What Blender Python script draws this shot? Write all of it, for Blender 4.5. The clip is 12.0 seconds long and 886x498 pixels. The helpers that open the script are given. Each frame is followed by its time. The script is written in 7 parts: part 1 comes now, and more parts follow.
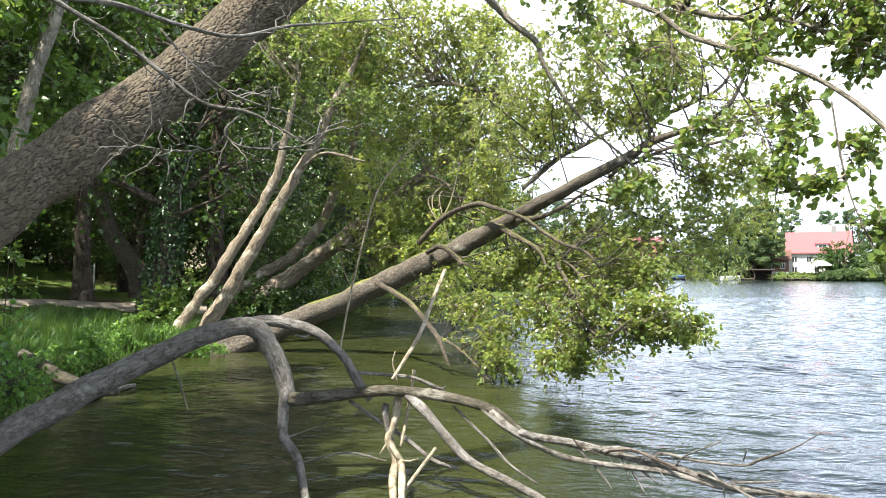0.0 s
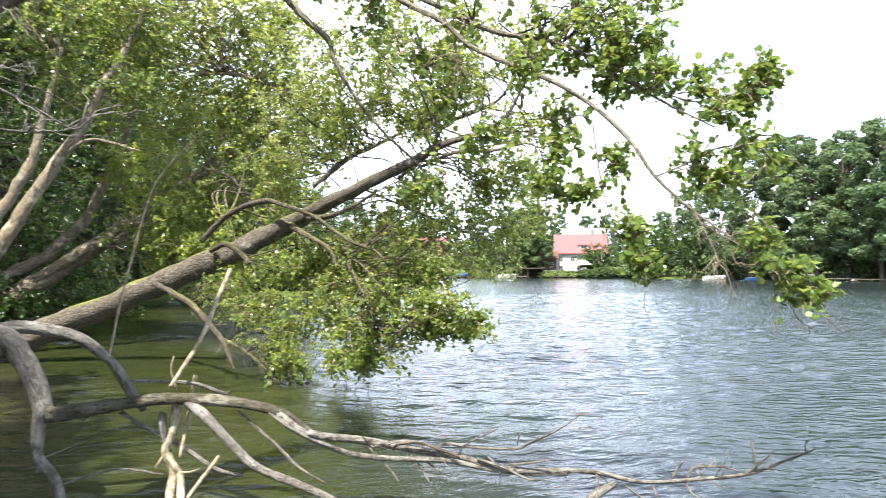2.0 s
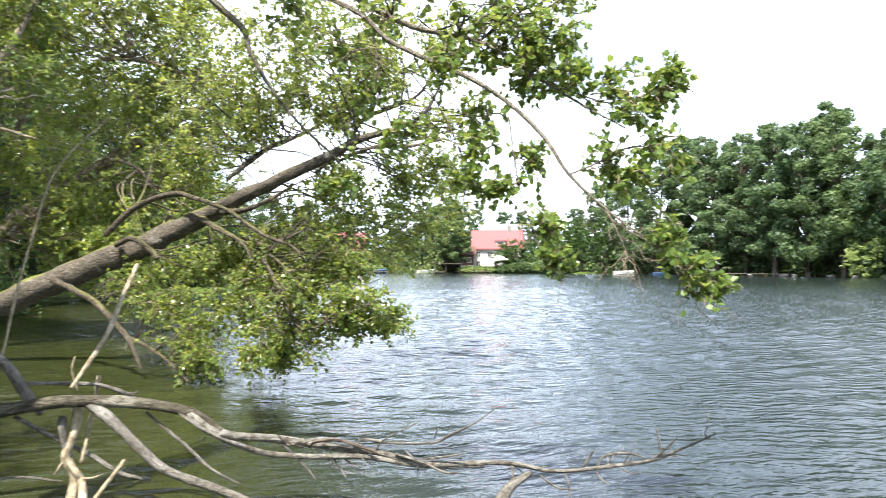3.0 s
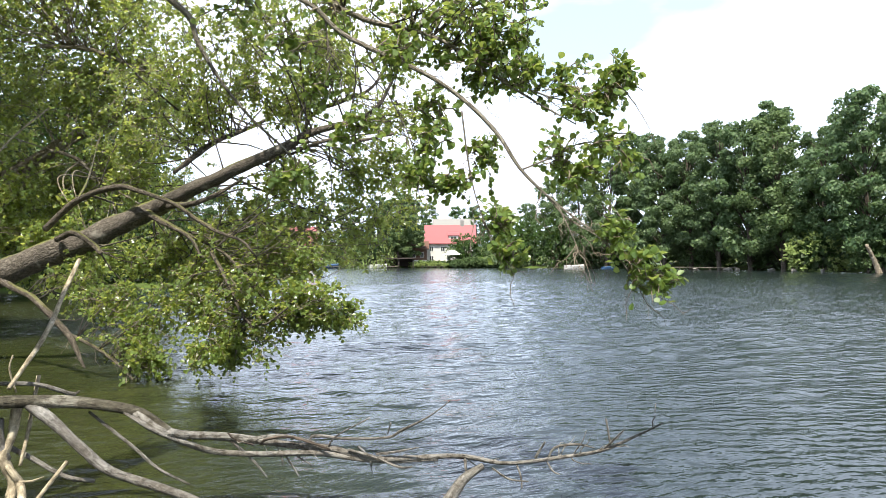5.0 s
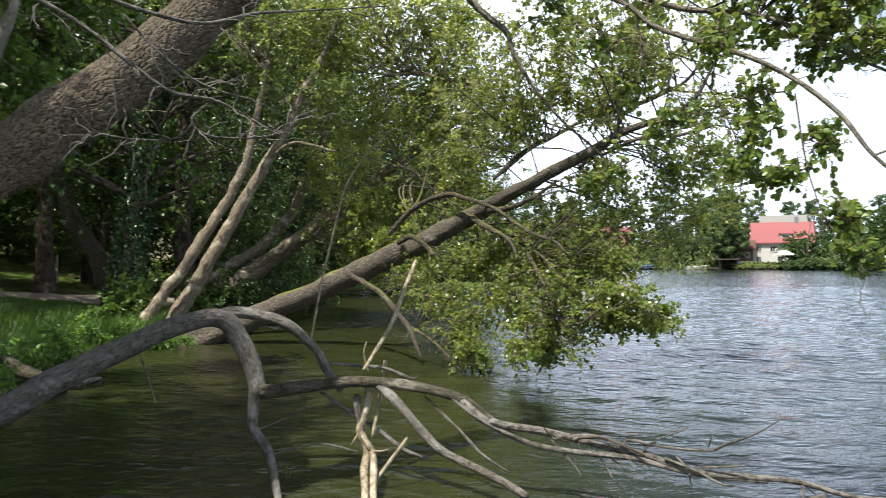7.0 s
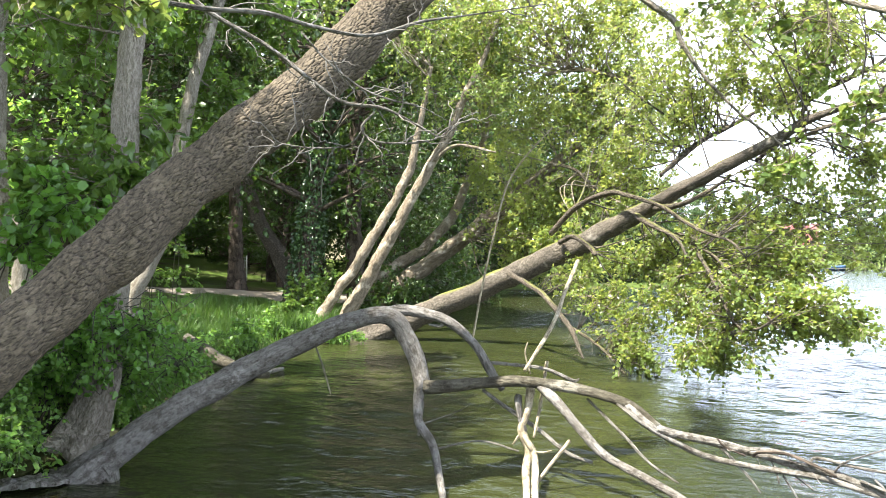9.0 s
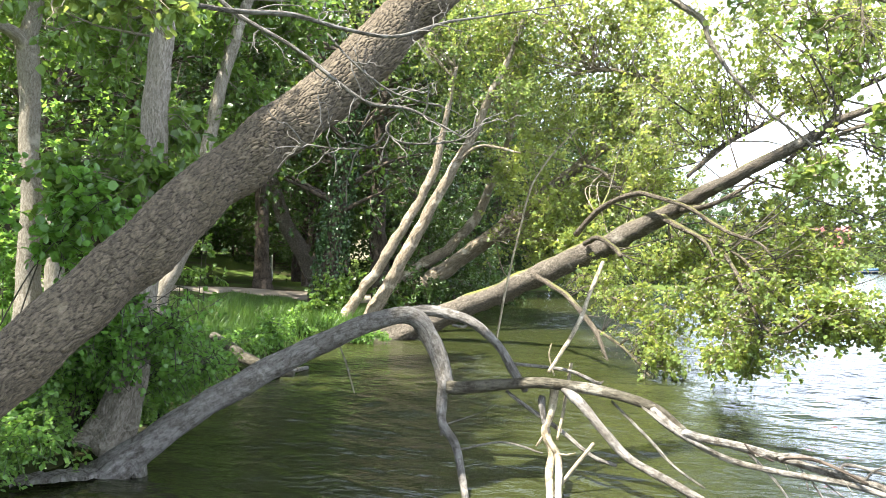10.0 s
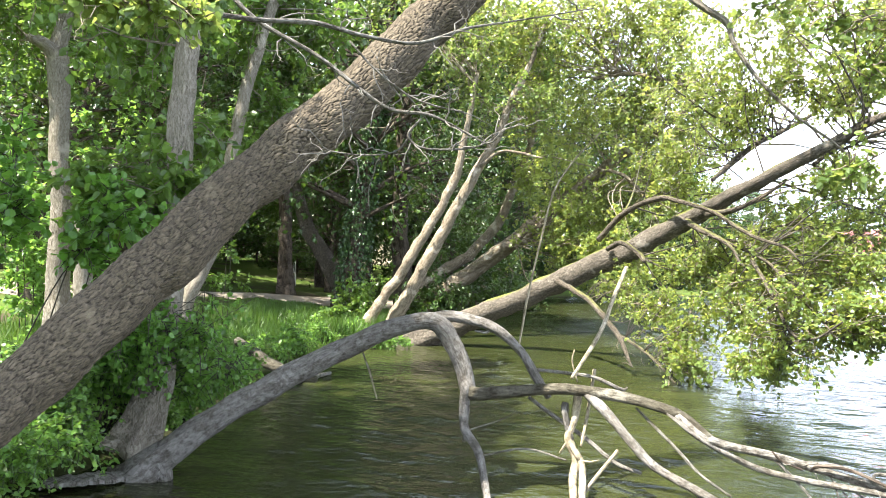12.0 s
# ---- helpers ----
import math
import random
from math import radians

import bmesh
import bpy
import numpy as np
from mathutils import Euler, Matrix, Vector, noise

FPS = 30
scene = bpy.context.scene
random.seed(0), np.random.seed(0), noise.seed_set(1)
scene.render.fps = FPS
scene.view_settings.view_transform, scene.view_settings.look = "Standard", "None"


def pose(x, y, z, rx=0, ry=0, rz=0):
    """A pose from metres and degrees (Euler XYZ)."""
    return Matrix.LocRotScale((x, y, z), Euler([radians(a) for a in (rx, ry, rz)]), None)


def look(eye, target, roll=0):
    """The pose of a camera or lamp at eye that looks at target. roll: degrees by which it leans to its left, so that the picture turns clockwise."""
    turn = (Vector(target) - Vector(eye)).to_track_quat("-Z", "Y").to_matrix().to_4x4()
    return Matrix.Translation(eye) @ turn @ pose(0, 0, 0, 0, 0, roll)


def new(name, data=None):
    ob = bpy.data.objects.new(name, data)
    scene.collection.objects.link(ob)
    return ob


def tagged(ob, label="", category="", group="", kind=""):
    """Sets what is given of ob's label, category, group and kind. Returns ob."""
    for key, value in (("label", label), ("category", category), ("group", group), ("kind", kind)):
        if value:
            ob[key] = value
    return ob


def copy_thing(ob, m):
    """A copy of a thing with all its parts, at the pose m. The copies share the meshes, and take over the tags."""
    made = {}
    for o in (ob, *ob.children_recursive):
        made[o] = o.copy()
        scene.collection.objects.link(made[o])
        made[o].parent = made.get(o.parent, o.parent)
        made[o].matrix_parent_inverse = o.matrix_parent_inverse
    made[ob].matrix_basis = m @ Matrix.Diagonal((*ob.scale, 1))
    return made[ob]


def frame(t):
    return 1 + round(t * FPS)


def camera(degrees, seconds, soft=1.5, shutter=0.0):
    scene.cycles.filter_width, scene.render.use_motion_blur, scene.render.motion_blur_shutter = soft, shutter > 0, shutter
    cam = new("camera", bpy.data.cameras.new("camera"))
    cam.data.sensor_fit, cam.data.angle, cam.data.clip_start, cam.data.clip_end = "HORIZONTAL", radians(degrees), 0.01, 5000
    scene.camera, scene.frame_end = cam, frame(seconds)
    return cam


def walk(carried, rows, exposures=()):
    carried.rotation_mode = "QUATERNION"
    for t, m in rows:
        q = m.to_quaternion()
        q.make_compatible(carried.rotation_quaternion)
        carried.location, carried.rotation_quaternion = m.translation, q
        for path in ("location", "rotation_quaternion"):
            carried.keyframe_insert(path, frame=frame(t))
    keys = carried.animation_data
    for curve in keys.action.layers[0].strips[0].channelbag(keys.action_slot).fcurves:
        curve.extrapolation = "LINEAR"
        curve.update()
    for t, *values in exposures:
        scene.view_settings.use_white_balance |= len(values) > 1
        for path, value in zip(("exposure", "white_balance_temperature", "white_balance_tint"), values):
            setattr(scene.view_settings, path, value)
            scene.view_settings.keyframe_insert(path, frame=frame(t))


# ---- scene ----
# camera: somebody turning on the spot at the water's edge
cam = camera(65.7, 12.0, soft=0.65, shutter=0.5)
PATH = [
    (0.0, 0, 0, 1.8, 91.85, -0.00, 0.00),
    (0.5, 0, 0, 1.8, 91.82, 0.14, -1.26),
    (1.0, 0, 0, 1.8, 91.83, 0.09, -5.36),
    (1.5, 0, 0, 1.8, 91.92, 0.07, -10.44),
    (2.0, 0, 0, 1.8, 91.74, 0.10, -17.37),
    (2.5, 0, 0, 1.8, 91.50, 0.23, -19.46),
    (3.0, 0, 0, 1.8, 91.34, 0.12, -24.17),
    (3.5, 0, 0, 1.8, 91.06, 0.03, -27.75),
    (3.7, 0, 0, 1.8, 91.02, 0.03, -28.41),
    (5.3, 0, 0, 1.8, 90.76, 0.42, -27.81),
    (5.5, 0, 0, 1.8, 90.75, 0.74, -24.16),
    (6.0, 0, 0, 1.8, 90.77, 0.33, -18.68),
    (6.5, 0, 0, 1.8, 90.36, 0.39, -7.84),
    (7.0, 0, 0, 1.8, 91.05, 0.17, -2.41),
    (7.5, 0, 0, 1.8, 91.14, 0.09, 2.33),
    (7.7, 0, 0, 1.8, 91.10, -0.22, 4.98),
    (9.3, 0, 0, 1.8, 91.02, 0.01, 11.48),
    (9.5, 0, 0, 1.8, 90.97, -0.15, 11.97),
    (10.0, 0, 0, 1.8, 91.13, -0.21, 12.96),
    (10.5, 0, 0, 1.8, 91.19, -0.26, 13.54),
    (11.0, 0, 0, 1.8, 91.31, -0.22, 13.90),
    (11.5, 0, 0, 1.8, 91.53, -0.20, 14.38),
    (12.0, 0, 0, 1.8, 91.59, -0.10, 14.80),
]

EXPOSURES = [(0, 1.78), (1.5, 1.84), (2.5, 1.8), (3.5, 1.6), (5.3, 1.2), (6.0, 1.02), (6.6, 0.82), (7.2, 0.95), (7.7, 1.3), (9.3, 2.42), (12, 2.48)]
walk(cam, [(t, pose(*p)) for t, *p in PATH], EXPOSURES)

# daylight: high summer sun behind and to the left, thin bright cloud
SUN_DIR = Vector((-0.31, -0.34, 0.86)).normalized()
sun_data = bpy.data.lights.new("sun", "SUN")
sun_data.energy, sun_data.angle, sun_data.color = 5.0, radians(0.8), (1.0, 0.94, 0.82)
sun = new("sun", sun_data)
sun.matrix_world = look(SUN_DIR * 60, (0, 0, 0))

world = bpy.data.worlds.new("world")
scene.world = world
world.use_nodes = True


def link(tree, a, b):
    tree.links.new(a, b)


def build_world():
    t = world.node_tree
    t.nodes.clear()
    out = t.nodes.new("ShaderNodeOutputWorld")
    bg = t.nodes.new("ShaderNodeBackground")
    sky = t.nodes.new("ShaderNodeTexSky")
    sky.sky_type, sky.sun_disc = "NISHITA", False
    sky.sun_elevation = math.asin(SUN_DIR.z)
    sky.sun_rotation = math.atan2(SUN_DIR.x, SUN_DIR.y)
    sky.air_density, sky.dust_density = 1.0, 2.0
    geo = t.nodes.new("ShaderNodeTexCoord")
    mapping = t.nodes.new("ShaderNodeMapping")
    mapping.inputs["Scale"].default_value = (1.0, 1.0, 2.2)
    clouds = t.nodes.new("ShaderNodeTexNoise")
    clouds.inputs["Scale"].default_value, clouds.inputs["Detail"].default_value = 2.3, 7
    ramp = t.nodes.new("ShaderNodeValToRGB")
    ramp.color_ramp.elements[0].position, ramp.color_ramp.elements[1].position = 0.30, 0.52
    ramp.color_ramp.elements[0].color = (0.3, 0.3, 0.3, 1)
    mix = t.nodes.new("ShaderNodeMix")
    mix.data_type = "RGBA"
    mix.inputs["B"].default_value = (9.6, 10.9, 13.2, 1)
    link(t, geo.outputs["Generated"], mapping.inputs["Vector"])
    link(t, mapping.outputs["Vector"], clouds.inputs["Vector"])
    link(t, clouds.outputs["Fac"], ramp.inputs["Fac"])
    link(t, ramp.outputs["Color"], mix.inputs["Factor"])
    link(t, sky.outputs["Color"], mix.inputs["A"])
    # summer haze: the cloud is brightest low over the horizon, dimmer overhead
    sep = t.nodes.new("ShaderNodeSeparateXYZ")
    link(t, geo.outputs["Generated"], sep.inputs["Vector"])
    haze = t.nodes.new("ShaderNodeMapRange")
    haze.inputs["From Min"].default_value, haze.inputs["From Max"].default_value = 0.48, 0.9
    haze.inputs["To Min"].default_value, haze.inputs["To Max"].default_value = 2.4, 0.3
    link(t, sep.outputs["Z"], haze.inputs["Value"])
    dim = t.nodes.new("ShaderNodeVectorMath")
    dim.operation = "SCALE"
    link(t, mix.outputs["Result"], dim.inputs[0])
    link(t, haze.outputs["Result"], dim.inputs["Scale"])
    link(t, dim.outputs["Vector"], bg.inputs["Color"])
    bg.inputs["Strength"].default_value = 0.037
    link(t, bg.outputs["Background"], out.inputs["Surface"])


build_world()


# ---- materials ----
def material(name):
    m = bpy.data.materials.new(name)
    m.use_nodes = True
    t = m.node_tree
    return m, t, t.nodes["Principled BSDF"]


def noise_tex(t, scale, detail=4, stretch=(1, 1, 1), coords="Object", rough=0.6):
    c = t.nodes.new("ShaderNodeTexCoord")
    mp = t.nodes.new("ShaderNodeMapping")
    mp.inputs["Scale"].default_value = stretch
    n = t.nodes.new("ShaderNodeTexNoise")
    n.inputs["Scale"].default_value, n.inputs["Detail"].default_value = scale, detail
    n.inputs["Roughness"].default_value = rough
    link(t, c.outputs[coords], mp.inputs["Vector"])
    link(t, mp.outputs["Vector"], n.inputs["Vector"])
    return n


def ramp_of(t, socket, stops):
    r = t.nodes.new("ShaderNodeValToRGB")
    e = r.color_ramp.elements
    while len(e) < len(stops):
        e.new(0.5)
    for k, (p, c) in zip(e, stops):
        k.position, k.color = p, (*c, 1)
    link(t, socket, r.inputs["Fac"])
    return r


def mixed(t, a, b, factor, blend="MIX"):
    m = t.nodes.new("ShaderNodeMix")
    m.data_type, m.blend_type = "RGBA", blend
    for key, v in (("Factor", factor), ("A", a), ("B", b)):
        if isinstance(v, (int, float)):
            m.inputs[key].default_value = v
        elif isinstance(v, tuple):
            m.inputs[key].default_value = (*v, 1)
        else:
            link(t, v, m.inputs[key])
    return m.outputs["Result"]


def bumped(t, shader, height, strength, distance):
    b = t.nodes.new("ShaderNodeBump")
    b.inputs["Strength"].default_value, b.inputs["Distance"].default_value = strength, distance
    link(t, height, b.inputs["Height"])
    link(t, b.outputs["Normal"], shader.inputs["Normal"])
    return b


def bark(name, dark, light, patch, scale=22.0, patch_at=0.56, depth=0.02, moss=0.0, along_grain=0.45, crack=0.48, stain=0.0, scaly=0.0, relief=False):
    """Bark with long plates; the tubes carry u round and v along in the attribute 'bark_uv'."""
    m, t, s = material(name)
    at = t.nodes.new("ShaderNodeAttribute")
    at.attribute_name = "bark_uv"
    mp = t.nodes.new("ShaderNodeMapping")
    mp.inputs["Scale"].default_value = (1.0, 1.0, along_grain)
    link(t, at.outputs["Vector"], mp.inputs["Vector"])
    fine = t.nodes.new("ShaderNodeTexNoise")
    fine.inputs["Scale"].default_value, fine.inputs["Detail"].default_value = scale * 2.4, 8
    fine.inputs["Roughness"].default_value = 0.7
    link(t, mp.outputs["Vector"], fine.inputs["Vector"])
    scale_noise = t.nodes.new("ShaderNodeTexNoise")
    scale_noise.inputs["Scale"].default_value, scale_noise.inputs["Detail"].default_value = scale * 1.1, 3
    scale_noise.inputs["Distortion"].default_value = 0.6
    link(t, mp.outputs["Vector"], scale_noise.inputs["Vector"])
    plates = ramp_of(t, mixed(t, scale_noise.outputs["Fac"], fine.outputs["Fac"], 0.35), [(0.41, (0, 0, 0)), (0.55, (1, 1, 1))])
    if scaly:
        # ragged scales of two sizes with furrows between them, each scale a shade of its own
        warp = mixed(t, mp.outputs["Vector"], scale_noise.outputs["Color"], 0.035, "ADD")
        furrows, tones = [], []
        for size in (scaly, scaly * 2.3):
            cells, own = t.nodes.new("ShaderNodeTexVoronoi"), t.nodes.new("ShaderNodeTexVoronoi")
            cells.feature = "DISTANCE_TO_EDGE"
            for node in (cells, own):
                node.inputs["Scale"].default_value = size
                link(t, warp, node.inputs["Vector"])
            furrows.append(ramp_of(t, cells.outputs["Distance"], [(0.02, (0, 0, 0)), (0.24, (1, 1, 1))]).outputs["Color"])
            tones.append(own.outputs["Color"])
        furrow = mixed(t, furrows[0], furrows[1], 0.42)
        plates_col = mixed(t, mixed(t, furrow, plates.outputs["Color"], 0.22), tones[0], 0.14)
    elif relief:
        at_plate = t.nodes.new("ShaderNodeAttribute")
        at_plate.attribute_name = "plate"
        plates_col = mixed(t, at_plate.outputs["Color"], plates.outputs["Color"], 0.22)
    else:
        plates_col = plates.outputs["Color"]
    base = mixed(t, dark, light, ramp_of(t, fine.outputs["Fac"], [(0.3, (0, 0, 0)), (0.7, (1, 1, 1))]).outputs["Color"])
    base = mixed(t, mixed(t, base, (crack, crack * 0.97, crack * 0.93), 1.0, "MULTIPLY"), base, plates_col)
    big = noise_tex(t, 2.6, 5)
    spots = ramp_of(t, big.outputs["Fac"], [(patch_at, (0, 0, 0)), (patch_at + 0.1, (1, 1, 1))])
    base = mixed(t, base, patch, spots.outputs["Color"])
    if stain:
        st = noise_tex(t, 15.0, 7, rough=0.78)
        dark_spots = ramp_of(t, st.outputs["Fac"], [(0.40, (stain, stain, stain)), (0.53, (0, 0, 0))])
        base = mixed(t, base, mixed(t, base, (0.34, 0.31, 0.27), 1.0, "MULTIPLY"), dark_spots.outputs["Color"])
    if moss:
        geo = t.nodes.new("ShaderNodeNewGeometry")
        sep = t.nodes.new("ShaderNodeSeparateXYZ")
        link(t, geo.outputs["Normal"], sep.inputs["Vector"])
        g = noise_tex(t, 1.3, 5)
        mul = t.nodes.new("ShaderNodeMath")
        mul.operation = "MULTIPLY"
        link(t, sep.outputs["Z"], mul.inputs[0])
        link(t, g.outputs["Fac"], mul.inputs[1])
        up = ramp_of(t, mul.outputs["Value"], [(0.33, (0, 0, 0)), (0.46, (moss, moss, moss))])
        base = mixed(t, base, (0.13, 0.14, 0.025), up.outputs["Color"])
    link(t, base, s.inputs["Base Color"])
    s.inputs["Roughness"].default_value = 0.9
    s.inputs["Specular IOR Level"].default_value = 0.25
    h = mixed(t, plates_col, fine.outputs["Fac"], 0.4)
    bumped(t, s, h, 1.0, depth)
    return m


def leaf_material(name, dark, light, glow, gloss=0.45, trans=0.42, tint=0.0):
    m, t, s = material(name)
    geo = t.nodes.new("ShaderNodeNewGeometry")
    r = ramp_of(t, geo.outputs["Random Per Island"], [(0.0, dark), (0.6, light), (1.0, tuple(1.25 * c for c in light))])
    n = noise_tex(t, 0.7, 3)
    col = mixed(t, r.outputs["Color"], mixed(t, r.outputs["Color"], (0.75, 0.9, 0.7), 1.0, "MULTIPLY"), n.outputs["Fac"])
    if tint:
        # each tree has a green of its own
        info = t.nodes.new("ShaderNodeObjectInfo")
        own = ramp_of(t, info.outputs["Random"], [(0.0, (0.62, 0.82, 0.72)), (0.45, (1.0, 1.0, 1.0)), (1.0, (1.35, 1.22, 0.85))])
        col = mixed(t, col, own.outputs["Color"], tint, "MULTIPLY")
    link(t, col, s.inputs["Base Color"])
    s.inputs["Roughness"].default_value = gloss
    tr = t.nodes.new("ShaderNodeBsdfTranslucent")
    tr.inputs["Color"].default_value = (*glow, 1)
    mx = t.nodes.new("ShaderNodeMixShader")
    mx.inputs["Fac"].default_value = trans
    out = t.nodes["Material Output"]
    link(t, s.outputs["BSDF"], mx.inputs[1])
    link(t, tr.outputs["BSDF"], mx.inputs[2])
    link(t, mx.outputs["Shader"], out.inputs["Surface"])
    return m


def plain(name, color, rough=0.8, vary=0.25, scale=6.0, bump=0.0, metal=0.0, coords="Object"):
    m, t, s = material(name)
    n = noise_tex(t, scale, 6, coords=coords)
    n2 = noise_tex(t, scale * 7, 4, coords=coords)
    dim = tuple(c * (1 - vary) for c in color)
    col = mixed(t, dim, color, n.outputs["Fac"])
    col = mixed(t, col, tuple(min(1, c * (1 + vary)) for c in color), n2.outputs["Fac"])
    link(t, col, s.inputs["Base Color"])
    s.inputs["Roughness"].default_value, s.inputs["Metallic"].default_value = rough, metal
    if bump:
        bumped(t, s, n2.outputs["Fac"], 0.6, bump)
    return m


BARK_ALDER = bark("bark_alder", (0.10, 0.083, 0.065), (0.26, 0.216, 0.17), (0.34, 0.285, 0.22), 40, 0.62, 0.06, along_grain=0.62, crack=0.09, scaly=25)
BARK_SCALED = bark("bark_scaled", (0.062, 0.051, 0.038), (0.185, 0.15, 0.108), (0.215, 0.178, 0.125), 34, 0.66, 0.012, along_grain=0.5, crack=0.12, relief=True)
BARK_MOSSY = bark("bark_mossy", (0.06, 0.052, 0.043), (0.215, 0.187, 0.154), (0.32, 0.288, 0.243), 16, 0.62, 0.03, moss=0.9, crack=0.42, scaly=20)
BARK_PALE = bark("bark_pale", (0.15, 0.12, 0.085), (0.28, 0.24, 0.183), (0.40, 0.355, 0.285), 26, 0.55, 0.02, along_grain=0.3, crack=0.62)
BARK_GREY = bark("bark_grey", (0.17, 0.15, 0.12), (0.31, 0.28, 0.23), (0.37, 0.335, 0.275), 46, 0.60, 0.02, along_grain=0.30, crack=0.68)
BARK_LIMB = bark("bark_limb", (0.055, 0.046, 0.037), (0.15, 0.126, 0.10), (0.22, 0.19, 0.155), 30, 0.62, 0.02, moss=0.5)
BARK_DARK = bark("bark_dark", (0.05, 0.04, 0.032), (0.12, 0.095, 0.075), (0.15, 0.12, 0.10), 9, 0.62, 0.03)
DEADWOOD = bark("deadwood", (0.092, 0.086, 0.079), (0.225, 0.213, 0.197), (0.37, 0.356, 0.335), 24, 0.62, 0.014, along_grain=0.30, crack=0.84, stain=0.8)
ARMWOOD = bark("weathered_wood", (0.045, 0.041, 0.03), (0.115, 0.105, 0.08), (0.20, 0.19, 0.16), 24, 0.58, 0.014, along_grain=0.30, crack=0.8, stain=0.9)
BLEACHED = bark("bleached_wood", (0.13, 0.123, 0.112), (0.24, 0.229, 0.21), (0.38, 0.368, 0.347), 24, 0.58, 0.014, along_grain=0.28, crack=0.74, stain=0.95)
STICK = bark("stick_wood", (0.20, 0.168, 0.115), (0.43, 0.375, 0.275), (0.50, 0.455, 0.36), 28, 0.58, 0.004, along_grain=0.3, crack=0.6, stain=0.7)
TWIG = plain("twig", (0.14, 0.115, 0.085), 0.85, 0.35, 9)
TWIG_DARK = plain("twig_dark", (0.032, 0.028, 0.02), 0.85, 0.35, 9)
HERB_STEM = plain("herb_stem", (0.05, 0.085, 0.022), 0.7, 0.35, 9)
TWIG_GREY = plain("twig_grey", (0.10, 0.092, 0.082), 0.85, 0.3, 9)
LEAF_ALDER = leaf_material("leaf_alder", (0.030, 0.054, 0.018), (0.125, 0.170, 0.055), (0.56, 0.62, 0.13), 0.30, 0.43)
LEAF_SHADE = leaf_material("leaf_shade", (0.03, 0.055, 0.018), (0.11, 0.155, 0.045), (0.36, 0.46, 0.10), 0.36, 0.40)
LEAF_NEAR = leaf_material("leaf_near", (0.05, 0.09, 0.02), (0.115, 0.165, 0.045), (0.38, 0.46, 0.10), 0.32, 0.38)
# the wood's shade is put into this leaf colour: darkened, with little glow
LEAF_WOOD_SHADED = leaf_material("leaf_wood_shaded", (0.011, 0.027, 0.006), (0.043, 0.082, 0.016), (0.11, 0.19, 0.02), 0.42, 0.26)
LEAF_LIME = leaf_material("leaf_lime", (0.021, 0.046, 0.010), (0.074, 0.130, 0.026), (0.24, 0.38, 0.06), 0.38, 0.38)
# far-bank leaf: distance haze is mixed in as extra blue
LEAF_FAR_HAZY = leaf_material("leaf_far_hazy", (0.042, 0.072, 0.036), (0.084, 0.126, 0.052), (0.17, 0.25, 0.095), 0.6, 0.34, tint=0.6)
# near-black leaf: inner shade of bushes and wood as colour
LEAF_DEEP_SHADE = leaf_material("leaf_deep_shade", (0.022, 0.042, 0.014), (0.05, 0.085, 0.026), (0.10, 0.17, 0.03), 0.5, 0.25)
LEAF_WILLOW = leaf_material("leaf_willow", (0.14, 0.18, 0.06), (0.24, 0.285, 0.10), (0.34, 0.42, 0.14), 0.6, 0.4)
LEAF_BUSH = leaf_material("leaf_bush", (0.028, 0.068, 0.016), (0.10, 0.19, 0.04), (0.29, 0.49, 0.08), 0.42, 0.42)
LEAF_HAZEL = leaf_material("leaf_hazel", (0.028, 0.066, 0.013), (0.086, 0.17, 0.032), (0.23, 0.46, 0.06), 0.34, 0.40)
IVY = leaf_material("ivy", (0.02, 0.045, 0.015), (0.045, 0.09, 0.025), (0.05, 0.1, 0.02), 0.35, 0.15)
GRASS = leaf_material("grass", (0.020, 0.046, 0.007), (0.060, 0.118, 0.017), (0.13, 0.24, 0.025), 0.5, 0.30)


def ground_material():
    m, t, s = material("ground")
    a, b = noise_tex(t, 0.35, 6), noise_tex(t, 9.0, 6)
    green = mixed(t, (0.042, 0.068, 0.014), (0.086, 0.128, 0.028), b.outputs["Fac"])
    soil = mixed(t, (0.035, 0.027, 0.018), (0.075, 0.058, 0.04), b.outputs["Fac"])
    k = ramp_of(t, a.outputs["Fac"], [(0.50, (0, 0, 0)), (0.62, (1, 1, 1))])
    col = mixed(t, green, soil, k.outputs["Color"])
    at = t.nodes.new("ShaderNodeAttribute")
    at.attribute_name = "shore"
    wet = ramp_of(t, at.outputs["Fac"], [(0.45, (1, 1, 1)), (0.62, (0, 0, 0))])
    col = mixed(t, col, (0.03, 0.025, 0.016), wet.outputs["Color"])
    link(t, col, s.inputs["Base Color"])
    s.inputs["Roughness"].default_value = 0.95
    s.inputs["Specular IOR Level"].default_value = 0.1
    bumped(t, s, b.outputs["Fac"], 0.7, 0.05)
    return m


def wind_lines(t, turn):
    """Fine, wavering wind ripples about a hand's width apart."""
    c = t.nodes.new("ShaderNodeTexCoord")
    mp = t.nodes.new("ShaderNodeMapping")
    mp.inputs["Rotation"].default_value = (0, 0, radians(turn))
    w = t.nodes.new("ShaderNodeTexWave")
    w.bands_direction, w.wave_profile = "X", "SIN"
    w.inputs["Scale"].default_value, w.inputs["Distortion"].default_value = 1.5, 5.0
    w.inputs["Detail"].default_value, w.inputs["Detail Scale"].default_value = 2.0, 1.3
    link(t, c.outputs["Object"], mp.inputs["Vector"])
    link(t, mp.outputs["Vector"], w.inputs["Vector"])
    return w.outputs["Fac"]


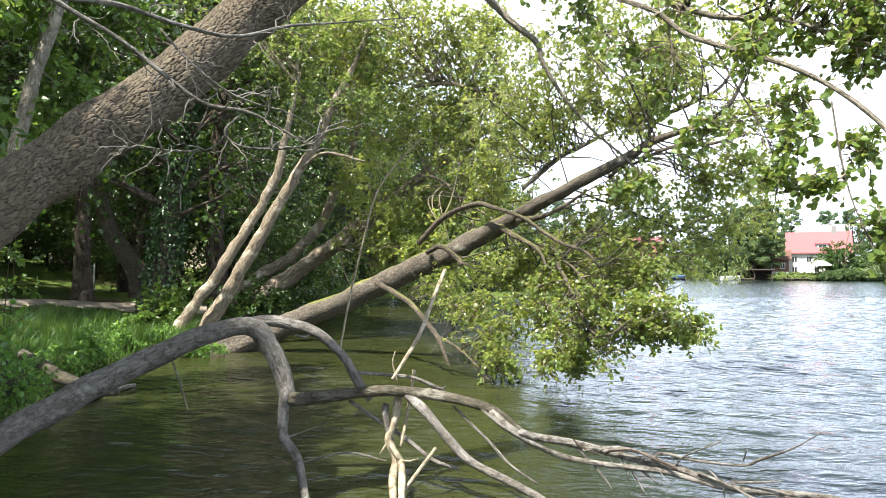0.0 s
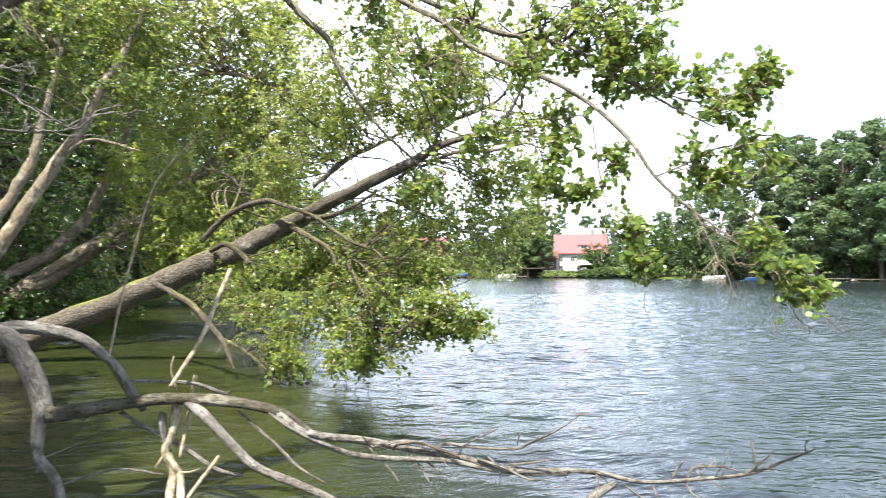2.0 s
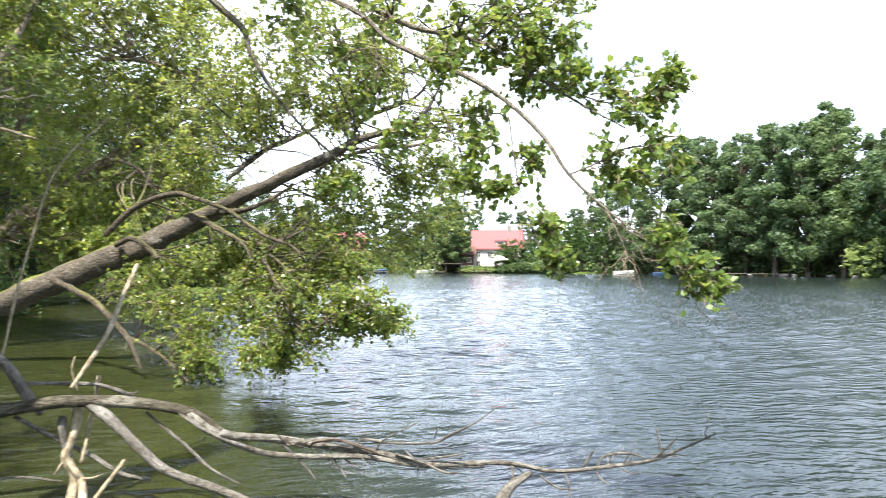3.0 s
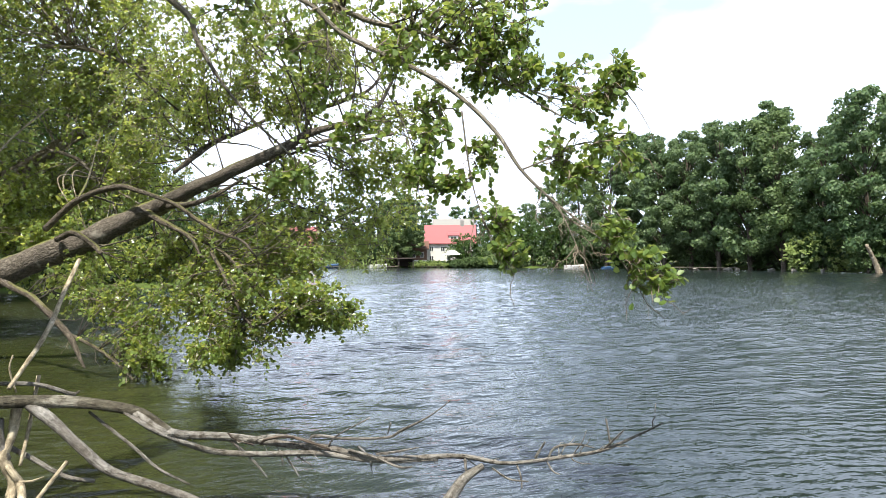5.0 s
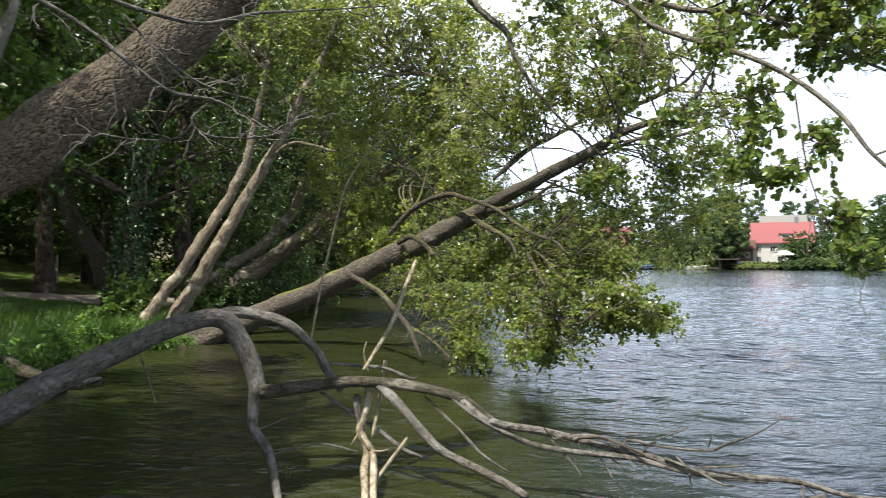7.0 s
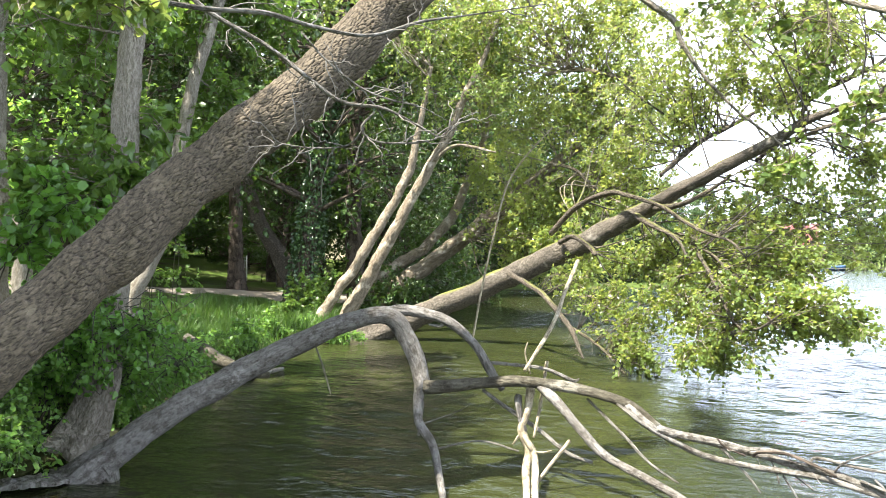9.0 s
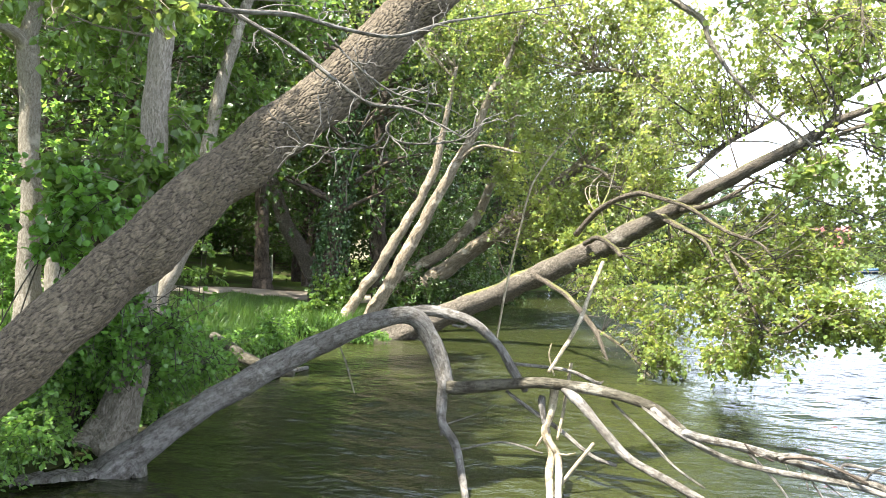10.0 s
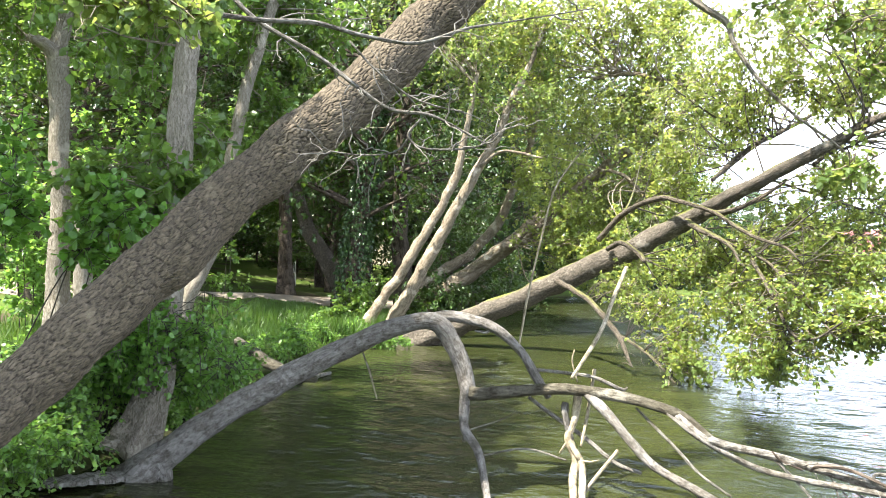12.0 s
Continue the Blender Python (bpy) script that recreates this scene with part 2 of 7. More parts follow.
def water_material():
    """Murky green lake water under a light breeze: short wind ripples over longer, lower swells."""
    m, t, s = material("lake_water")
    s.inputs["Roughness"].default_value, s.inputs["IOR"].default_value = 0.07, 1.33
    at = t.nodes.new("ShaderNodeAttribute")
    at.attribute_name = "breeze"
    murk = noise_tex(t, 0.16, 3)
    shallow = mixed(t, (0.016, 0.020, 0.007), (0.026, 0.030, 0.010), murk.outputs["Fac"])
    off = t.nodes.new("ShaderNodeAttribute")
    off.attribute_name = "deep"
    col = mixed(t, shallow, (0.014, 0.021, 0.022), off.outputs["Fac"])
    link(t, col, s.inputs["Base Color"])
    r1 = noise_tex(t, 3.0, 2, (1.0, 2.3, 1.0), rough=0.45)
    r2 = noise_tex(t, 7.5, 2, (1.0, 2.0, 1.0), rough=0.5)
    r3 = noise_tex(t, 13.0, 2, (1.0, 2.4, 1.0), rough=0.5)
    h = mixed(t, mixed(t, r1.outputs["Fac"], r2.outputs["Fac"], 0.38), r3.outputs["Fac"], 0.10)
    for turn, weight in ((-61, 0.11), (-80, 0.07)):
        h = mixed(t, h, wind_lines(t, turn), weight)
    b = bumped(t, s, h, 1.0, 0.055)
    link(t, at.outputs["Fac"], b.inputs["Strength"])
    return m


GROUND, WATER = ground_material(), water_material()


# ---- tools ----
def mesh_of(name, V, F, mat, smooth=True, uv=None):
    """A mesh of triangles from arrays."""
    V, F = np.asarray(V, np.float32), np.asarray(F, np.int32)
    me = bpy.data.meshes.new(name)
    me.vertices.add(len(V))
    me.vertices.foreach_set("co", V.ravel())
    me.loops.add(F.size)
    me.loops.foreach_set("vertex_index", F.ravel())
    me.polygons.add(len(F))
    me.polygons.foreach_set("loop_start", np.arange(len(F), dtype=np.int32) * 3)
    me.polygons.foreach_set("loop_total", np.full(len(F), 3, np.int32))
    me.polygons.foreach_set("use_smooth", np.full(len(F), smooth))
    if uv is not None:
        a = me.attributes.new("bark_uv", "FLOAT_VECTOR", "POINT")
        a.data.foreach_set("vector", np.asarray(uv, np.float32).ravel())
    me.update(calc_edges=True)
    me.materials.append(mat)
    return me


def joined(pieces):
    """Several (V, F, ...) sets as one."""
    Vs, Fs, Us, n = [], [], [], 0
    for p in pieces:
        Vs.append(p[0])
        Fs.append(p[1] + n)
        Us.append(p[2] if len(p) > 2 else np.zeros_like(p[0]))
        n += len(p[0])
    return np.concatenate(Vs), np.concatenate(Fs), np.concatenate(Us)


def part(name, me, parent, label=""):
    ob = new(name, me)
    ob.parent = parent
    return tagged(ob, label=label)


def thing(name, at, label, category, group="", kind=""):
    ob = new(name)
    ob.empty_display_size = 0.2
    ob.location = at
    return tagged(ob, label, category, group, kind)


def spline(pts, n):
    """n points of a smooth curve through pts (any number of columns)."""
    P = np.asarray(pts, float)
    if len(P) == 2:
        s = np.linspace(0, 1, n)[:, None]
        return P[0] * (1 - s) + P[1] * s
    Q = np.vstack([2 * P[0] - P[1], P, 2 * P[-1] - P[-2]])
    seg = np.linalg.norm(np.diff(P[:, :3], axis=0), axis=1)
    cum = np.concatenate([[0], np.cumsum(seg)])
    u = np.linspace(0, cum[-1], n)
    i = np.clip(np.searchsorted(cum, u, "right") - 1, 0, len(P) - 2)
    f = ((u - cum[i]) / seg[i])[:, None]
    a, b, c, d = Q[i], Q[i + 1], Q[i + 2], Q[i + 3]
    return 0.5 * (2 * b + (c - a) * f + (2 * a - 5 * b + 4 * c - d) * f ** 2 + (3 * b - a - 3 * c + d) * f ** 3)


def tube(pts, sides=10, step=0.12, rough=0.07, seed=0, flare=0.0, origin=(0, 0, 0), most=140):
    """A knobbly tapered limb through pts = rows of x, y, z, radius, as (V, F, uv), relative to origin."""
    P = np.asarray(pts, float)
    length = np.linalg.norm(np.diff(P[:, :3], axis=0), axis=1).sum()
    n = int(max(4, min(most, length / step)))
    C = spline(P, n)
    rg = np.random.default_rng(seed)
    s = np.linspace(0, length, n)
    c, rad = C[:, :3].copy(), np.maximum(C[:, 3], 0.0015)
    for ax in range(3):
        for k in (1.7, 4.3, 9.0):
            c[:, ax] += rad * rough * 1.2 / math.sqrt(k) * np.sin(s * k + rg.uniform(0, 6.28))
    T = np.gradient(c, axis=0)
    T /= np.linalg.norm(T, axis=1)[:, None] + 1e-9
    up = np.array([0, 0, 1.0]) if abs(T[0, 2]) < 0.9 else np.array([1.0, 0, 0])
    A = np.zeros_like(T)
    a = np.cross(T[0], up)
    for i in range(n):
        a = a - T[i] * a.dot(T[i])
        a /= np.linalg.norm(a) + 1e-9
        A[i] = a
    B = np.cross(T, A)
    th = np.linspace(0, 2 * math.pi, sides, endpoint=False)
    wob = np.ones((n, sides))
    for k in (1, 2, 3, 5):
        for q in (1.1, 2.9, 6.5, 14.0):
            wob += rough * rg.uniform(0.15, 0.5) / math.sqrt(k) * np.sin(k * th[None, :] + q * s[:, None] + rg.uniform(0, 6.28))
    if flare:
        wob += flare * np.exp(-s / (4 * rad[0]))[:, None] * (0.6 + 0.7 * np.sin(5 * th + 1.0)[None, :])
    R = rad[:, None] * wob
    V = c[:, None, :] + R[:, :, None] * (np.cos(th)[None, :, None] * A[:, None, :] + np.sin(th)[None, :, None] * B[:, None, :])
    # bark coordinates: a cylinder of the mean radius, along the limb
    m = max(rad.mean(), 0.02)
    uv = np.stack([np.broadcast_to(np.cos(th) * m, (n, sides)), np.broadcast_to(np.sin(th) * m, (n, sides)),
                   np.broadcast_to(s[:, None], (n, sides))], 2) + rg.uniform(0, 9, 3)
    V, uv = V.reshape(-1, 3), uv.reshape(-1, 3)
    i, j = np.meshgrid(np.arange(n - 1), np.arange(sides), indexing="ij")
    k = (j + 1) % sides
    p, q, r_, t = i * sides + j, i * sides + k, (i + 1) * sides + k, (i + 1) * sides + j
    F = np.concatenate([np.stack([p, q, r_], 2).reshape(-1, 3), np.stack([p, r_, t], 2).reshape(-1, 3)])
    caps = np.array([c[0], c[-1] + T[-1] * rad[-1] * 0.25])
    j = np.arange(sides)
    k = (j + 1) % sides
    F = np.concatenate([F, np.stack([k, j, np.full(sides, len(V))], 1),
                        np.stack([(n - 1) * sides + j, (n - 1) * sides + k, np.full(sides, len(V) + 1)], 1)])
    V = np.concatenate([V, caps])
    uv = np.concatenate([uv, uv[:1], uv[-1:]])
    return V - np.asarray(origin, float), F, uv


def smooth(a, b, v):
    f = np.clip((v - a) / (b - a), 0, 1)
    return f * f * (3 - 2 * f)


def bark_scales(V, sides, seed, wide=0.026, tall=0.066, depth=0.009):
    """Raise ragged bark scales on a fine tube: new vertices, and how far each lies from the furrows (0 to 1)."""
    n = (len(V) - 2) // sides
    rg = np.random.default_rng(seed)
    ring = V[:n * sides].reshape(n, sides, 3)
    mid = ring.mean(1, keepdims=True)
    out = ring - mid
    r = np.linalg.norm(out, axis=2, keepdims=True)
    out = out / (r + 1e-9)
    around = max(6, int(round(2 * math.pi * r.mean() / wide)))
    a = np.arange(sides)[None, :] / sides * around + np.zeros((n, 1))
    b = np.linspace(0, np.linalg.norm(np.diff(mid[:, 0], axis=0), axis=1).sum() / tall, n)[:, None] + np.zeros((1, sides))
    a = a + 0.28 * np.sin(2.1 * b + 1.3 * np.sin(0.7 * a)) + 0.16 * np.sin(5.3 * b + 2.0)
    rows = int(b.max()) + 3
    ja, jb, lift = rg.uniform(0.08, 0.92, (rows, around)), rg.uniform(0.08, 0.92, (rows, around)), rg.uniform(0, 1, (rows, around))
    ia, ib = np.floor(a).astype(int), np.floor(b).astype(int)
    near, second, tall_of, lean = np.full(a.shape, 9.0), np.full(a.shape, 9.0), np.zeros(a.shape), np.zeros(a.shape)
    for da in (-1, 0, 1):
        for db in (-1, 0, 1):
            ca, cb = (ia + da) % around, np.clip(ib + db, 0, rows - 1)
            d = np.hypot(ia + da + ja[cb, ca] - a, ib + db + jb[cb, ca] - b)
            closer = d < near
            second = np.where(closer, near, np.minimum(second, d))
            tall_of = np.where(closer, lift[cb, ca], tall_of)
            lean = np.where(closer, b - (ib + db + jb[cb, ca]), lean)
            near = np.where(closer, d, near)
    edge = smooth(0.0, 0.18, second - near)
    h = depth * (edge * (0.7 + 0.45 * tall_of) + 0.7 * lean * edge)
    W = V.copy()
    W[:n * sides] = (ring + out * h[:, :, None]).reshape(-1, 3)
    plate = np.zeros(len(V))
    plate[:n * sides] = (edge * (0.55 + 0.45 * tall_of)).ravel()
    return W, plate


def unit(a):
    return a / (np.linalg.norm(a, axis=-1, keepdims=True) + 1e-9)


def shoots(rg, S, D, L, droop=0.25, wiggle=0.10, K=6):
    """n curved shoots from the points S along D, lengths L, as points (n, K, 3)."""
    s = np.linspace(0, 1, K)[None, :, None]
    P = S[:, None] + D[:, None] * L[:, None, None] * s
    P[:, :, 2] -= droop * L[:, None] * s[:, :, 0] ** 2
    w = rg.normal(0, wiggle, (len(S), K, 3)) * L[:, None, None]
    w[:, 0] = 0
    return P + np.cumsum(w, 1) * 0.5


def twigs(Q, r0, r1, sides=3):
    """Thin tubes along shoots Q (n, K, 3)."""
    n, K, _ = Q.shape
    T = unit(np.gradient(Q, axis=1))
    A = unit(np.cross(T, np.array([0.31, 0.17, 0.93])))
    B = np.cross(T, A)
    r = (np.linspace(1, 0, K)[None, :] * (np.asarray(r0).reshape(-1, 1) - r1) + r1)
    V = np.stack([Q + r[:, :, None] * (math.cos(a) * A + math.sin(a) * B) for a in np.linspace(0, 6.2832, sides, endpoint=False)], 2)
    base = (np.arange(n) * K * sides)[:, None, None]
    i, j = np.arange(K - 1)[None, :, None], np.arange(sides)[None, None, :]
    k = (j + 1) % sides
    p, q, u, v = base + i * sides + j, base + i * sides + k, base + (i + 1) * sides + k, base + (i + 1) * sides + j
    F = np.concatenate([np.stack([p, q, u], -1).reshape(-1, 3), np.stack([p, u, v], -1).reshape(-1, 3)])
    return V.reshape(-1, 3), F


def along(rg, Q, m, lo=0.25, hi=1.0):
    """m random places on each of the shoots Q: points and tangents."""
    n, K, _ = Q.shape
    s = rg.uniform(lo, hi, (n, m)) * (K - 1)
    i = np.clip(s.astype(int), 0, K - 2)
    f = (s - i)[..., None]
    idx = np.arange(n)[:, None]
    P = Q[idx, i] * (1 - f) + Q[idx, i + 1] * f
    return P.reshape(-1, 3), unit(Q[idx, i + 1] - Q[idx, i]).reshape(-1, 3)


ROUND = np.array([(0, 0), (0.28, 0.36), (0.75, 0.42), (1.0, 0.06), (0.75, -0.42), (0.28, -0.36)])
SPRIG = np.array([(0, 0), (0.35, 0.48), (0.80, 0.26), (1.05, 0.0), (0.72, -0.38), (0.25, -0.30)])
KITE = np.array([(0, 0), (0.55, 0.42), (1.0, 0.0), (0.45, -0.40)])
LEAF_F = {6: np.array([(0, 2, 1), (0, 3, 2), (0, 4, 3), (0, 5, 4)]), 4: np.array([(0, 2, 1), (0, 3, 2)])}


def leaves(rg, P, D, size, shape=ROUND, flat=0.6, fold=0.22):
    """A leaf at each point P, pointing along D, folded at its midrib and facing mostly up."""
    n = len(P)
    N = rg.normal(0, 1, (n, 3)) * (1 - flat) + np.array([0, 0, flat])
    side = unit(np.cross(D, N))
    up = np.cross(side, D)
    S = (size * rg.uniform(0.6, 1.15, n))[:, None, None]
    w = rg.uniform(0.3, 1.6, n)[:, None, None]
    u, v = shape[:, 0][None, :, None], shape[:, 1][None, :, None]
    V = P[:, None] + S * (u * D[:, None] + v * side[:, None] + (fold * np.abs(v) * w - 0.12 * w * u * u) * up[:, None])
    F = LEAF_F[len(shape)][None] + (np.arange(n) * len(shape))[:, None, None]
    return V.reshape(-1, 3), F.reshape(-1, 3)


def spread(rg, S, T, n_child, L, bias=(0, 0, 0.1), fan=0.9):
    """Children from the points S with tangents T: n_child starts, directions and lengths."""
    k = len(S)
    D = unit(T * 0.7 + rg.normal(0, fan, (k, 3)) * 0.6 + np.asarray(bias))
    return S, D, L * rg.uniform(0.5, 1.2, k)


def foliage(rg, Q, n_side, side_len, n_leaf, size, shape=ROUND, bias=(0, 0, 0.05), droop=0.2, flat=0.55, r0=0.006, lo=0.15, loose=False):
    """Side shoots on the shoots Q, and leaves on them: the twigs' and the leaves' meshes."""
    S, T = along(rg, Q, n_side, lo, 1.0)
    S, D, L = spread(rg, S, T, n_side, side_len, bias)
    W = shoots(rg, S, D, L, droop, 0.10, 3)
    P, T2 = along(rg, W, n_leaf, 0.1, 1.0)
    D2 = unit(T2 * 0.5 + rg.normal(0, 0.6, P.shape) + np.array([0, 0, -0.15]))
    if loose:
        return twigs(W[::3], r0, r0 * 0.4), (P, D2)
    return twigs(W[::3], r0, r0 * 0.4), leaves(rg, P, D2, size, shape, flat)


# ---- land and water ----
NEAR_SHORE = [(-5.38, 4.19, 0.00), (-4.88, 4.49, 0.00), (-4.69, 4.98, 0.00), (-4.83, 6.28, 0.00), (-5.62, 8.35, 0.00), (-5.96, 10.65, 0.00), (-5.88, 13.61, 0.00),
              (-5.14, 15.15, 0.00), (-6.44, 24.88, 0.00), (-7.38, 40.71, 0.00), (-6, 42.5, 0)]
FAR_SHORE = [(-1, 45, 0), (5, 48, 0), (12, 60, 0), (21, 92, 0), (33, 132, 0), (52.31, 156.49, -0.75), (60.50, 137.26, 0.03), (79.41, 121.32, 0.07), (87.56, 96.09, 0.28), (91.41, 74.62, 0.12),
             (86.60, 50.00, 0.07), (96, 40, 0), (104, -10, 0), (90, -60, 0)]
LAKE = np.array([p[:2] for p in [(-14, -60, 0), (-3.0, -14, 0), (-0.6, 1.4, 0), (-2.6, 3.2, 0)][2:] + NEAR_SHORE + FAR_SHORE + [(30, -60, 0), (12, -14, 0), (4, 0.2, 0)]])


def shore_distance(x, y):
    """Distance to the waterline, positive on land."""
    p = np.stack([np.ravel(x), np.ravel(y)], 1).astype(float)
    best, inside = np.full(len(p), 1e9), np.zeros(len(p), bool)
    for a, b in zip(LAKE, np.roll(LAKE, -1, 0)):
        e = b - a
        f = np.clip(((p - a) @ e) / (e @ e), 0, 1)
        best = np.minimum(best, np.linalg.norm(p - a - f[:, None] * e, axis=1))
        hit = ((a[1] > p[:, 1]) != (b[1] > p[:, 1])) & (p[:, 0] < e[0] * (p[:, 1] - a[1]) / (e[1] if e[1] else 1e-9) + a[0])
        inside ^= hit
    return np.where(inside, -best, best)


def ground_z(x, y):
    x, y = np.ravel(np.asarray(x, float)), np.ravel(np.asarray(y, float))
    d = shore_distance(x, y) + 0.10 * np.sin(2.3 * x + 1.1 * y) + 0.07 * np.sin(4.1 * y - 3.3 * x)
    wood = smooth(2, 7, -x)
    z = 0.30 * smooth(0, 0.55, d) + 0.75 * smooth(1, 20, d) + 1.5 * smooth(20, 60, d) + 7.0 * smooth(60, 260, d)
    z = z + wood * (0.36 * smooth(1, 6, d) + 1.0 * smooth(8, 22, d))
    z = np.where(d < 0, -0.9 * smooth(0, 2.2, -d), z)
    return z + smooth(0, 3, d) * 0.05 * (np.sin(1.7 * x) * np.cos(1.3 * y) + 0.6 * np.sin(3.9 * x + 2.0 * y))


def build_land():
    u = np.linspace(-1, 1, 300)
    ax = 6.0 * np.sinh(6.9 * u)
    X, Y = np.meshgrid(ax - 2, ax + 9, indexing="ij")
    Z = ground_z(X, Y)
    V = np.stack([X.ravel(), Y.ravel(), Z], 1)
    n = len(u)
    i, j = np.meshgrid(np.arange(n - 1), np.arange(n - 1), indexing="ij")
    a = i * n + j
    F = np.concatenate([np.stack([a, a + n, a + n + 1], 2).reshape(-1, 3), np.stack([a, a + n + 1, a + 1], 2).reshape(-1, 3)])
    me = mesh_of("ground", V, F, GROUND)
    at = me.attributes.new("shore", "FLOAT", "POINT")
    at.data.foreach_set("value", np.clip(0.5 + shore_distance(X, Y) / 4, 0, 1).astype(np.float32))
    tagged(new("ground", me), "grassy lake bank with dark soil at the waterline", "ground", kind="structure")
    # the water: low wind waves as real relief, finer ripples by the material
    xs = np.concatenate([np.arange(-40, -12, 4.0), np.arange(-12, -6, 0.33), np.arange(-6, 4, 0.09), np.arange(4, 50, 0.33), np.arange(50, 112, 0.8), np.arange(112, 160, 4.0)])
    ys = np.concatenate([np.arange(-90, 1, 3.0), np.arange(1, 3, 0.15), np.arange(3, 14, 0.065), np.arange(14, 46, 0.15), np.arange(46, 100, 0.36), np.arange(100, 172, 0.7)])
    X, Y = np.meshgrid(xs, ys, indexing="ij")
    rg = np.random.default_rng(4)
    Z = np.zeros_like(X)
    for k in range(46):
        wl = rg.uniform(0.46, 0.95)
        a = radians(84) + rg.normal(0, 0.6)
        Z += 0.0034 * wl / 1.2 * np.sin(2 * math.pi / wl * (math.cos(a) * X + math.sin(a) * Y) + rg.uniform(0, 6.283))
    short = np.zeros_like(X)
    for k in range(26):
        wl = rg.uniform(0.17, 0.42)
        a = radians(62) + rg.normal(0, 0.55)
        short += 0.0024 * wl * np.sin(2 * math.pi / wl * (math.cos(a) * X + math.sin(a) * Y) + rg.uniform(0, 6.283))
    short *= smooth(3, 4.5, Y) * (1 - smooth(10, 13.5, Y)) * smooth(-6, -5, X) * (1 - smooth(1, 4, X))
    calm = 0.75 + 0.85 * smooth(2, 15, -shore_distance(X, Y).reshape(X.shape))
    Z *= calm * smooth(1, 6, Y) * (1 - 0.4 * smooth(14, 60, Y))
    Z += short
    n, m = X.shape
    i, j = np.meshgrid(np.arange(n - 1), np.arange(m - 1), indexing="ij")
    a = i * m + j
    F = np.concatenate([np.stack([a, a + m, a + m + 1], 2).reshape(-1, 3), np.stack([a, a + m + 1, a + 1], 2).reshape(-1, 3)])
    mid = np.stack([X.ravel()[F].mean(1), Y.ravel()[F].mean(1)], 1)
    F = F[shore_distance(mid[:, 0], mid[:, 1]) < 1.5]
    used, F = np.unique(F, return_inverse=True)
    V = np.stack([X.ravel(), Y.ravel(), Z.ravel()], 1)[used]
    me = mesh_of("water", V, F.reshape(-1, 3), WATER)
    at = me.attributes.new("breeze", "FLOAT", "POINT")
    at.data.foreach_set("value", np.clip(0.80 + 0.20 * (calm.ravel()[used] - 0.75) / 0.85, 0, 1).astype(np.float32))
    at = me.attributes.new("deep", "FLOAT", "POINT")
    at.data.foreach_set("value", np.maximum(smooth(-0.2, 2.8, V[:, 0] - 0.02 * V[:, 1]), smooth(34, 60, V[:, 1])).astype(np.float32))
    ob = new("water", me)
    tagged(ob, "murky green lake water with light wind ripples", "lake", kind="structure")


build_land()


# ---- trees on the near bank ----
def nearest_on(limbs, p, rg):
    """The place on the limbs (rows of x, y, z, r) that a bough towards p leaves from."""
    best = None
    for L in limbs:
        C = spline(L, 24)
        d = np.linalg.norm(C[:, :3] - p, axis=1) * rg.uniform(0.75, 1.35, 24) + 0.5 * np.maximum(0, C[:, 2] - p[2])
        k = int(d[4:].argmin()) + 4
        if best is None or d[k] < best[0]:
            best = (d[k], C[k])
    return best[1]


def boughs_to(rg, limbs, clumps, per=2.2):
    """Boughs from the limbs into round clumps (x, y, z, r): bough curves and the shoots on them."""
    paths, S, T, Ls = [], [], [], []
    for x, y, z, r in clumps:
        c = np.array([x, y, z])
        for _ in range(max(2, int(per * 3))):
            end = c + unit(rg.normal(0, 1, 3)) * r * rg.uniform(0.2, 0.75)
            root = nearest_on(limbs, end, rg)
            mid = (root[:3] + end) / 2 + rg.normal(0, 0.17, 3) * np.linalg.norm(end - root[:3]) + np.array([0, 0, 0.08 * np.linalg.norm(end - root[:3])])
            r0 = min(root[3] * 0.5, 0.008 + 0.004 * np.linalg.norm(end - root[:3]))
            P = np.array([(*root[:3], r0), (*mid, r0 * 0.7), (*end, 0.003)])
            paths.append(P)
            C = spline(P[:, :3], 12)
            m = max(6, int(9 * per / 2.2))
            k = 11 - np.floor(np.abs(rg.normal(0, 3.2, m))).clip(0, 9).astype(int)
            S.append(C[k] + rg.normal(0, 0.03, (m, 3)))
            T.append(unit(C[k] - C[k - 1]))
            Ls.append(np.full(m, r * 0.75))
    return paths, np.concatenate(S), np.concatenate(T), np.concatenate(Ls)


def rooted(limb):
    """The limb carried down into the ground, where it starts above it."""
    x, y, z, r = limb[0]
    g = float(ground_z(x, y)[0])
    return [(x + 0.1 * (x - limb[1][0]), y + 0.1 * (y - limb[1][1]), g - 0.12, r * 1.2)] + list(limb) if z > g + 0.1 else limb


def single_leaves(rg, P, D, size, shape, mat, parent):
    """Leaves as objects of their own, on four shared meshes."""
    kinds = [mesh_of("leaf", *leaves(rg, np.zeros((1, 3)), np.array([[1.0, 0, 0]]), 1.0, shape, 1.0, 0.2 + 0.1 * k), mat, False) for k in range(4)]
    for k, (p, d) in enumerate(zip(P, D)):
        n = rg.normal(0, 1, 3) * 0.45 + np.array([0, 0, 0.55])
        side = unit(np.cross(n, d))
        up = np.cross(d, side)
        ob = new("leaf", kinds[k % 4])
        ob.parent = parent
        m = Matrix(np.column_stack([d, side, up]).tolist()).to_4x4()
        s = size * rg.uniform(0.7, 1.15)
        ob.matrix_basis = Matrix.Translation(p.tolist()) @ m @ Matrix.Diagonal((s, s, s, 1))


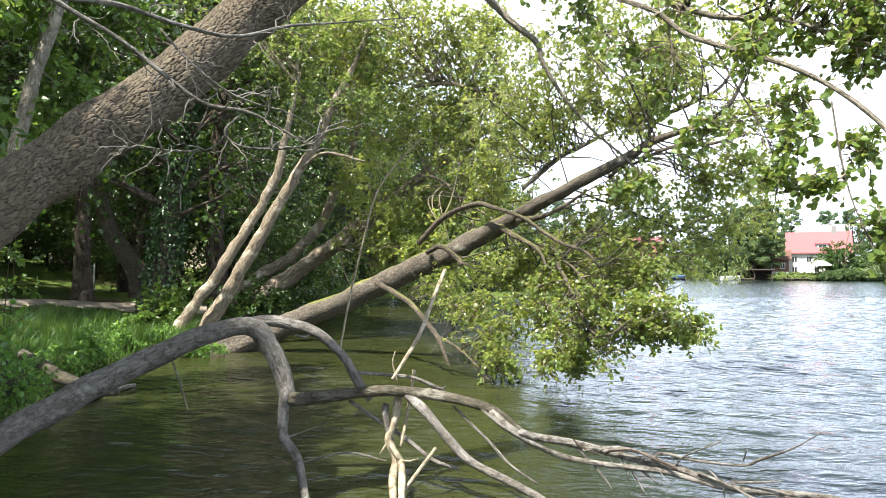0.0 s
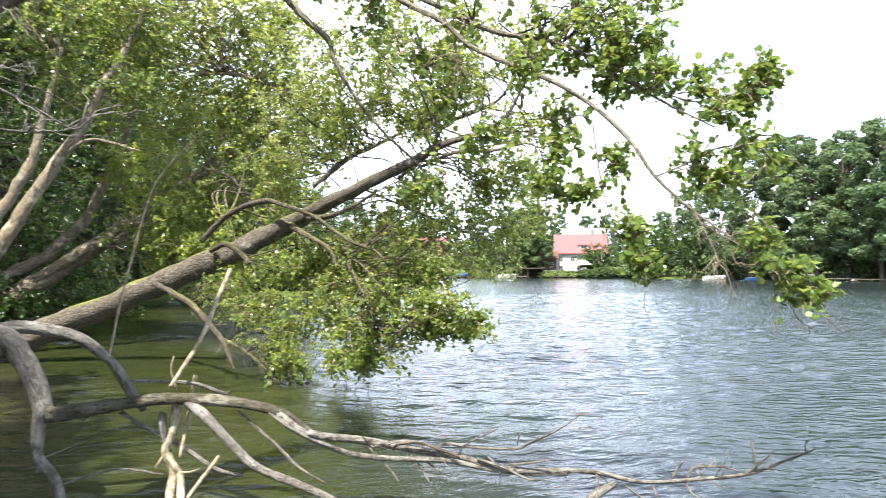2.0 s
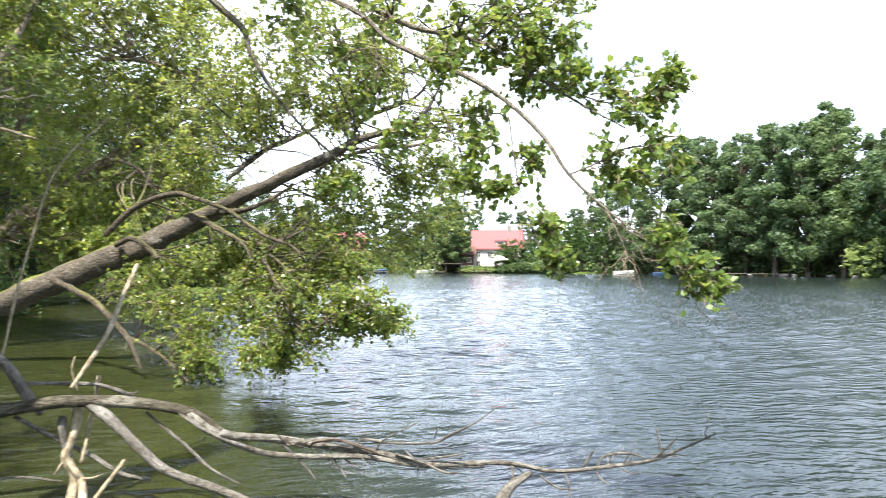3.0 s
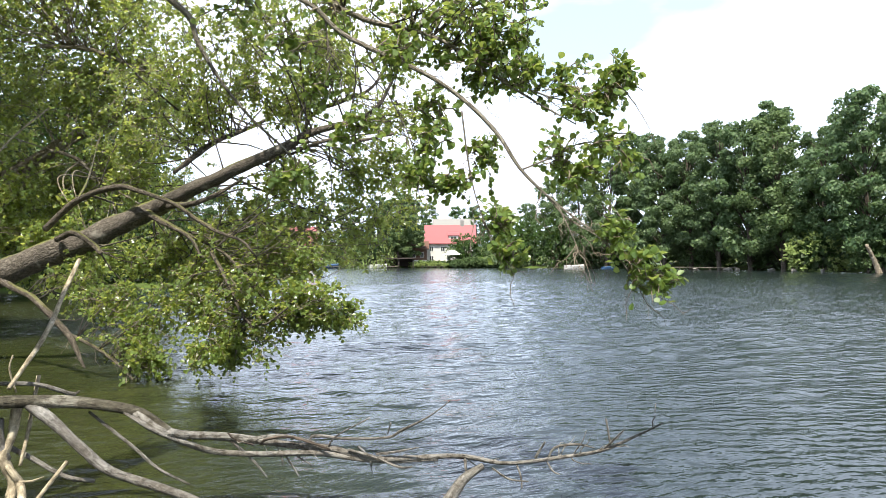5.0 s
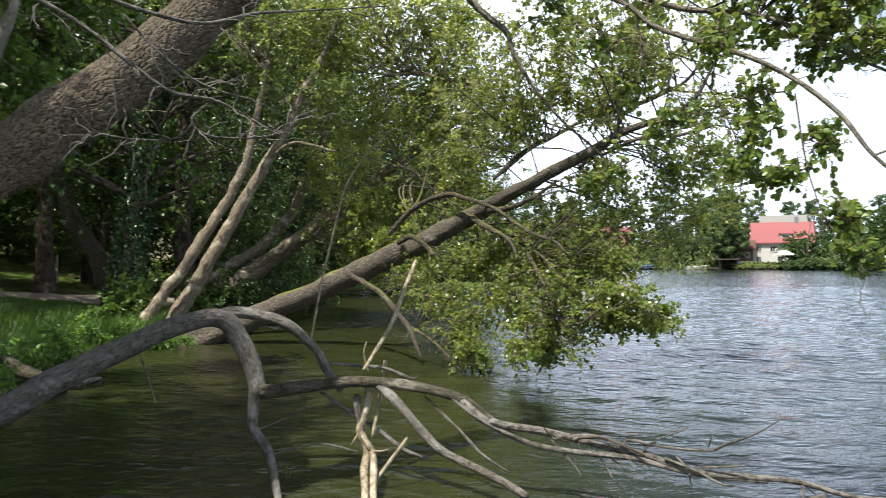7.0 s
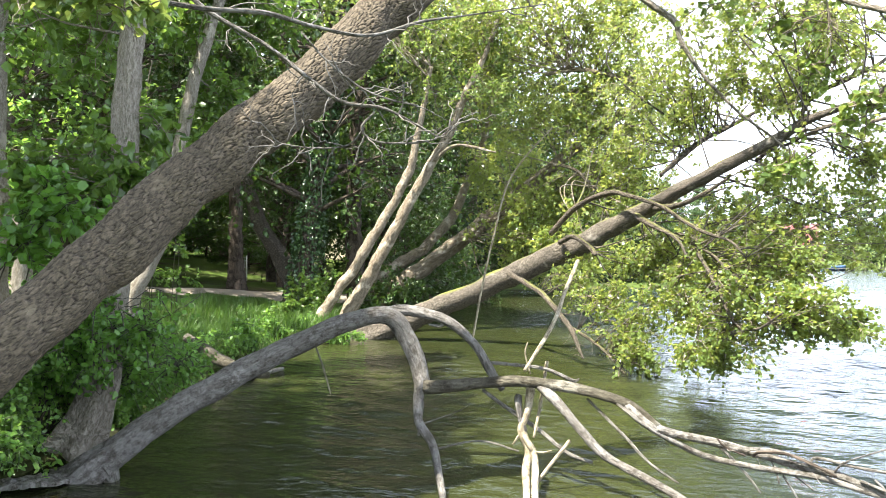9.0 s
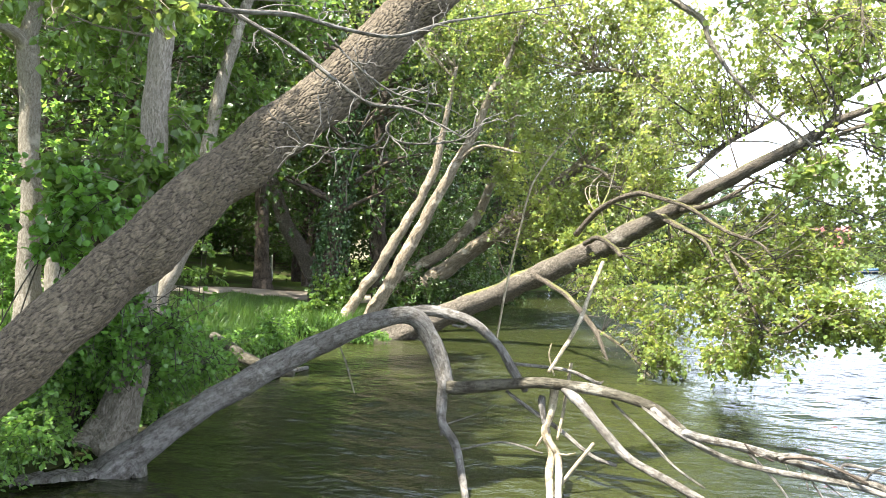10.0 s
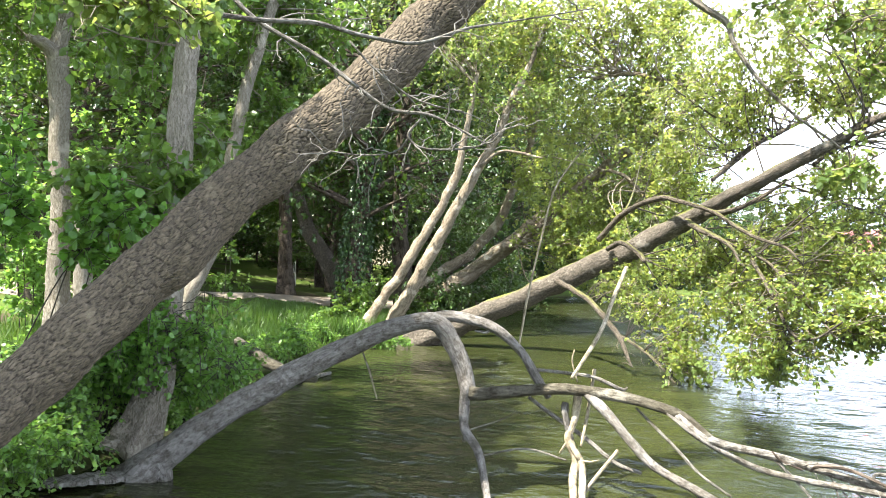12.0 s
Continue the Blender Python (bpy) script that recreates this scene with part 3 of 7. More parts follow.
def grown_tree(name, label, category, limbs, bark_mat, clumps, leaf_mat, leaf, seed, per=2.2, shape=ROUND, flare=0.0, sides=14,
               n_side=5, n_leaf=6, side_len=0.34, droop=0.3, bias=(0, 0, -0.02), twig_mat=None, group="", limb_name="limb", singles=None, limb_mat=None, bare=0, scales=False):
    """A tree from its trunk and limbs (the first is the trunk), with boughs, twigs and leaves in the clumps."""
    rg = np.random.default_rng(seed)
    limbs = [rooted(limbs[0])] + list(limbs[1:])
    at = np.array(limbs[0][0][:3])
    root = thing(name, at, label, category, group)
    for i, L in enumerate(limbs):
        big = i == 0
        if big and scales:
            V, F, U = tube(L, 230, 0.012, 0.08, seed * 31 + i, flare, at, 700)
            V, plate = bark_scales(V, 230, seed)
            me = mesh_of("trunk", V, F, BARK_SCALED, True, U)
            me.attributes.new("plate", "FLOAT", "POINT").data.foreach_set("value", plate.astype(np.float32))
            part("trunk", me, root)
            continue
        V, F, U = tube(L, sides if big else 9, 0.06 if big else 0.05, 0.08 if big else 0.14, seed * 31 + i, flare if big else 0.0, at)
        part("trunk" if big else limb_name, mesh_of("trunk" if big else limb_name, V, F, bark_mat if big else limb_mat or bark_mat, True, U), root)
        if bare and not big:
            S, E = along(rg, spline(np.array(L)[:, :3], 24)[None], bare, 0.25, 1.0)
            B = shoots(rg, S, unit(E * 0.7 + rg.normal(0, 0.6, S.shape)), 0.20 * rg.uniform(0.3, 1.4, len(S)), 0.15, 0.14, 6)
            S, E = along(rg, B, 3, 0.3, 1.0)
            B2 = shoots(rg, S, unit(E + rg.normal(0, 0.6, S.shape)), 0.08 * rg.uniform(0.4, 1.3, len(S)), 0.1, 0.14, 5)
            V, F, U = joined([twigs(B, 0.0035, 0.0015, 4), twigs(B2, 0.002, 0.001, 3)])
            part("bare_spray", mesh_of("bare_spray", V - at, F, TWIG), root)["kind"] = "stuff"
    if clumps:
        paths, S, T, Ls = boughs_to(rg, limbs, clumps, per)
        V, F, U = joined([tube(p, 5, 0.22, 0.1, seed + 7 * k, 0, at) for k, p in enumerate(paths)])
        part("branchwork", mesh_of("branchwork", V, F, bark_mat, True, U), root)["kind"] = "stuff"
        D = unit(T * 0.55 + rg.normal(0, 0.62, T.shape) + np.array(bias))
        Q = shoots(rg, S, D, Ls * rg.uniform(0.6, 1.2, len(Ls)), droop, 0.10, 6)
        tw, lv = foliage(rg, Q, n_side, side_len, n_leaf, leaf, shape, droop=droop, loose=True)
        P, D = lv
        if singles:
            pick = np.flatnonzero(singles(P))[:300]
            single_leaves(rg, P[pick] - at, D[pick], leaf, shape, leaf_mat, root)
            P, D = np.delete(P, pick, 0), np.delete(D, pick, 0)
        lv = leaves(rg, P, D, leaf, shape, 0.55)
        V, F, U = joined([twigs(Q, 0.007, 0.003), tw])
        part("twig_spray", mesh_of("twig_spray", V - at, F, twig_mat or TWIG), root)["kind"] = "stuff"
        part("crown", mesh_of("crown", lv[0] - at, lv[1], leaf_mat, False), root)["kind"] = "stuff"
    return root


# the big alder that leans out of the bank across the view
BIG = [(-3.33, 2.31, 0.73, 0.144), (-3.24, 2.60, 0.86, 0.149), (-3.17, 2.91, 1.09, 0.150), (-2.97, 3.31, 1.45, 0.162), (-2.74, 3.70, 1.87, 0.169), (-2.49, 4.05, 2.29, 0.177), (-2.12, 4.47, 2.79, 0.186), (-1.65, 4.83, 3.36, 0.183), (-1.32, 5.08, 3.83, 0.177), (-0.96, 5.31, 4.36, 0.169), (-0.46, 5.68, 5.16, 0.155)]
BIG[0] = (BIG[0][0] - 0.25, BIG[0][1] - 0.1, float(ground_z(BIG[0][0] - 0.25, BIG[0][1] - 0.1)[0]) - 0.15, BIG[0][3] * 1.15)
OVERHANG = [(-0.11, 5.30, 5.14, 0.043), (0.54, 4.97, 4.25, 0.033), (1.09, 4.67, 3.74, 0.021), (1.41, 4.48, 3.51, 0.017), (1.60, 4.31, 3.28, 0.017), (2.10, 3.98, 2.97, 0.015), (2.38, 3.76, 2.65, 0.013), (2.50, 3.62, 2.37, 0.011), (2.68, 3.49, 2.15, 0.008), (2.86, 3.35, 1.97, 0.005)]
OVERHANG_2 = [(0.24, 5.19, 4.86, 0.033), (0.94, 4.91, 4.04, 0.025), (1.47, 4.67, 3.68, 0.020), (1.78, 4.46, 3.48, 0.018), (2.09, 4.21, 3.36, 0.014), (2.25, 4.07, 3.25, 0.012), (2.47, 3.88, 3.03, 0.009), (2.67, 3.62, 2.80, 0.007), (2.84, 3.49, 2.67, 0.004)]
OVERHANG_3 = [(-0.68, 5.56, 4.84, 0.056), (0.21, 5.60, 4.19, 0.036), (0.58, 5.57, 3.83, 0.026), (0.76, 5.55, 3.67, 0.024), (0.82, 5.54, 3.49, 0.019), (0.97, 5.52, 3.22, 0.015), (1.19, 5.47, 2.94, 0.012), (1.43, 5.41, 2.71, 0.010), (1.66, 5.35, 2.45, 0.006)]
HANGING = [[(2.23, 3.91, 2.78, 0.006), (2.27, 3.89, 2.43, 0.006), (2.32, 3.86, 2.17, 0.004), (2.41, 3.80, 1.88, 0.004), (2.52, 3.73, 1.69, 0.003)], [(1.70, 4.27, 3.22, 0.006), (1.82, 4.22, 2.95, 0.006), (1.96, 4.16, 2.64, 0.005), (2.05, 4.12, 2.32, 0.003)]] + [
           [(1.48, 4.46, 3.45, 0.006), (1.51, 4.45, 3.22, 0.006), (1.59, 4.42, 3.06, 0.003)], [(2.61, 3.55, 2.24, 0.006), (2.73, 3.45, 2.06, 0.005), (2.88, 3.33, 1.94, 0.004), (2.97, 3.24, 1.80, 0.004), (3.07, 3.15, 1.60, 0.003)]] + [
           [(2.68, 3.49, 2.15, 0.006), (2.76, 3.43, 1.94, 0.004), (2.79, 3.40, 1.82, 0.003)], [(2.47, 3.88, 3.03, 0.006), (2.61, 3.66, 2.90, 0.006), (2.80, 3.52, 2.83, 0.004), (3.03, 3.33, 2.90, 0.004), (3.12, 3.24, 2.77, 0.003)]] + [
           [(2.50, 3.62, 2.37, 0.006), (2.66, 3.56, 2.44, 0.006), (2.88, 3.46, 2.55, 0.004), (3.05, 3.31, 2.50, 0.003)]] + [
           [(-2.59, 2.50, 3.30, 0.011), (-2.34, 2.47, 3.10, 0.009), (-2.16, 2.50, 2.98, 0.008), (-1.97, 2.52, 2.91, 0.006), (-1.89, 2.65, 2.88, 0.003)]]
NEAR_CLUMPS = [[(1.27, 4.73, 3.31, 0.183), (1.63, 4.52, 3.61, 0.220), (1.99, 4.26, 3.52, 0.233), (2.31, 3.98, 3.46, 0.226), (2.41, 3.92, 3.19, 0.205), (1.84, 4.21, 3.18, 0.190), (2.15, 4.07, 2.86, 0.170), (2.56, 3.82, 3.32, 0.148), (2.59, 3.68, 3.03, 0.108)]] + [
               [(2.81, 3.52, 3.00, 0.141), (2.85, 3.48, 2.78, 0.158), (3.00, 3.35, 2.91, 0.104), (3.02, 3.33, 2.52, 0.137), (2.72, 3.58, 2.48, 0.106), (2.90, 3.44, 2.36, 0.104), (3.06, 3.30, 3.02, 0.045)]] + [
               [(2.97, 3.24, 1.97, 0.073), (3.04, 3.18, 1.80, 0.073), (3.12, 3.10, 1.67, 0.065), (2.08, 4.10, 2.64, 0.132), (2.19, 3.93, 2.32, 0.110), (2.40, 3.92, 2.48, 0.093), (2.04, 4.12, 2.34, 0.113), (2.43, 3.78, 2.06, 0.090), (2.49, 3.75, 1.84, 0.072)]] + [
               [(1.02, 4.89, 3.71, 0.247), (0.80, 5.04, 4.03, 0.334), (1.42, 4.79, 4.02, 0.333), (1.89, 4.52, 3.97, 0.326), (2.31, 4.20, 3.86, 0.276), (1.47, 4.68, 3.03, 0.142), (1.74, 4.47, 2.72, 0.119), (1.31, 4.72, 2.38, 0.061)], [(-2.15, 2.51, 3.02, 0.057), (-1.98, 2.51, 2.95, 0.049), (-1.91, 2.69, 2.98, 0.039), (-2.31, 2.50, 3.06, 0.088)]]
NEAR_CLUMPS = [c for g in NEAR_CLUMPS for c in g] + [(2.35, 4.30, 3.34, 0.143), (2.47, 4.12, 3.07, 0.120), (2.54, 4.08, 3.36, 0.136), (2.8, 4.05, 3.2, 0.18), (2.62, 4.2, 3.5, 0.22), (2.75, 4.05, 3.75, 0.22), (2.45, 4.3, 3.75, 0.25)]
TIP = BIG[-1]
# top and high clumps added above the view to shade trunk and water
UNSEEN_TOP = [TIP, (TIP[0] - 0.2, TIP[1] + 1.2, TIP[2] + 1.4, 0.10), (0.3, 8.2, 8.8, 0.07), (0.4, 9.2, 9.8, 0.03)]
NEAR_CLUMPS += [(-1.0, 9.6, 9.9, 1.0), (0.2, 9.4, 9.9, 1.0), (1.2, 8.7, 9.9, 0.9), (0.2, 8.6, 10.3, 1.0), (-2.2, 11.4, 10.0, 1.0), (-3.4, 11.0, 10.0, 1.0), (-2.8, 12.6, 10.4, 1.0), (-1.2, 12.0, 10.2, 1.0)]
grown_tree("alder_tree", "big leaning alder with rough grey-brown bark and leafy hanging branches", "tree", [BIG, UNSEEN_TOP, OVERHANG, OVERHANG_2, OVERHANG_3] + HANGING,
           BARK_ALDER, NEAR_CLUMPS, LEAF_NEAR, 0.049, 11, per=1.0, flare=0.3, sides=28, n_side=3, n_leaf=4, side_len=0.11, droop=0.16,
           limb_mat=BARK_GREY, bare=14, scales=True, singles=lambda P: (P[:, 0] > 1.75) & (P[:, 2] < 3.1))

# dead, leafless branches that hang from it
def dead_branch(name, label, limbs, at, mat, seed, n_twig=0, twig_len=0.2, parent=None):
    root = parent or thing(name, at, label, "branch")
    rg = np.random.default_rng(seed)
    at = np.array(at)
    for i, L in enumerate(limbs):
        V, F, U = tube(L, 8 if L[0][3] < 0.02 else 16, 0.03, 0.10, seed * 17 + i, 0, at)
        part("limb" if L[0][3] > 0.03 else "twig", mesh_of("limb", V, F, mat, True, U), root)
        if n_twig:
            C = spline(np.array(L)[:, :3], 20)[None]
            S, T = along(rg, C, n_twig, 0.25, 1.0)
            Q = shoots(rg, S, unit(T * 0.8 + rg.normal(0, 0.6, S.shape) + np.array([0, 0, 0.12])), twig_len * rg.uniform(0.4, 1.2, len(S)), 0.1, 0.10, 7)
            S2, T2 = along(rg, Q, 2, 0.4, 1.0)
            Q2 = shoots(rg, S2, unit(T2 + rg.normal(0, 0.6, S2.shape)), twig_len * 0.35 * rg.uniform(0.4, 1.2, len(S2)), 0.0, 0.12, 6)
            V, F, U = joined([twigs(Q, 0.005, 0.0018, 5), twigs(Q2, 0.0026, 0.0012, 4)])
            part("twig_spray", mesh_of("twig_spray", V - at, F, TWIG_GREY), root)["kind"] = "stuff"
    return root


DRY = [[(-2.20, 3.34, 3.42, 0.017), (-1.96, 3.37, 3.17, 0.013), (-1.65, 3.48, 2.98, 0.012), (-1.40, 3.53, 2.78, 0.012), (-1.25, 3.59, 2.68, 0.011), (-1.04, 3.65, 2.65, 0.009), (-0.86, 3.70, 2.56, 0.007), (-0.74, 3.73, 2.49, 0.005)]] + [
       [(-1.09, 3.64, 2.63, 0.007), (-1.16, 3.62, 2.54, 0.007), (-1.09, 3.64, 2.47, 0.006), (-0.92, 3.69, 2.46, 0.006), (-0.77, 3.72, 2.48, 0.005), (-0.68, 3.74, 2.54, 0.004)]] + [
       [(-2.29, 2.65, 3.07, 0.012), (-2.03, 2.85, 3.05, 0.013), (-1.82, 3.11, 3.07, 0.014), (-1.59, 3.34, 3.11, 0.014), (-1.40, 3.53, 3.09, 0.012), (-1.14, 3.73, 3.09, 0.011), (-0.88, 3.90, 3.21, 0.009), (-0.66, 4.05, 3.28, 0.006), (-0.17, 4.20, 3.37, 0.004)]] + [
       [(-1.48, 3.55, 3.07, 0.006), (-1.34, 3.55, 2.91, 0.006), (-1.17, 3.62, 2.77, 0.006), (-1.01, 3.66, 2.70, 0.005), (-0.86, 3.70, 2.67, 0.004)]] + [
       [(-1.16, 3.64, 2.53, 0.005), (-1.25, 3.67, 2.46, 0.005), (-1.41, 3.64, 2.44, 0.005), (-1.55, 3.58, 2.45, 0.005), (-1.64, 3.54, 2.47, 0.004)]]
dead_branch("dry_branch", "dry leafless grey branch with fine twigs hanging from the alder", DRY, DRY[0][0][:3], DEADWOOD, 5, 11, 0.25)

# the second alder, leaning far out over the water
LEAN = [(-5.46, 15.68, -0.20, 0.337), (-5.07, 15.81, 0.01, 0.294), (-3.88, 15.52, 0.42, 0.247), (-2.75, 15.15, 0.90, 0.237), (-1.69, 14.70, 1.38, 0.217), (-0.72, 14.18, 1.79, 0.192), (0.16, 13.60, 2.17, 0.173), (0.94, 12.97, 2.59, 0.146), (1.44, 12.32, 2.84, 0.111), (1.94, 11.64, 3.10, 0.089), (2.43, 11.24, 3.35, 0.081), (2.86, 10.83, 3.58, 0.065), (3.23, 10.41, 3.80, 0.049)]
LEAN = [(x, y, z, r * (1.0 if k < 5 else 1.2)) for k, (x, y, z, r) in enumerate(LEAN)]
LEAN += [(3.67, 9.94, 3.91, 0.042), (3.96, 9.51, 4.08, 0.031), (4.20, 9.40, 4.54, 0.020)]
LEAN_LIMBS = [[(-0.49, 14.19, 2.37, 0.064), (0.01, 13.60, 2.86, 0.056), (0.56, 12.99, 3.07, 0.049), (0.90, 12.37, 2.96, 0.043), (1.37, 11.72, 2.71, 0.036), (1.84, 11.05, 2.29, 0.030), (2.22, 10.67, 2.09, 0.019), (2.36, 10.33, 1.85, 0.012)]] + [
              [(0.99, 12.96, 2.69, 0.065), (1.28, 11.73, 2.38, 0.047), (1.53, 11.10, 2.15, 0.027), (1.64, 10.78, 1.85, 0.016)]] + [
              [(1.35, 12.33, 2.71, 0.054), (1.66, 11.38, 2.71, 0.042), (1.96, 11.03, 2.86, 0.030), (2.19, 10.68, 3.02, 0.019)]] + [
              [(1.44, 12.32, 3.28, 0.031), (1.88, 12.86, 3.69, 0.051), (2.29, 13.10, 4.01, 0.048), (2.75, 13.32, 4.26, 0.040), (3.30, 13.50, 4.59, 0.028), (3.64, 13.41, 4.86, 0.020)]] + [
              [(-1.34, 14.14, 1.55, 0.060), (-0.66, 12.98, 1.23, 0.050), (-0.24, 12.40, 0.81, 0.048), (-0.05, 12.10, 0.55, 0.042), (0.11, 11.80, 0.17, 0.019)]] + [
              [(-0.15, 12.40, 0.67, 0.032), (0.22, 11.80, 0.50, 0.026), (0.56, 11.49, 0.23, 0.022), (0.81, 11.17, -0.06, 0.014)]] + [
              [(1.83, 11.05, 1.93, 0.030), (2.01, 10.41, 1.37, 0.028), (2.15, 10.07, 0.94, 0.024), (2.34, 9.72, 0.90, 0.017), (2.57, 9.35, 1.15, 0.011)]] + [
              [(2.71, 11.18, 3.34, 0.030), (3.27, 11.34, 3.78, 0.031), (3.53, 11.26, 4.27, 0.035), (4.00, 11.10, 4.52, 0.039), (4.57, 11.21, 4.83, 0.028), (4.97, 11.36, 5.42, 0.021)]] + [
              [(3.00, 10.79, 3.49, 0.022), (3.34, 10.06, 3.62, 0.028), (3.73, 9.60, 3.59, 0.024), (4.07, 9.13, 3.63, 0.017)]] + [
              [(1.16, 12.35, 2.53, 0.040), (1.57, 11.70, 2.22, 0.030), (2.02, 11.02, 1.92, 0.022), (2.33, 10.34, 1.40, 0.017), (2.59, 9.66, 0.92, 0.013)]] + [
              [(-0.31, 13.60, 2.18, 0.052), (-0.04, 13.00, 2.27, 0.050), (0.25, 12.70, 2.06, 0.044), (0.34, 12.40, 1.93, 0.035)]]
LEAN_CLUMPS = [[(0.15, 13.30, 1.43, 0.475), (0.67, 11.78, 0.65, 0.553), (1.27, 11.73, 1.04, 0.634), (0.96, 11.16, 0.38, 0.303), (1.83, 11.05, 1.01, 0.546), (1.90, 13.16, 1.76, 0.655), (2.48, 11.54, 1.76, 0.563), (2.28, 10.04, 0.87, 0.450), (2.73, 9.93, 1.19, 0.366), (2.96, 9.86, 0.98, 0.180), (3.07, 11.39, 2.27, 0.591), (2.80, 13.00, 2.54, 0.538), (1.95, 10.11, 0.51, 0.152)]] + [
               [(3.24, 9.78, 1.06, 0.381), (3.56, 9.67, 0.93, 0.152), (3.34, 11.32, 1.73, 0.679), (4.49, 12.52, 2.16, 0.603), (5.11, 12.28, 2.59, 0.548), (3.77, 12.76, 2.71, 0.603), (2.92, 12.97, 2.27, 0.708), (6.24, 13.42, 2.80, 0.426), (2.16, 10.38, 1.22, 0.475), (1.66, 10.47, 0.55, 0.385)]] + [
               [(1.84, 11.66, 5.21, 0.626), (3.16, 11.37, 4.56, 0.439), (4.09, 11.07, 5.06, 0.636), (2.27, 10.05, 5.31, 0.595), (4.81, 10.77, 4.45, 0.585), (4.81, 10.78, 3.48, 0.389), (1.27, 14.75, 5.53, 0.832), (3.41, 9.72, 5.33, 0.599), (4.36, 9.33, 5.05, 0.468), (0.85, 17.78, 4.82, 1.058), (1.85, 14.68, 3.40, 0.538), (4.36, 10.97, 3.19, 0.341), (1.45, 13.22, 6.25, 0.753), (2.73, 12.10, 5.31, 0.562), (2.08, 13.14, 4.76, 0.488), (3.72, 11.20, 5.25, 0.539), (2.98, 11.42, 6.63, 0.734), (3.87, 12.72, 3.37, 0.549), (4.50, 12.20, 2.90, 0.483), (5.21, 12.24, 2.15, 0.438), (3.22, 11.98, 2.14, 0.510), (5.74, 12.33, 3.28, 0.391)]] + [
               [(1.40, 12.62, 5.20, 0.689), (1.97, 12.24, 4.39, 0.517), (2.51, 11.53, 4.82, 0.611), (0.99, 13.56, 4.20, 0.586), (2.93, 11.12, 3.01, 0.372), (3.20, 10.73, 4.47, 0.516), (3.21, 10.73, 5.27, 0.596), (1.97, 11.63, 5.70, 0.671), (0.79, 13.58, 3.35, 0.427), (1.93, 11.64, 2.12, 0.488), (1.34, 12.33, 1.85, 0.525), (2.26, 11.28, 1.42, 0.467), (2.70, 10.87, 1.61, 0.445), (3.10, 10.76, 1.77, 0.396), (0.91, 12.67, 1.76, 0.445), (0.52, 12.39, 1.07, 0.438), (1.56, 11.39, 1.24, 0.480), (1.92, 10.73, 0.79, 0.365)]]
LEAN_CLUMPS = [c for g in LEAN_CLUMPS for c in g]
grown_tree("alder_tree", "alder with mossy bark leaning far out over the lake", "tree", [LEAN] + LEAN_LIMBS, BARK_MOSSY, LEAN_CLUMPS, LEAF_ALDER, 0.061, 21,
           per=1.8, flare=0.5, sides=20, n_side=5, n_leaf=6, side_len=0.24, droop=0.14, limb_mat=BARK_LIMB, bare=8)

# a third one behind, and the pair of pale bare trunks beside it
THIRD = [(-5.60, 20.24, 0.85, 0.249), (-5.09, 20.37, 1.23, 0.249), (-3.88, 20.44, 2.14, 0.233), (-2.84, 20.40, 2.90, 0.216), (-1.67, 20.33, 3.79, 0.186), (-0.37, 20.20, 4.81, 0.156), (0.72, 19.99, 5.53, 0.127), (1.75, 19.72, 6.21, 0.086), (2.44, 19.45, 6.71, 0.054)]
THIRD_LIMBS = [[(-5.09, 20.37, 1.36, 0.138), (-4.17, 20.17, 1.97, 0.136), (-3.47, 20.10, 2.42, 0.121), (-2.97, 20.08, 2.55, 0.080), (-2.46, 20.05, 3.04, 0.053)],
               [(-7.07, 20.30, 0.30, 0.212), (-5.93, 20.77, 1.35, 0.185), (-4.77, 21.27, 2.25, 0.172), (-3.75, 21.68, 3.52, 0.145), (-3.06, 21.99, 5.36, 0.102), (-2.53, 22.16, 7.20, 0.066)],
               [(-0.77, 18.48, 6.83, 0.042), (0.10, 18.50, 6.89, 0.059), (0.95, 18.48, 6.71, 0.053), (1.70, 18.42, 6.42, 0.035)],
               [(-0.65, 18.99, 4.48, 0.043), (-0.05, 19.00, 4.31, 0.049), (0.53, 18.99, 3.76, 0.036)]]
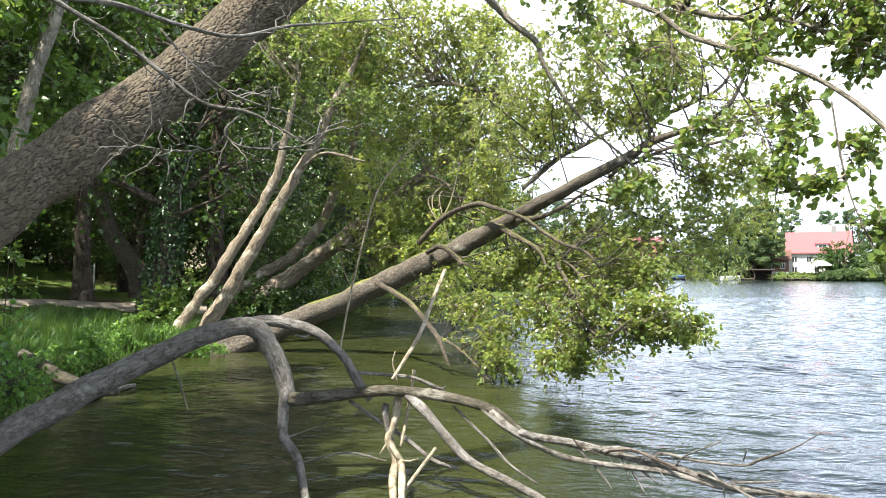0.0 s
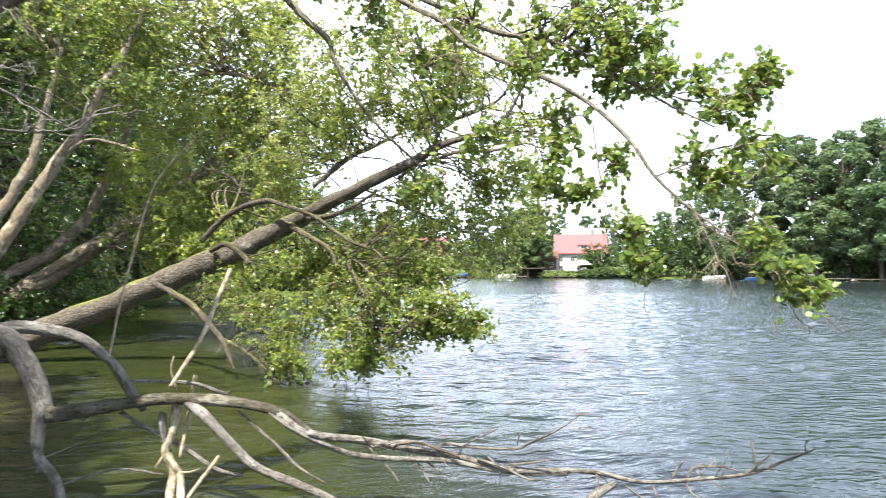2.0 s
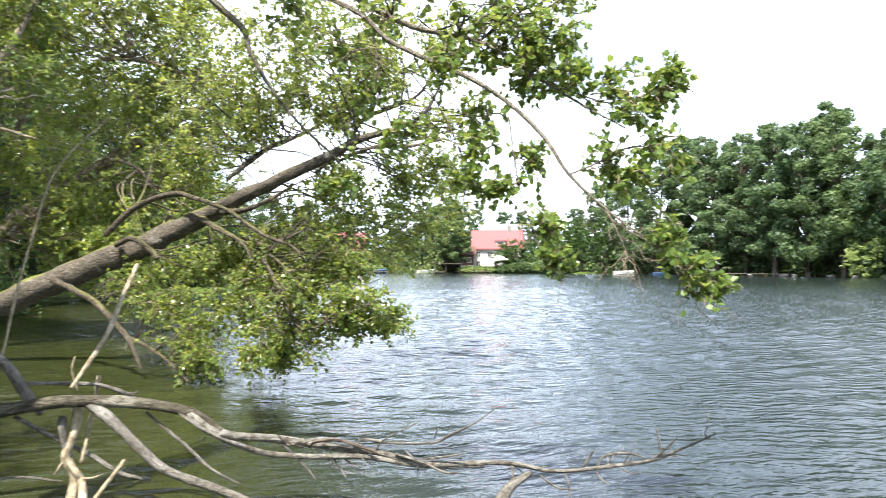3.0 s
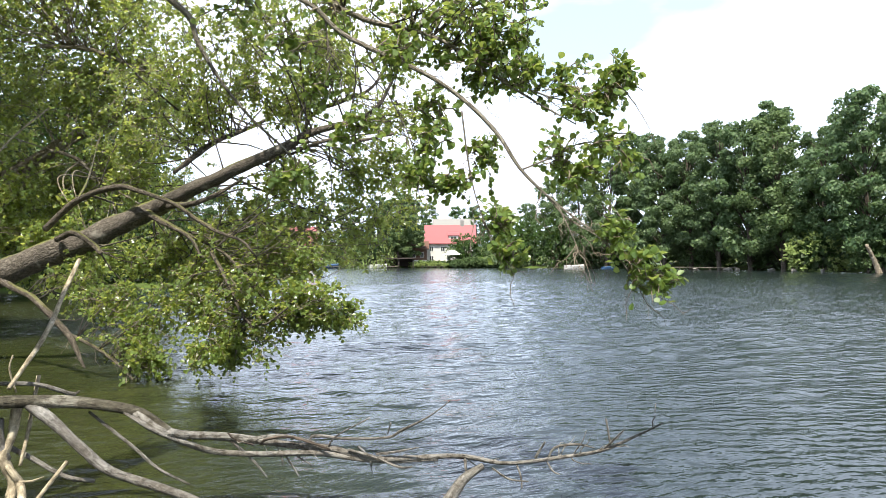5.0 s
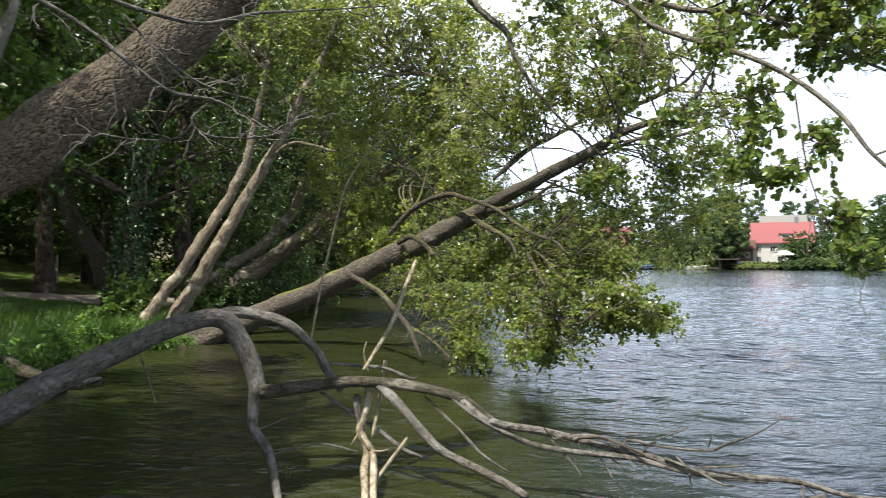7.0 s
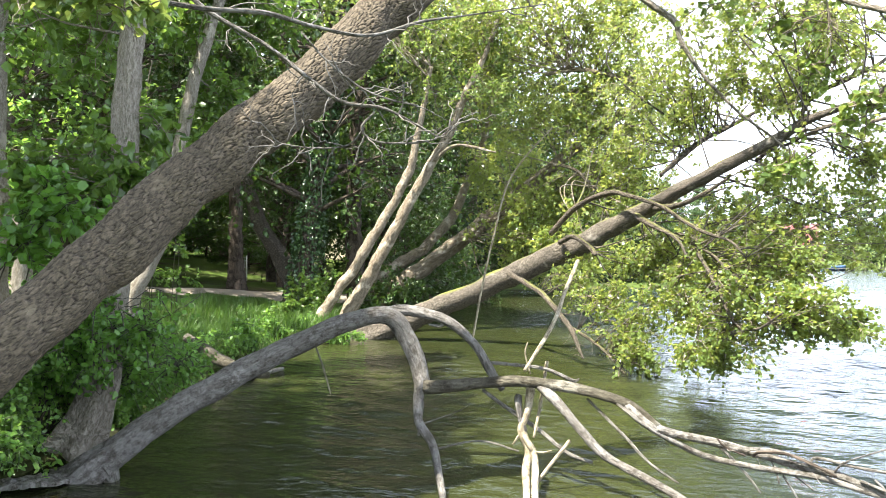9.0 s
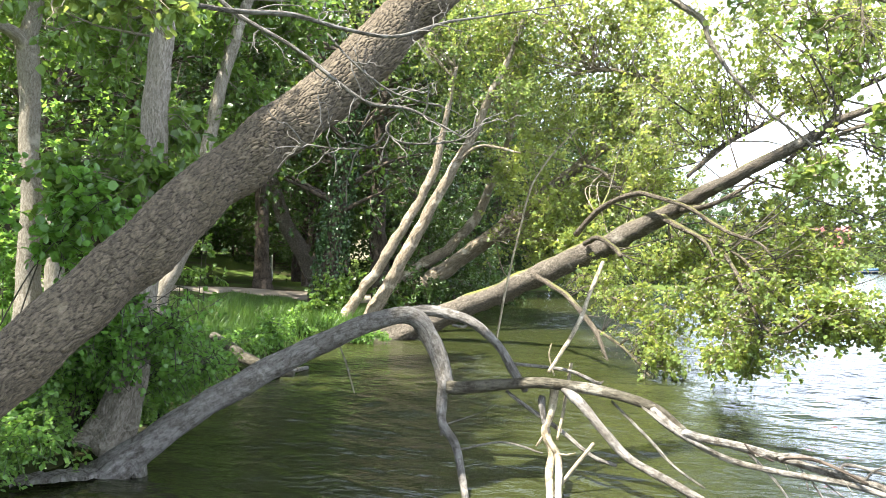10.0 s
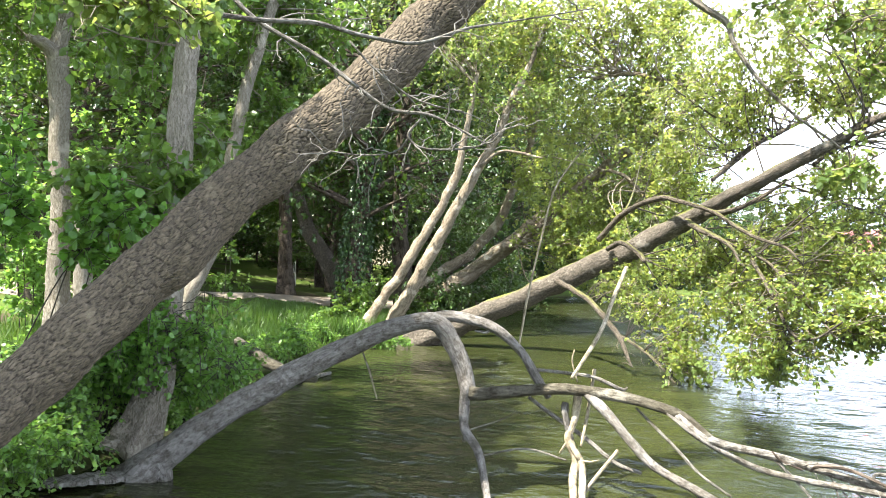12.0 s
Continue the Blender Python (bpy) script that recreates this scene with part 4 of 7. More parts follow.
THIRD_CLUMPS = [[(-3.50, 19.69, 7.22, 1.734), (-1.46, 18.94, 7.50, 1.733), (0.32, 19.00, 8.00, 1.498), (-3.66, 20.68, 5.21, 1.816), (-1.80, 19.92, 5.64, 1.657), (-0.23, 19.00, 6.30, 1.405), (-0.38, 20.00, 4.50, 1.394), (-2.02, 20.90, 3.92, 1.573), (-4.08, 21.62, 3.30, 1.413), (0.96, 19.98, 2.97, 1.027), (1.41, 19.95, 4.10, 0.956), (-4.24, 19.55, 8.25, 1.557), (-0.76, 17.98, 8.68, 1.669), (1.26, 17.96, 8.35, 1.155), (-2.60, 17.81, 8.23, 1.591), (1.78, 18.92, 5.68, 1.069), (-1.50, 19.94, 2.48, 0.906)]] + [
                [(-3.57, 21.71, 4.42, 1.629), (-1.72, 20.93, 2.74, 1.450), (-0.72, 20.99, 3.75, 1.607), (-2.51, 21.86, 1.71, 0.986), (-0.89, 20.98, 1.89, 0.845), (0.71, 19.99, 4.58, 1.425), (1.12, 18.97, 6.52, 1.273), (-0.33, 19.00, 8.17, 1.611), (-2.27, 19.87, 8.30, 1.810), (-1.54, 20.94, 6.51, 1.797), (-3.57, 21.71, 6.79, 1.816), (1.94, 18.90, 5.12, 1.104), (1.34, 17.95, 7.68, 1.061), (0.39, 19.00, 5.97, 1.363)]] + [[(-2.15, 21.89, 3.15, 1.255), (-0.40, 21.60, 3.36, 1.126), (-3.65, 22.20, 3.37, 1.109), (0.30, 15.40, 1.99, 0.488), (-1.78, 21.73, 4.91, 1.331), (-3.12, 22.38, 2.08, 0.832), (-2.09, 18.48, 2.15, 0.455), (-1.34, 18.55, 3.36, 0.679), (-3.57, 18.66, 1.75, 0.468), (-3.70, 18.64, 3.41, 0.626), (-2.57, 18.42, 4.01, 0.611), (-0.90, 17.98, 2.31, 0.508)]]
THIRD_CLUMPS = [c for g in THIRD_CLUMPS for c in g] + [(-3.49, 18.68, 9.28, 1.013), (-1.64, 18.93, 9.54, 1.027), (-3.03, 19.77, 8.72, 0.823), (-4.91, 19.39, 9.24, 0.889)]
THIRD_CLUMPS = [c for c in THIRD_CLUMPS if c[2] - 0.6 * c[3] > 6.2 or c[0] > (-3.2 if c[2] > 4 else -2.0)]
grown_tree("alder_tree", "leaning alder with several stems and dense bright leaves", "tree", [THIRD] + THIRD_LIMBS, BARK_PALE, THIRD_CLUMPS, LEAF_ALDER, 0.092, 23,
           per=2.3, flare=0.4, n_side=5, n_leaf=6, side_len=0.36, droop=0.15)
PALE = [[(-5.79, 16.62, 0.21, 0.180), (-5.45, 16.73, 0.93, 0.164), (-5.11, 16.84, 1.58, 0.158), (-4.41, 17.04, 2.89, 0.147), (-3.71, 17.21, 4.20, 0.130), (-3.14, 17.32, 5.21, 0.113), (-2.71, 17.39, 6.23, 0.091), (-2.28, 17.45, 7.09, 0.068), (-1.92, 17.49, 8.10, 0.045)],
        [(-6.31, 16.00, 0.15, 0.153), (-5.99, 16.12, 0.81, 0.143), (-5.53, 16.29, 1.44, 0.132), (-4.86, 16.50, 2.58, 0.122), (-4.24, 16.67, 3.79, 0.111), (-4.01, 16.73, 4.43, 0.100), (-3.73, 16.79, 5.72, 0.072), (-3.55, 16.83, 6.72, 0.050)],
        [(-3.54, 17.14, 4.40, 0.051), (-2.94, 17.05, 4.75, 0.039), (-1.93, 16.89, 4.51, 0.022)]]
PALE_CLUMPS = [(-3.10, 17.12, 7.78, 1.298), (-1.99, 17.49, 8.10, 1.304), (-4.42, 17.04, 7.72, 1.171), (-3.57, 17.24, 6.54, 0.875), (-1.97, 17.29, 6.30, 0.786), (-5.81, 17.04, 8.44, 1.196)]
grown_tree("pale_tree", "two pale bare leaning stems with peeling bark and a leafy top", "tree", PALE, BARK_PALE, PALE_CLUMPS, LEAF_SHADE, 0.085, 29, per=1.9, flare=0.3)


# ---- the fallen dead tree in the water ----
def fallen_tree():
    main = [(-4.21, 5.15, -0.14, 0.151), (-3.99, 5.06, 0.03, 0.132), (-3.83, 5.13, 0.18, 0.114), (-3.46, 5.26, 0.46, 0.107), (-3.13, 5.41, 0.69, 0.104), (-2.61, 5.57, 0.97, 0.097), (-2.19, 5.69, 1.18, 0.087), (-1.80, 5.78, 1.32, 0.078), (-1.57, 5.79, 1.31, 0.081), (-1.45, 5.82, 1.15, 0.081), (-1.35, 5.80, 0.94, 0.072), (-1.29, 5.76, 0.74, 0.068)]
    at = main[0][:3]
    root = thing("fallen_tree", at, "dead bare grey tree lying in the water with forked branches", "dead tree")
    lower = [(-1.36, 5.81, 0.91, 0.019), (-1.31, 5.75, 0.77, 0.051), (-1.33, 5.75, 0.62, 0.043), (-1.30, 5.67, 0.44, 0.037), (-1.17, 5.58, 0.29, 0.036), (-1.08, 5.39, 0.12, 0.031), (-0.99, 5.10, 0.00, 0.028), (-0.90, 4.71, -0.09, 0.024)]
    arm = [(-1.37, 5.81, 0.93, 0.019), (-1.33, 5.77, 0.81, 0.049), (-1.27, 5.76, 0.75, 0.058), (-1.17, 5.76, 0.74, 0.054), (-0.95, 5.77, 0.76, 0.048), (-0.66, 5.76, 0.79, 0.048), (-0.32, 5.69, 0.81, 0.046), (0.02, 5.60, 0.78, 0.045), (0.38, 5.44, 0.70, 0.041)]
    arm += [(0.58, 5.27, 0.57, 0.033), (0.99, 5.16, 0.51, 0.030), (1.39, 5.01, 0.44, 0.026), (1.65, 4.88, 0.41, 0.026), (1.95, 4.71, 0.33, 0.023), (2.48, 4.40, 0.36, 0.019), (2.75, 4.17, 0.33, 0.014), (3.09, 3.93, 0.39, 0.014), (3.29, 3.77, 0.45, 0.012), (3.44, 3.63, 0.55, 0.009), (3.58, 3.49, 0.66, 0.004)]
    arch = [(-1.73, 5.80, 1.32, 0.058), (-1.52, 5.86, 1.38, 0.050), (-1.32, 5.90, 1.35, 0.048), (-1.07, 5.90, 1.26, 0.044), (-0.88, 5.94, 1.09, 0.040), (-0.75, 5.90, 0.91, 0.040), (-0.66, 5.91, 0.76, 0.034), (-0.63, 5.92, 0.70, 0.026)]
    knee = [(-0.34, 5.71, 0.81, 0.025), (-0.25, 5.66, 0.75, 0.043), (-0.11, 5.60, 0.62, 0.040), (0.06, 5.50, 0.44, 0.039), (0.18, 5.45, 0.33, 0.037), (0.37, 5.34, 0.25, 0.032), (0.61, 5.06, 0.20, 0.030), (0.77, 4.74, 0.18, 0.026)]
    twin = [(0.30, 5.39, 0.72, 0.008), (0.46, 5.32, 0.62, 0.025), (0.66, 5.24, 0.51, 0.023), (0.88, 5.18, 0.42, 0.021), (1.14, 5.07, 0.39, 0.021), (1.57, 4.90, 0.38, 0.020), (1.95, 4.71, 0.32, 0.016), (2.34, 4.48, 0.33, 0.011)]
    for k, L in enumerate((main, lower, arm[:10], arch, knee, twin, arm[8:])):
        V, F, U = tube(L, 22 if k == 0 else 14, 0.03, 0.075 if k == 0 else 0.12, 300 + k, 0.5 if k == 0 else 0, at)
        part("trunk" if k == 0 else "limb", mesh_of("limb", V, F, (DEADWOOD, DEADWOOD, ARMWOOD, DEADWOOD, DEADWOOD, BLEACHED, BLEACHED)[k], True, U), root)
    for k, L in enumerate(([(-3.94, 5.07, 0.08, 0.085), (-4.04, 5.03, 0.02, 0.065), (-4.32, 5.19, -0.14, 0.044)], [(-3.86, 5.11, 0.14, 0.101), (-3.81, 5.12, 0.04, 0.074), (-3.84, 5.22, -0.14, 0.059)])):
        V, F, U = tube(L, 12, 0.03, 0.14, 350 + k, 0, at)
        part("root", mesh_of("root", V, F, DEADWOOD, True, U), root)
    small = [[(-0.73, 5.91, 0.93, 0.016), (-0.49, 5.93, 0.91, 0.016), (-0.25, 5.89, 0.89, 0.016), (-0.03, 5.90, 0.80, 0.016), (0.02, 5.90, 0.82, 0.007)]] + [
             [(-0.79, 5.85, 0.71, 0.016), (-0.58, 5.82, 0.57, 0.019), (-0.30, 5.79, 0.39, 0.019), (-0.07, 5.70, 0.24, 0.017), (0.12, 5.65, 0.19, 0.015)]] + [
             [(0.08, 5.60, 0.71, 0.011), (0.35, 5.49, 0.46, 0.013), (0.53, 5.37, 0.29, 0.011), (0.73, 5.30, 0.17, 0.007)]] + [
             [(-1.15, 5.56, 0.26, 0.007), (-0.79, 5.65, 0.32, 0.009), (-0.46, 5.58, 0.27, 0.008)]] + [
             [(-2.24, 5.67, 1.09, 0.007), (-2.17, 5.70, 0.88, 0.009), (-2.11, 5.72, 0.65, 0.006)]] + [
             [(-1.32, 5.75, 0.76, 0.007), (-1.29, 5.76, 0.62, 0.009), (-1.32, 5.70, 0.33, 0.016)]] + [
             [(-1.27, 5.91, 1.25, 0.011), (-1.17, 5.89, 1.24, 0.015), (-1.13, 5.89, 1.27, 0.015)]] + [
             [(-1.29, 5.68, 0.43, 0.007), (-0.99, 5.72, 0.54, 0.005), (-0.86, 5.64, 0.63, 0.003)]] + [
             [(1.51, 4.92, 0.44, 0.009), (1.54, 4.91, 0.51, 0.011), (1.76, 4.79, 0.49, 0.011), (2.03, 4.68, 0.49, 0.009), (2.10, 4.59, 0.55, 0.011), (2.26, 4.46, 0.66, 0.006), (2.38, 4.34, 0.79, 0.003)]] + [
             [(1.63, 4.88, 0.41, 0.008), (1.68, 4.82, 0.51, 0.006), (1.89, 4.68, 0.65, 0.005)], [(0.99, 5.16, 0.50, 0.013), (1.14, 5.07, 0.34, 0.009), (1.22, 5.00, 0.23, 0.006)]] + [
             [(1.32, 5.03, 0.41, 0.008), (1.33, 4.97, 0.31, 0.006)], [(1.37, 5.02, 0.35, 0.008), (1.44, 4.95, 0.22, 0.006)], [(1.39, 5.01, 0.39, 0.008), (1.53, 4.92, 0.29, 0.005)]] + [
             [(1.95, 4.71, 0.37, 0.009), (2.08, 4.60, 0.40, 0.009), (2.19, 4.49, 0.44, 0.005)], [(2.03, 4.68, 0.52, 0.006), (2.03, 4.62, 0.61, 0.005)], [(2.91, 4.06, 0.37, 0.012), (2.94, 4.04, 0.43, 0.009), (2.94, 3.98, 0.50, 0.006)]] + [
             [(2.99, 4.01, 0.37, 0.009), (3.03, 3.98, 0.45, 0.009), (3.15, 3.88, 0.48, 0.009), (3.24, 3.80, 0.46, 0.004)], [(3.32, 3.73, 0.49, 0.007), (3.31, 3.74, 0.59, 0.007), (3.30, 3.75, 0.67, 0.007)]] + [
             [(2.80, 4.14, 0.33, 0.007), (2.80, 4.08, 0.25, 0.007), (2.78, 4.04, 0.18, 0.006)], [(2.66, 4.24, 0.29, 0.007), (2.73, 4.13, 0.23, 0.007), (2.82, 4.01, 0.23, 0.004)]] + [
             [(2.97, 4.02, 0.37, 0.006), (2.98, 3.95, 0.30, 0.006), (2.99, 3.88, 0.29, 0.004)], [(3.29, 3.77, 0.45, 0.006), (3.33, 3.66, 0.57, 0.006), (3.33, 3.60, 0.62, 0.003)]] + [
             [(1.15, 5.12, 0.49, 0.019), (1.35, 5.02, 0.51, 0.014), (1.55, 4.91, 0.46, 0.009)], [(1.76, 4.79, 0.41, 0.011), (1.93, 4.67, 0.36, 0.011), (2.06, 4.56, 0.30, 0.009), (2.15, 4.51, 0.30, 0.005)]] + [
             [(2.51, 4.38, 0.36, 0.011), (2.49, 4.33, 0.28, 0.009), (2.50, 4.33, 0.24, 0.006)], [(1.83, 4.76, 0.43, 0.008), (1.88, 4.74, 0.37, 0.008), (1.83, 4.76, 0.34, 0.005)]]
    for k, L in enumerate(small):
        V, F, U = tube(L, 8, 0.02, 0.10, 400 + k, 0, at)
        part("twig", mesh_of("twig", V, F, BLEACHED, True, U), root)
    for k, L in enumerate(([(1.18, 5.04, 0.46, 0.008), (1.22, 5.02, 0.50, 0.010), (1.37, 4.96, 0.51, 0.010), (1.53, 4.89, 0.46, 0.010), (1.63, 4.81, 0.42, 0.008)], [(0.97, 5.15, 0.55, 0.007), (1.02, 5.12, 0.50, 0.008), (1.14, 5.06, 0.46, 0.007)])):
        V, F, U = tube(L, 8, 0.02, 0.12, 470 + k, 0, at)
        part("bark_strip", mesh_of("bark_strip", V, F, BARK_DARK, True, U), root, "dark strip of loose bark")
    rg = np.random.default_rng(77)
    C = spline(np.array(arm)[9:, :3], 30)[None]
    S, T = along(rg, C, 34, 0.1, 1.0)
    Q = shoots(rg, S, unit(T * 0.9 + rg.normal(0, 0.5, S.shape)), 0.16 * rg.uniform(0.3, 1.3, len(S)), 0.0, 0.12, 6)
    V, F = twigs(Q, 0.006, 0.002, 5)
    part("twig_spray", mesh_of("twig_spray", V - np.array(at), F, BLEACHED), root)["kind"] = "stuff"


fallen_tree()


def loose_wood(name, label, paths, mat, seed, sides=12):
    at = paths[0][0][:3]
    root = thing(name, at, label, "wood", {"stick": "pale sticks in the water", "driftwood": "driftwood at the waterline"}.get(name, ""))
    for k, L in enumerate(paths):
        V, F, U = tube(L, sides, 0.03, 0.09, seed + k, 0, at)
        part("stem" if k == 0 else "stub", mesh_of("stem", V, F, DEADWOOD if name == "snag" and k == 2 else mat, True, U), root)


loose_wood("snag", "forked upright bleached snag standing in the water", [
    [(-0.35, 4.79, -0.06, 0.029), (-0.37, 5.19, 0.07, 0.029), (-0.40, 5.59, 0.14, 0.034), (-0.39, 5.71, 0.25, 0.030), (-0.43, 5.73, 0.36, 0.039), (-0.45, 5.74, 0.43, 0.033), (-0.41, 5.77, 0.53, 0.027), (-0.39, 5.79, 0.62, 0.033), (-0.37, 5.79, 0.76, 0.036)],
    [(-0.28, 4.79, -0.06, 0.026), (-0.31, 5.19, 0.12, 0.027), (-0.34, 5.64, 0.22, 0.029), (-0.38, 5.67, 0.30, 0.025), (-0.43, 5.70, 0.37, 0.021)],
    [(-0.42, 5.73, 0.40, 0.021), (-0.46, 5.75, 0.49, 0.026), (-0.48, 5.76, 0.58, 0.027), (-0.49, 5.78, 0.65, 0.033), (-0.48, 5.78, 0.69, 0.026)],
    [(-0.35, 5.65, 0.26, 0.010), (-0.28, 5.65, 0.25, 0.010), (-0.20, 5.65, 0.27, 0.006)], [(-0.44, 5.73, 0.41, 0.011), (-0.48, 5.72, 0.35, 0.011), (-0.52, 5.71, 0.29, 0.009)]], STICK, 500)
loose_wood("stick", "thin pale broken stick caught in the dead branches", [[(-0.42, 5.68, 0.91, 0.015), (-0.21, 6.10, 1.24, 0.018), (-0.10, 6.50, 1.52, 0.019), (0.02, 6.90, 1.81, 0.018)]], STICK, 520, 8)
loose_wood("stick", "thin pale broken stick standing in the water", [[(-0.40, 5.28, -0.03, 0.014), (-0.24, 5.44, 0.17, 0.014), (-0.06, 5.60, 0.37, 0.015)]], STICK, 523, 8)
loose_wood("stick", "thin pale broken stick behind the snag", [[(-0.35, 5.69, 0.36, 0.012), (-0.30, 5.84, 0.61, 0.014), (-0.25, 5.99, 0.94, 0.016)]], STICK, 526, 8)
loose_wood("stick", "short upright twig on the dead branch", [[(-0.38, 5.79, 0.86, 0.007), (-0.42, 5.78, 1.03, 0.007), (-0.40, 5.79, 1.13, 0.005)]], STICK, 527, 6)
loose_wood("pole", "long thin pale bent stick leaning on the arched dead branch", [[(-0.885, 5.93, 1.14, 0.010), (-0.81, 5.98, 1.576, 0.010), (-0.70, 5.99, 2.05, 0.009), (-0.59, 6.0, 2.466, 0.009), (-0.42, 6.02, 2.73, 0.008), (-0.19, 6.03, 2.975, 0.006)]], STICK, 530, 8)
loose_wood("driftwood", "thick bleached broken log end leaning out of the water", [[(2.20, 4.21, 0.04, 0.043), (2.32, 4.20, 0.18, 0.040), (2.41, 4.21, 0.26, 0.036), (2.55, 4.19, 0.33, 0.023)]], BLEACHED, 535)
loose_wood("log", "grey log lying on the bank with its end in the water", [[(-5.86, 9.55, 0.66, 0.068), (-5.52, 9.51, 0.49, 0.085), (-5.20, 9.46, 0.33, 0.092), (-4.72, 9.27, 0.23, 0.075), (-4.34, 9.23, 0.18, 0.05)]], ARMWOOD, 540)
loose_wood("driftwood", "flat bleached piece of wood floating at the bank", [[(-4.99, 8.92, 0.05, 0.039), (-4.90, 9.81, 0.06, 0.049), (-4.78, 10.70, 0.04, 0.030)]], BLEACHED, 545)


def rotten_board(ends, width, thick, seed):
    """A flat, worn board with a ragged outline, lying at the waterline."""
    rg = np.random.default_rng(seed)
    C = spline([e[:3] for e in ends], 26)
    T = unit(np.gradient(C, axis=0) * np.array([1, 1, 0]))
    N = np.stack([-T[:, 1], T[:, 0], np.zeros(26)], 1)
    w = width * (0.75 + 0.25 * np.sin(np.linspace(0, 3.0, 26))) / 2
    left, right = w * rg.uniform(0.7, 1.1, 26), w * rg.uniform(0.7, 1.1, 26)
    rows = []
    for f in (-1.0, -0.5, 0.0, 0.5, 1.0):
        side = np.where(f < 0, left, right) * f
        rows.append(C + N * side[:, None] + np.array([0, 0, 1.0]) * (rg.normal(0, 0.005, 26) - 0.012 * abs(f))[:, None])
    V = np.stack(rows + [r - np.array([0, 0, thick]) for r in rows[::-1]], 1)
    n, m = V.shape[:2]
    i, j = np.meshgrid(np.arange(n - 1), np.arange(m), indexing="ij")
    k = (j + 1) % m
    p, q, u, v = i * m + j, i * m + k, (i + 1) * m + k, (i + 1) * m + j
    F = [np.stack([p, u, q], -1).reshape(-1, 3), np.stack([p, v, u], -1).reshape(-1, 3)]
    F += [np.array([(0, j, j + 1) for j in range(1, m - 1)]), np.array([((n - 1) * m, (n - 1) * m + j + 1, (n - 1) * m + j) for j in range(1, m - 1)])]
    at = C[0]
    root = thing("driftwood", at, "flat bleached rotten board at the waterline", "wood", "driftwood at the waterline")
    U = V * np.array([1.0, 1.0, 1.0]) + 3.0
    part("board", mesh_of("board", V.reshape(-1, 3) - at, np.concatenate(F), BLEACHED, False, U.reshape(-1, 3)), root)


rotten_board([(-4.58, 4.63, 0.07, 0.023), (-4.31, 4.76, 0.085, 0.023), (-4.14, 4.91, 0.075, 0.024), (-4.10, 5.24, 0.05, 0.025)], 0.30, 0.035, 551)


# ---- trees and bushes of the near bank, behind the waterline ----
STEM = [(-4.45, 5.47, 0.06, 0.199), (-4.39, 5.51, 0.24, 0.163), (-4.30, 5.52, 0.50, 0.139), (-4.10, 5.43, 1.15, 0.123), (-4.07, 5.57, 1.93, 0.121), (-4.10, 5.67, 2.74, 0.121), (-4.14, 5.77, 3.58, 0.116), (-4.16, 5.87, 4.23, 0.114), (-4.18, 5.98, 4.97, 0.106), (-4.22, 6.08, 6.08, 0.087)]
STEM_CLUMPS = [(-4.77, 5.92, 4.89, 0.579), (-5.40, 5.63, 4.72, 0.626), (-4.41, 6.67, 5.17, 0.632), (-5.35, 6.48, 4.36, 0.476), (-4.68, 5.47, 2.73, 0.402), (-4.17, 5.87, 3.11, 0.307), (-4.29, 5.53, 2.51, 0.399), (-4.83, 5.34, 2.45, 0.291), (-3.97, 5.77, 2.58, 0.218)]
grown_tree("lime_tree", "grey-barked tree at the waterline with flared roots", "tree", [STEM], BARK_GREY, STEM_CLUMPS, LEAF_LIME, 0.105, 41, per=1.4, shape=SPRIG,
           flare=0.5, sides=36, n_side=4, n_leaf=5, side_len=0.25)
# added tree out of view; its clumps shade the trunk, bank and water
SHADE = [(-6.6, 1.2, 0.2, 0.24), (-6.4, 1.3, 2.5, 0.20), (-5.9, 1.7, 5.0, 0.15), (-5.3, 2.2, 7.4, 0.08), (-5.0, 2.4, 8.6, 0.03)]
SHADE_CLUMPS = [(-5.10, 2.45, 6.90, 1.00), (-5.50, 3.35, 7.40, 1.00), (-6.10, 4.35, 7.90, 1.00), (-5.40, 5.35, 8.00, 0.90), (-6.60, 2.45, 8.00, 1.00), (-5.60, 5.65, 8.20, 0.80),
                (-7.30, 4.25, 8.20, 0.90), (-6.00, 2.95, 7.00, 0.90), (-4.90, 3.65, 7.10, 0.90), (-4.40, 4.65, 7.30, 0.80), (-4.70, 5.95, 7.60, 0.80), (-6.60, 5.45, 7.60, 0.90),
                (-4.30, 2.95, 6.80, 0.70), (-5.70, 3.95, 7.50, 0.90), (-5.40, 4.65, 7.40, 0.80), (-4.70, 3.25, 7.00, 0.55), (-4.20, 3.75, 7.10, 0.50), (-5.30, 0.45, 7.00, 0.75),
                (-4.95, 1.00, 7.00, 0.65), (-4.70, 1.65, 7.10, 0.60), (-5.60, -0.10, 6.90, 0.60), (-4.35, 2.10, 7.20, 0.50)]
grown_tree("alder_tree", "unseen alder added beside the viewer to shade the bank and water", "tree", [SHADE], BARK_ALDER, SHADE_CLUMPS, LEAF_ALDER, 0.085, 49, per=3.2, flare=0.3)
POLLARD = [(-8.21, 8.48, 1.20, 0.165), (-8.19, 8.49, 2.43, 0.145), (-8.21, 8.47, 3.28, 0.141), (-8.23, 8.45, 4.22, 0.145), (-8.24, 8.44, 4.90, 0.145), (-8.22, 8.46, 5.25, 0.124), (-8.17, 8.51, 5.69, 0.102), (-8.16, 8.53, 6.39, 0.095), (-8.13, 8.55, 7.63, 0.074), (-8.0, 8.4, 9.2, 0.04)]
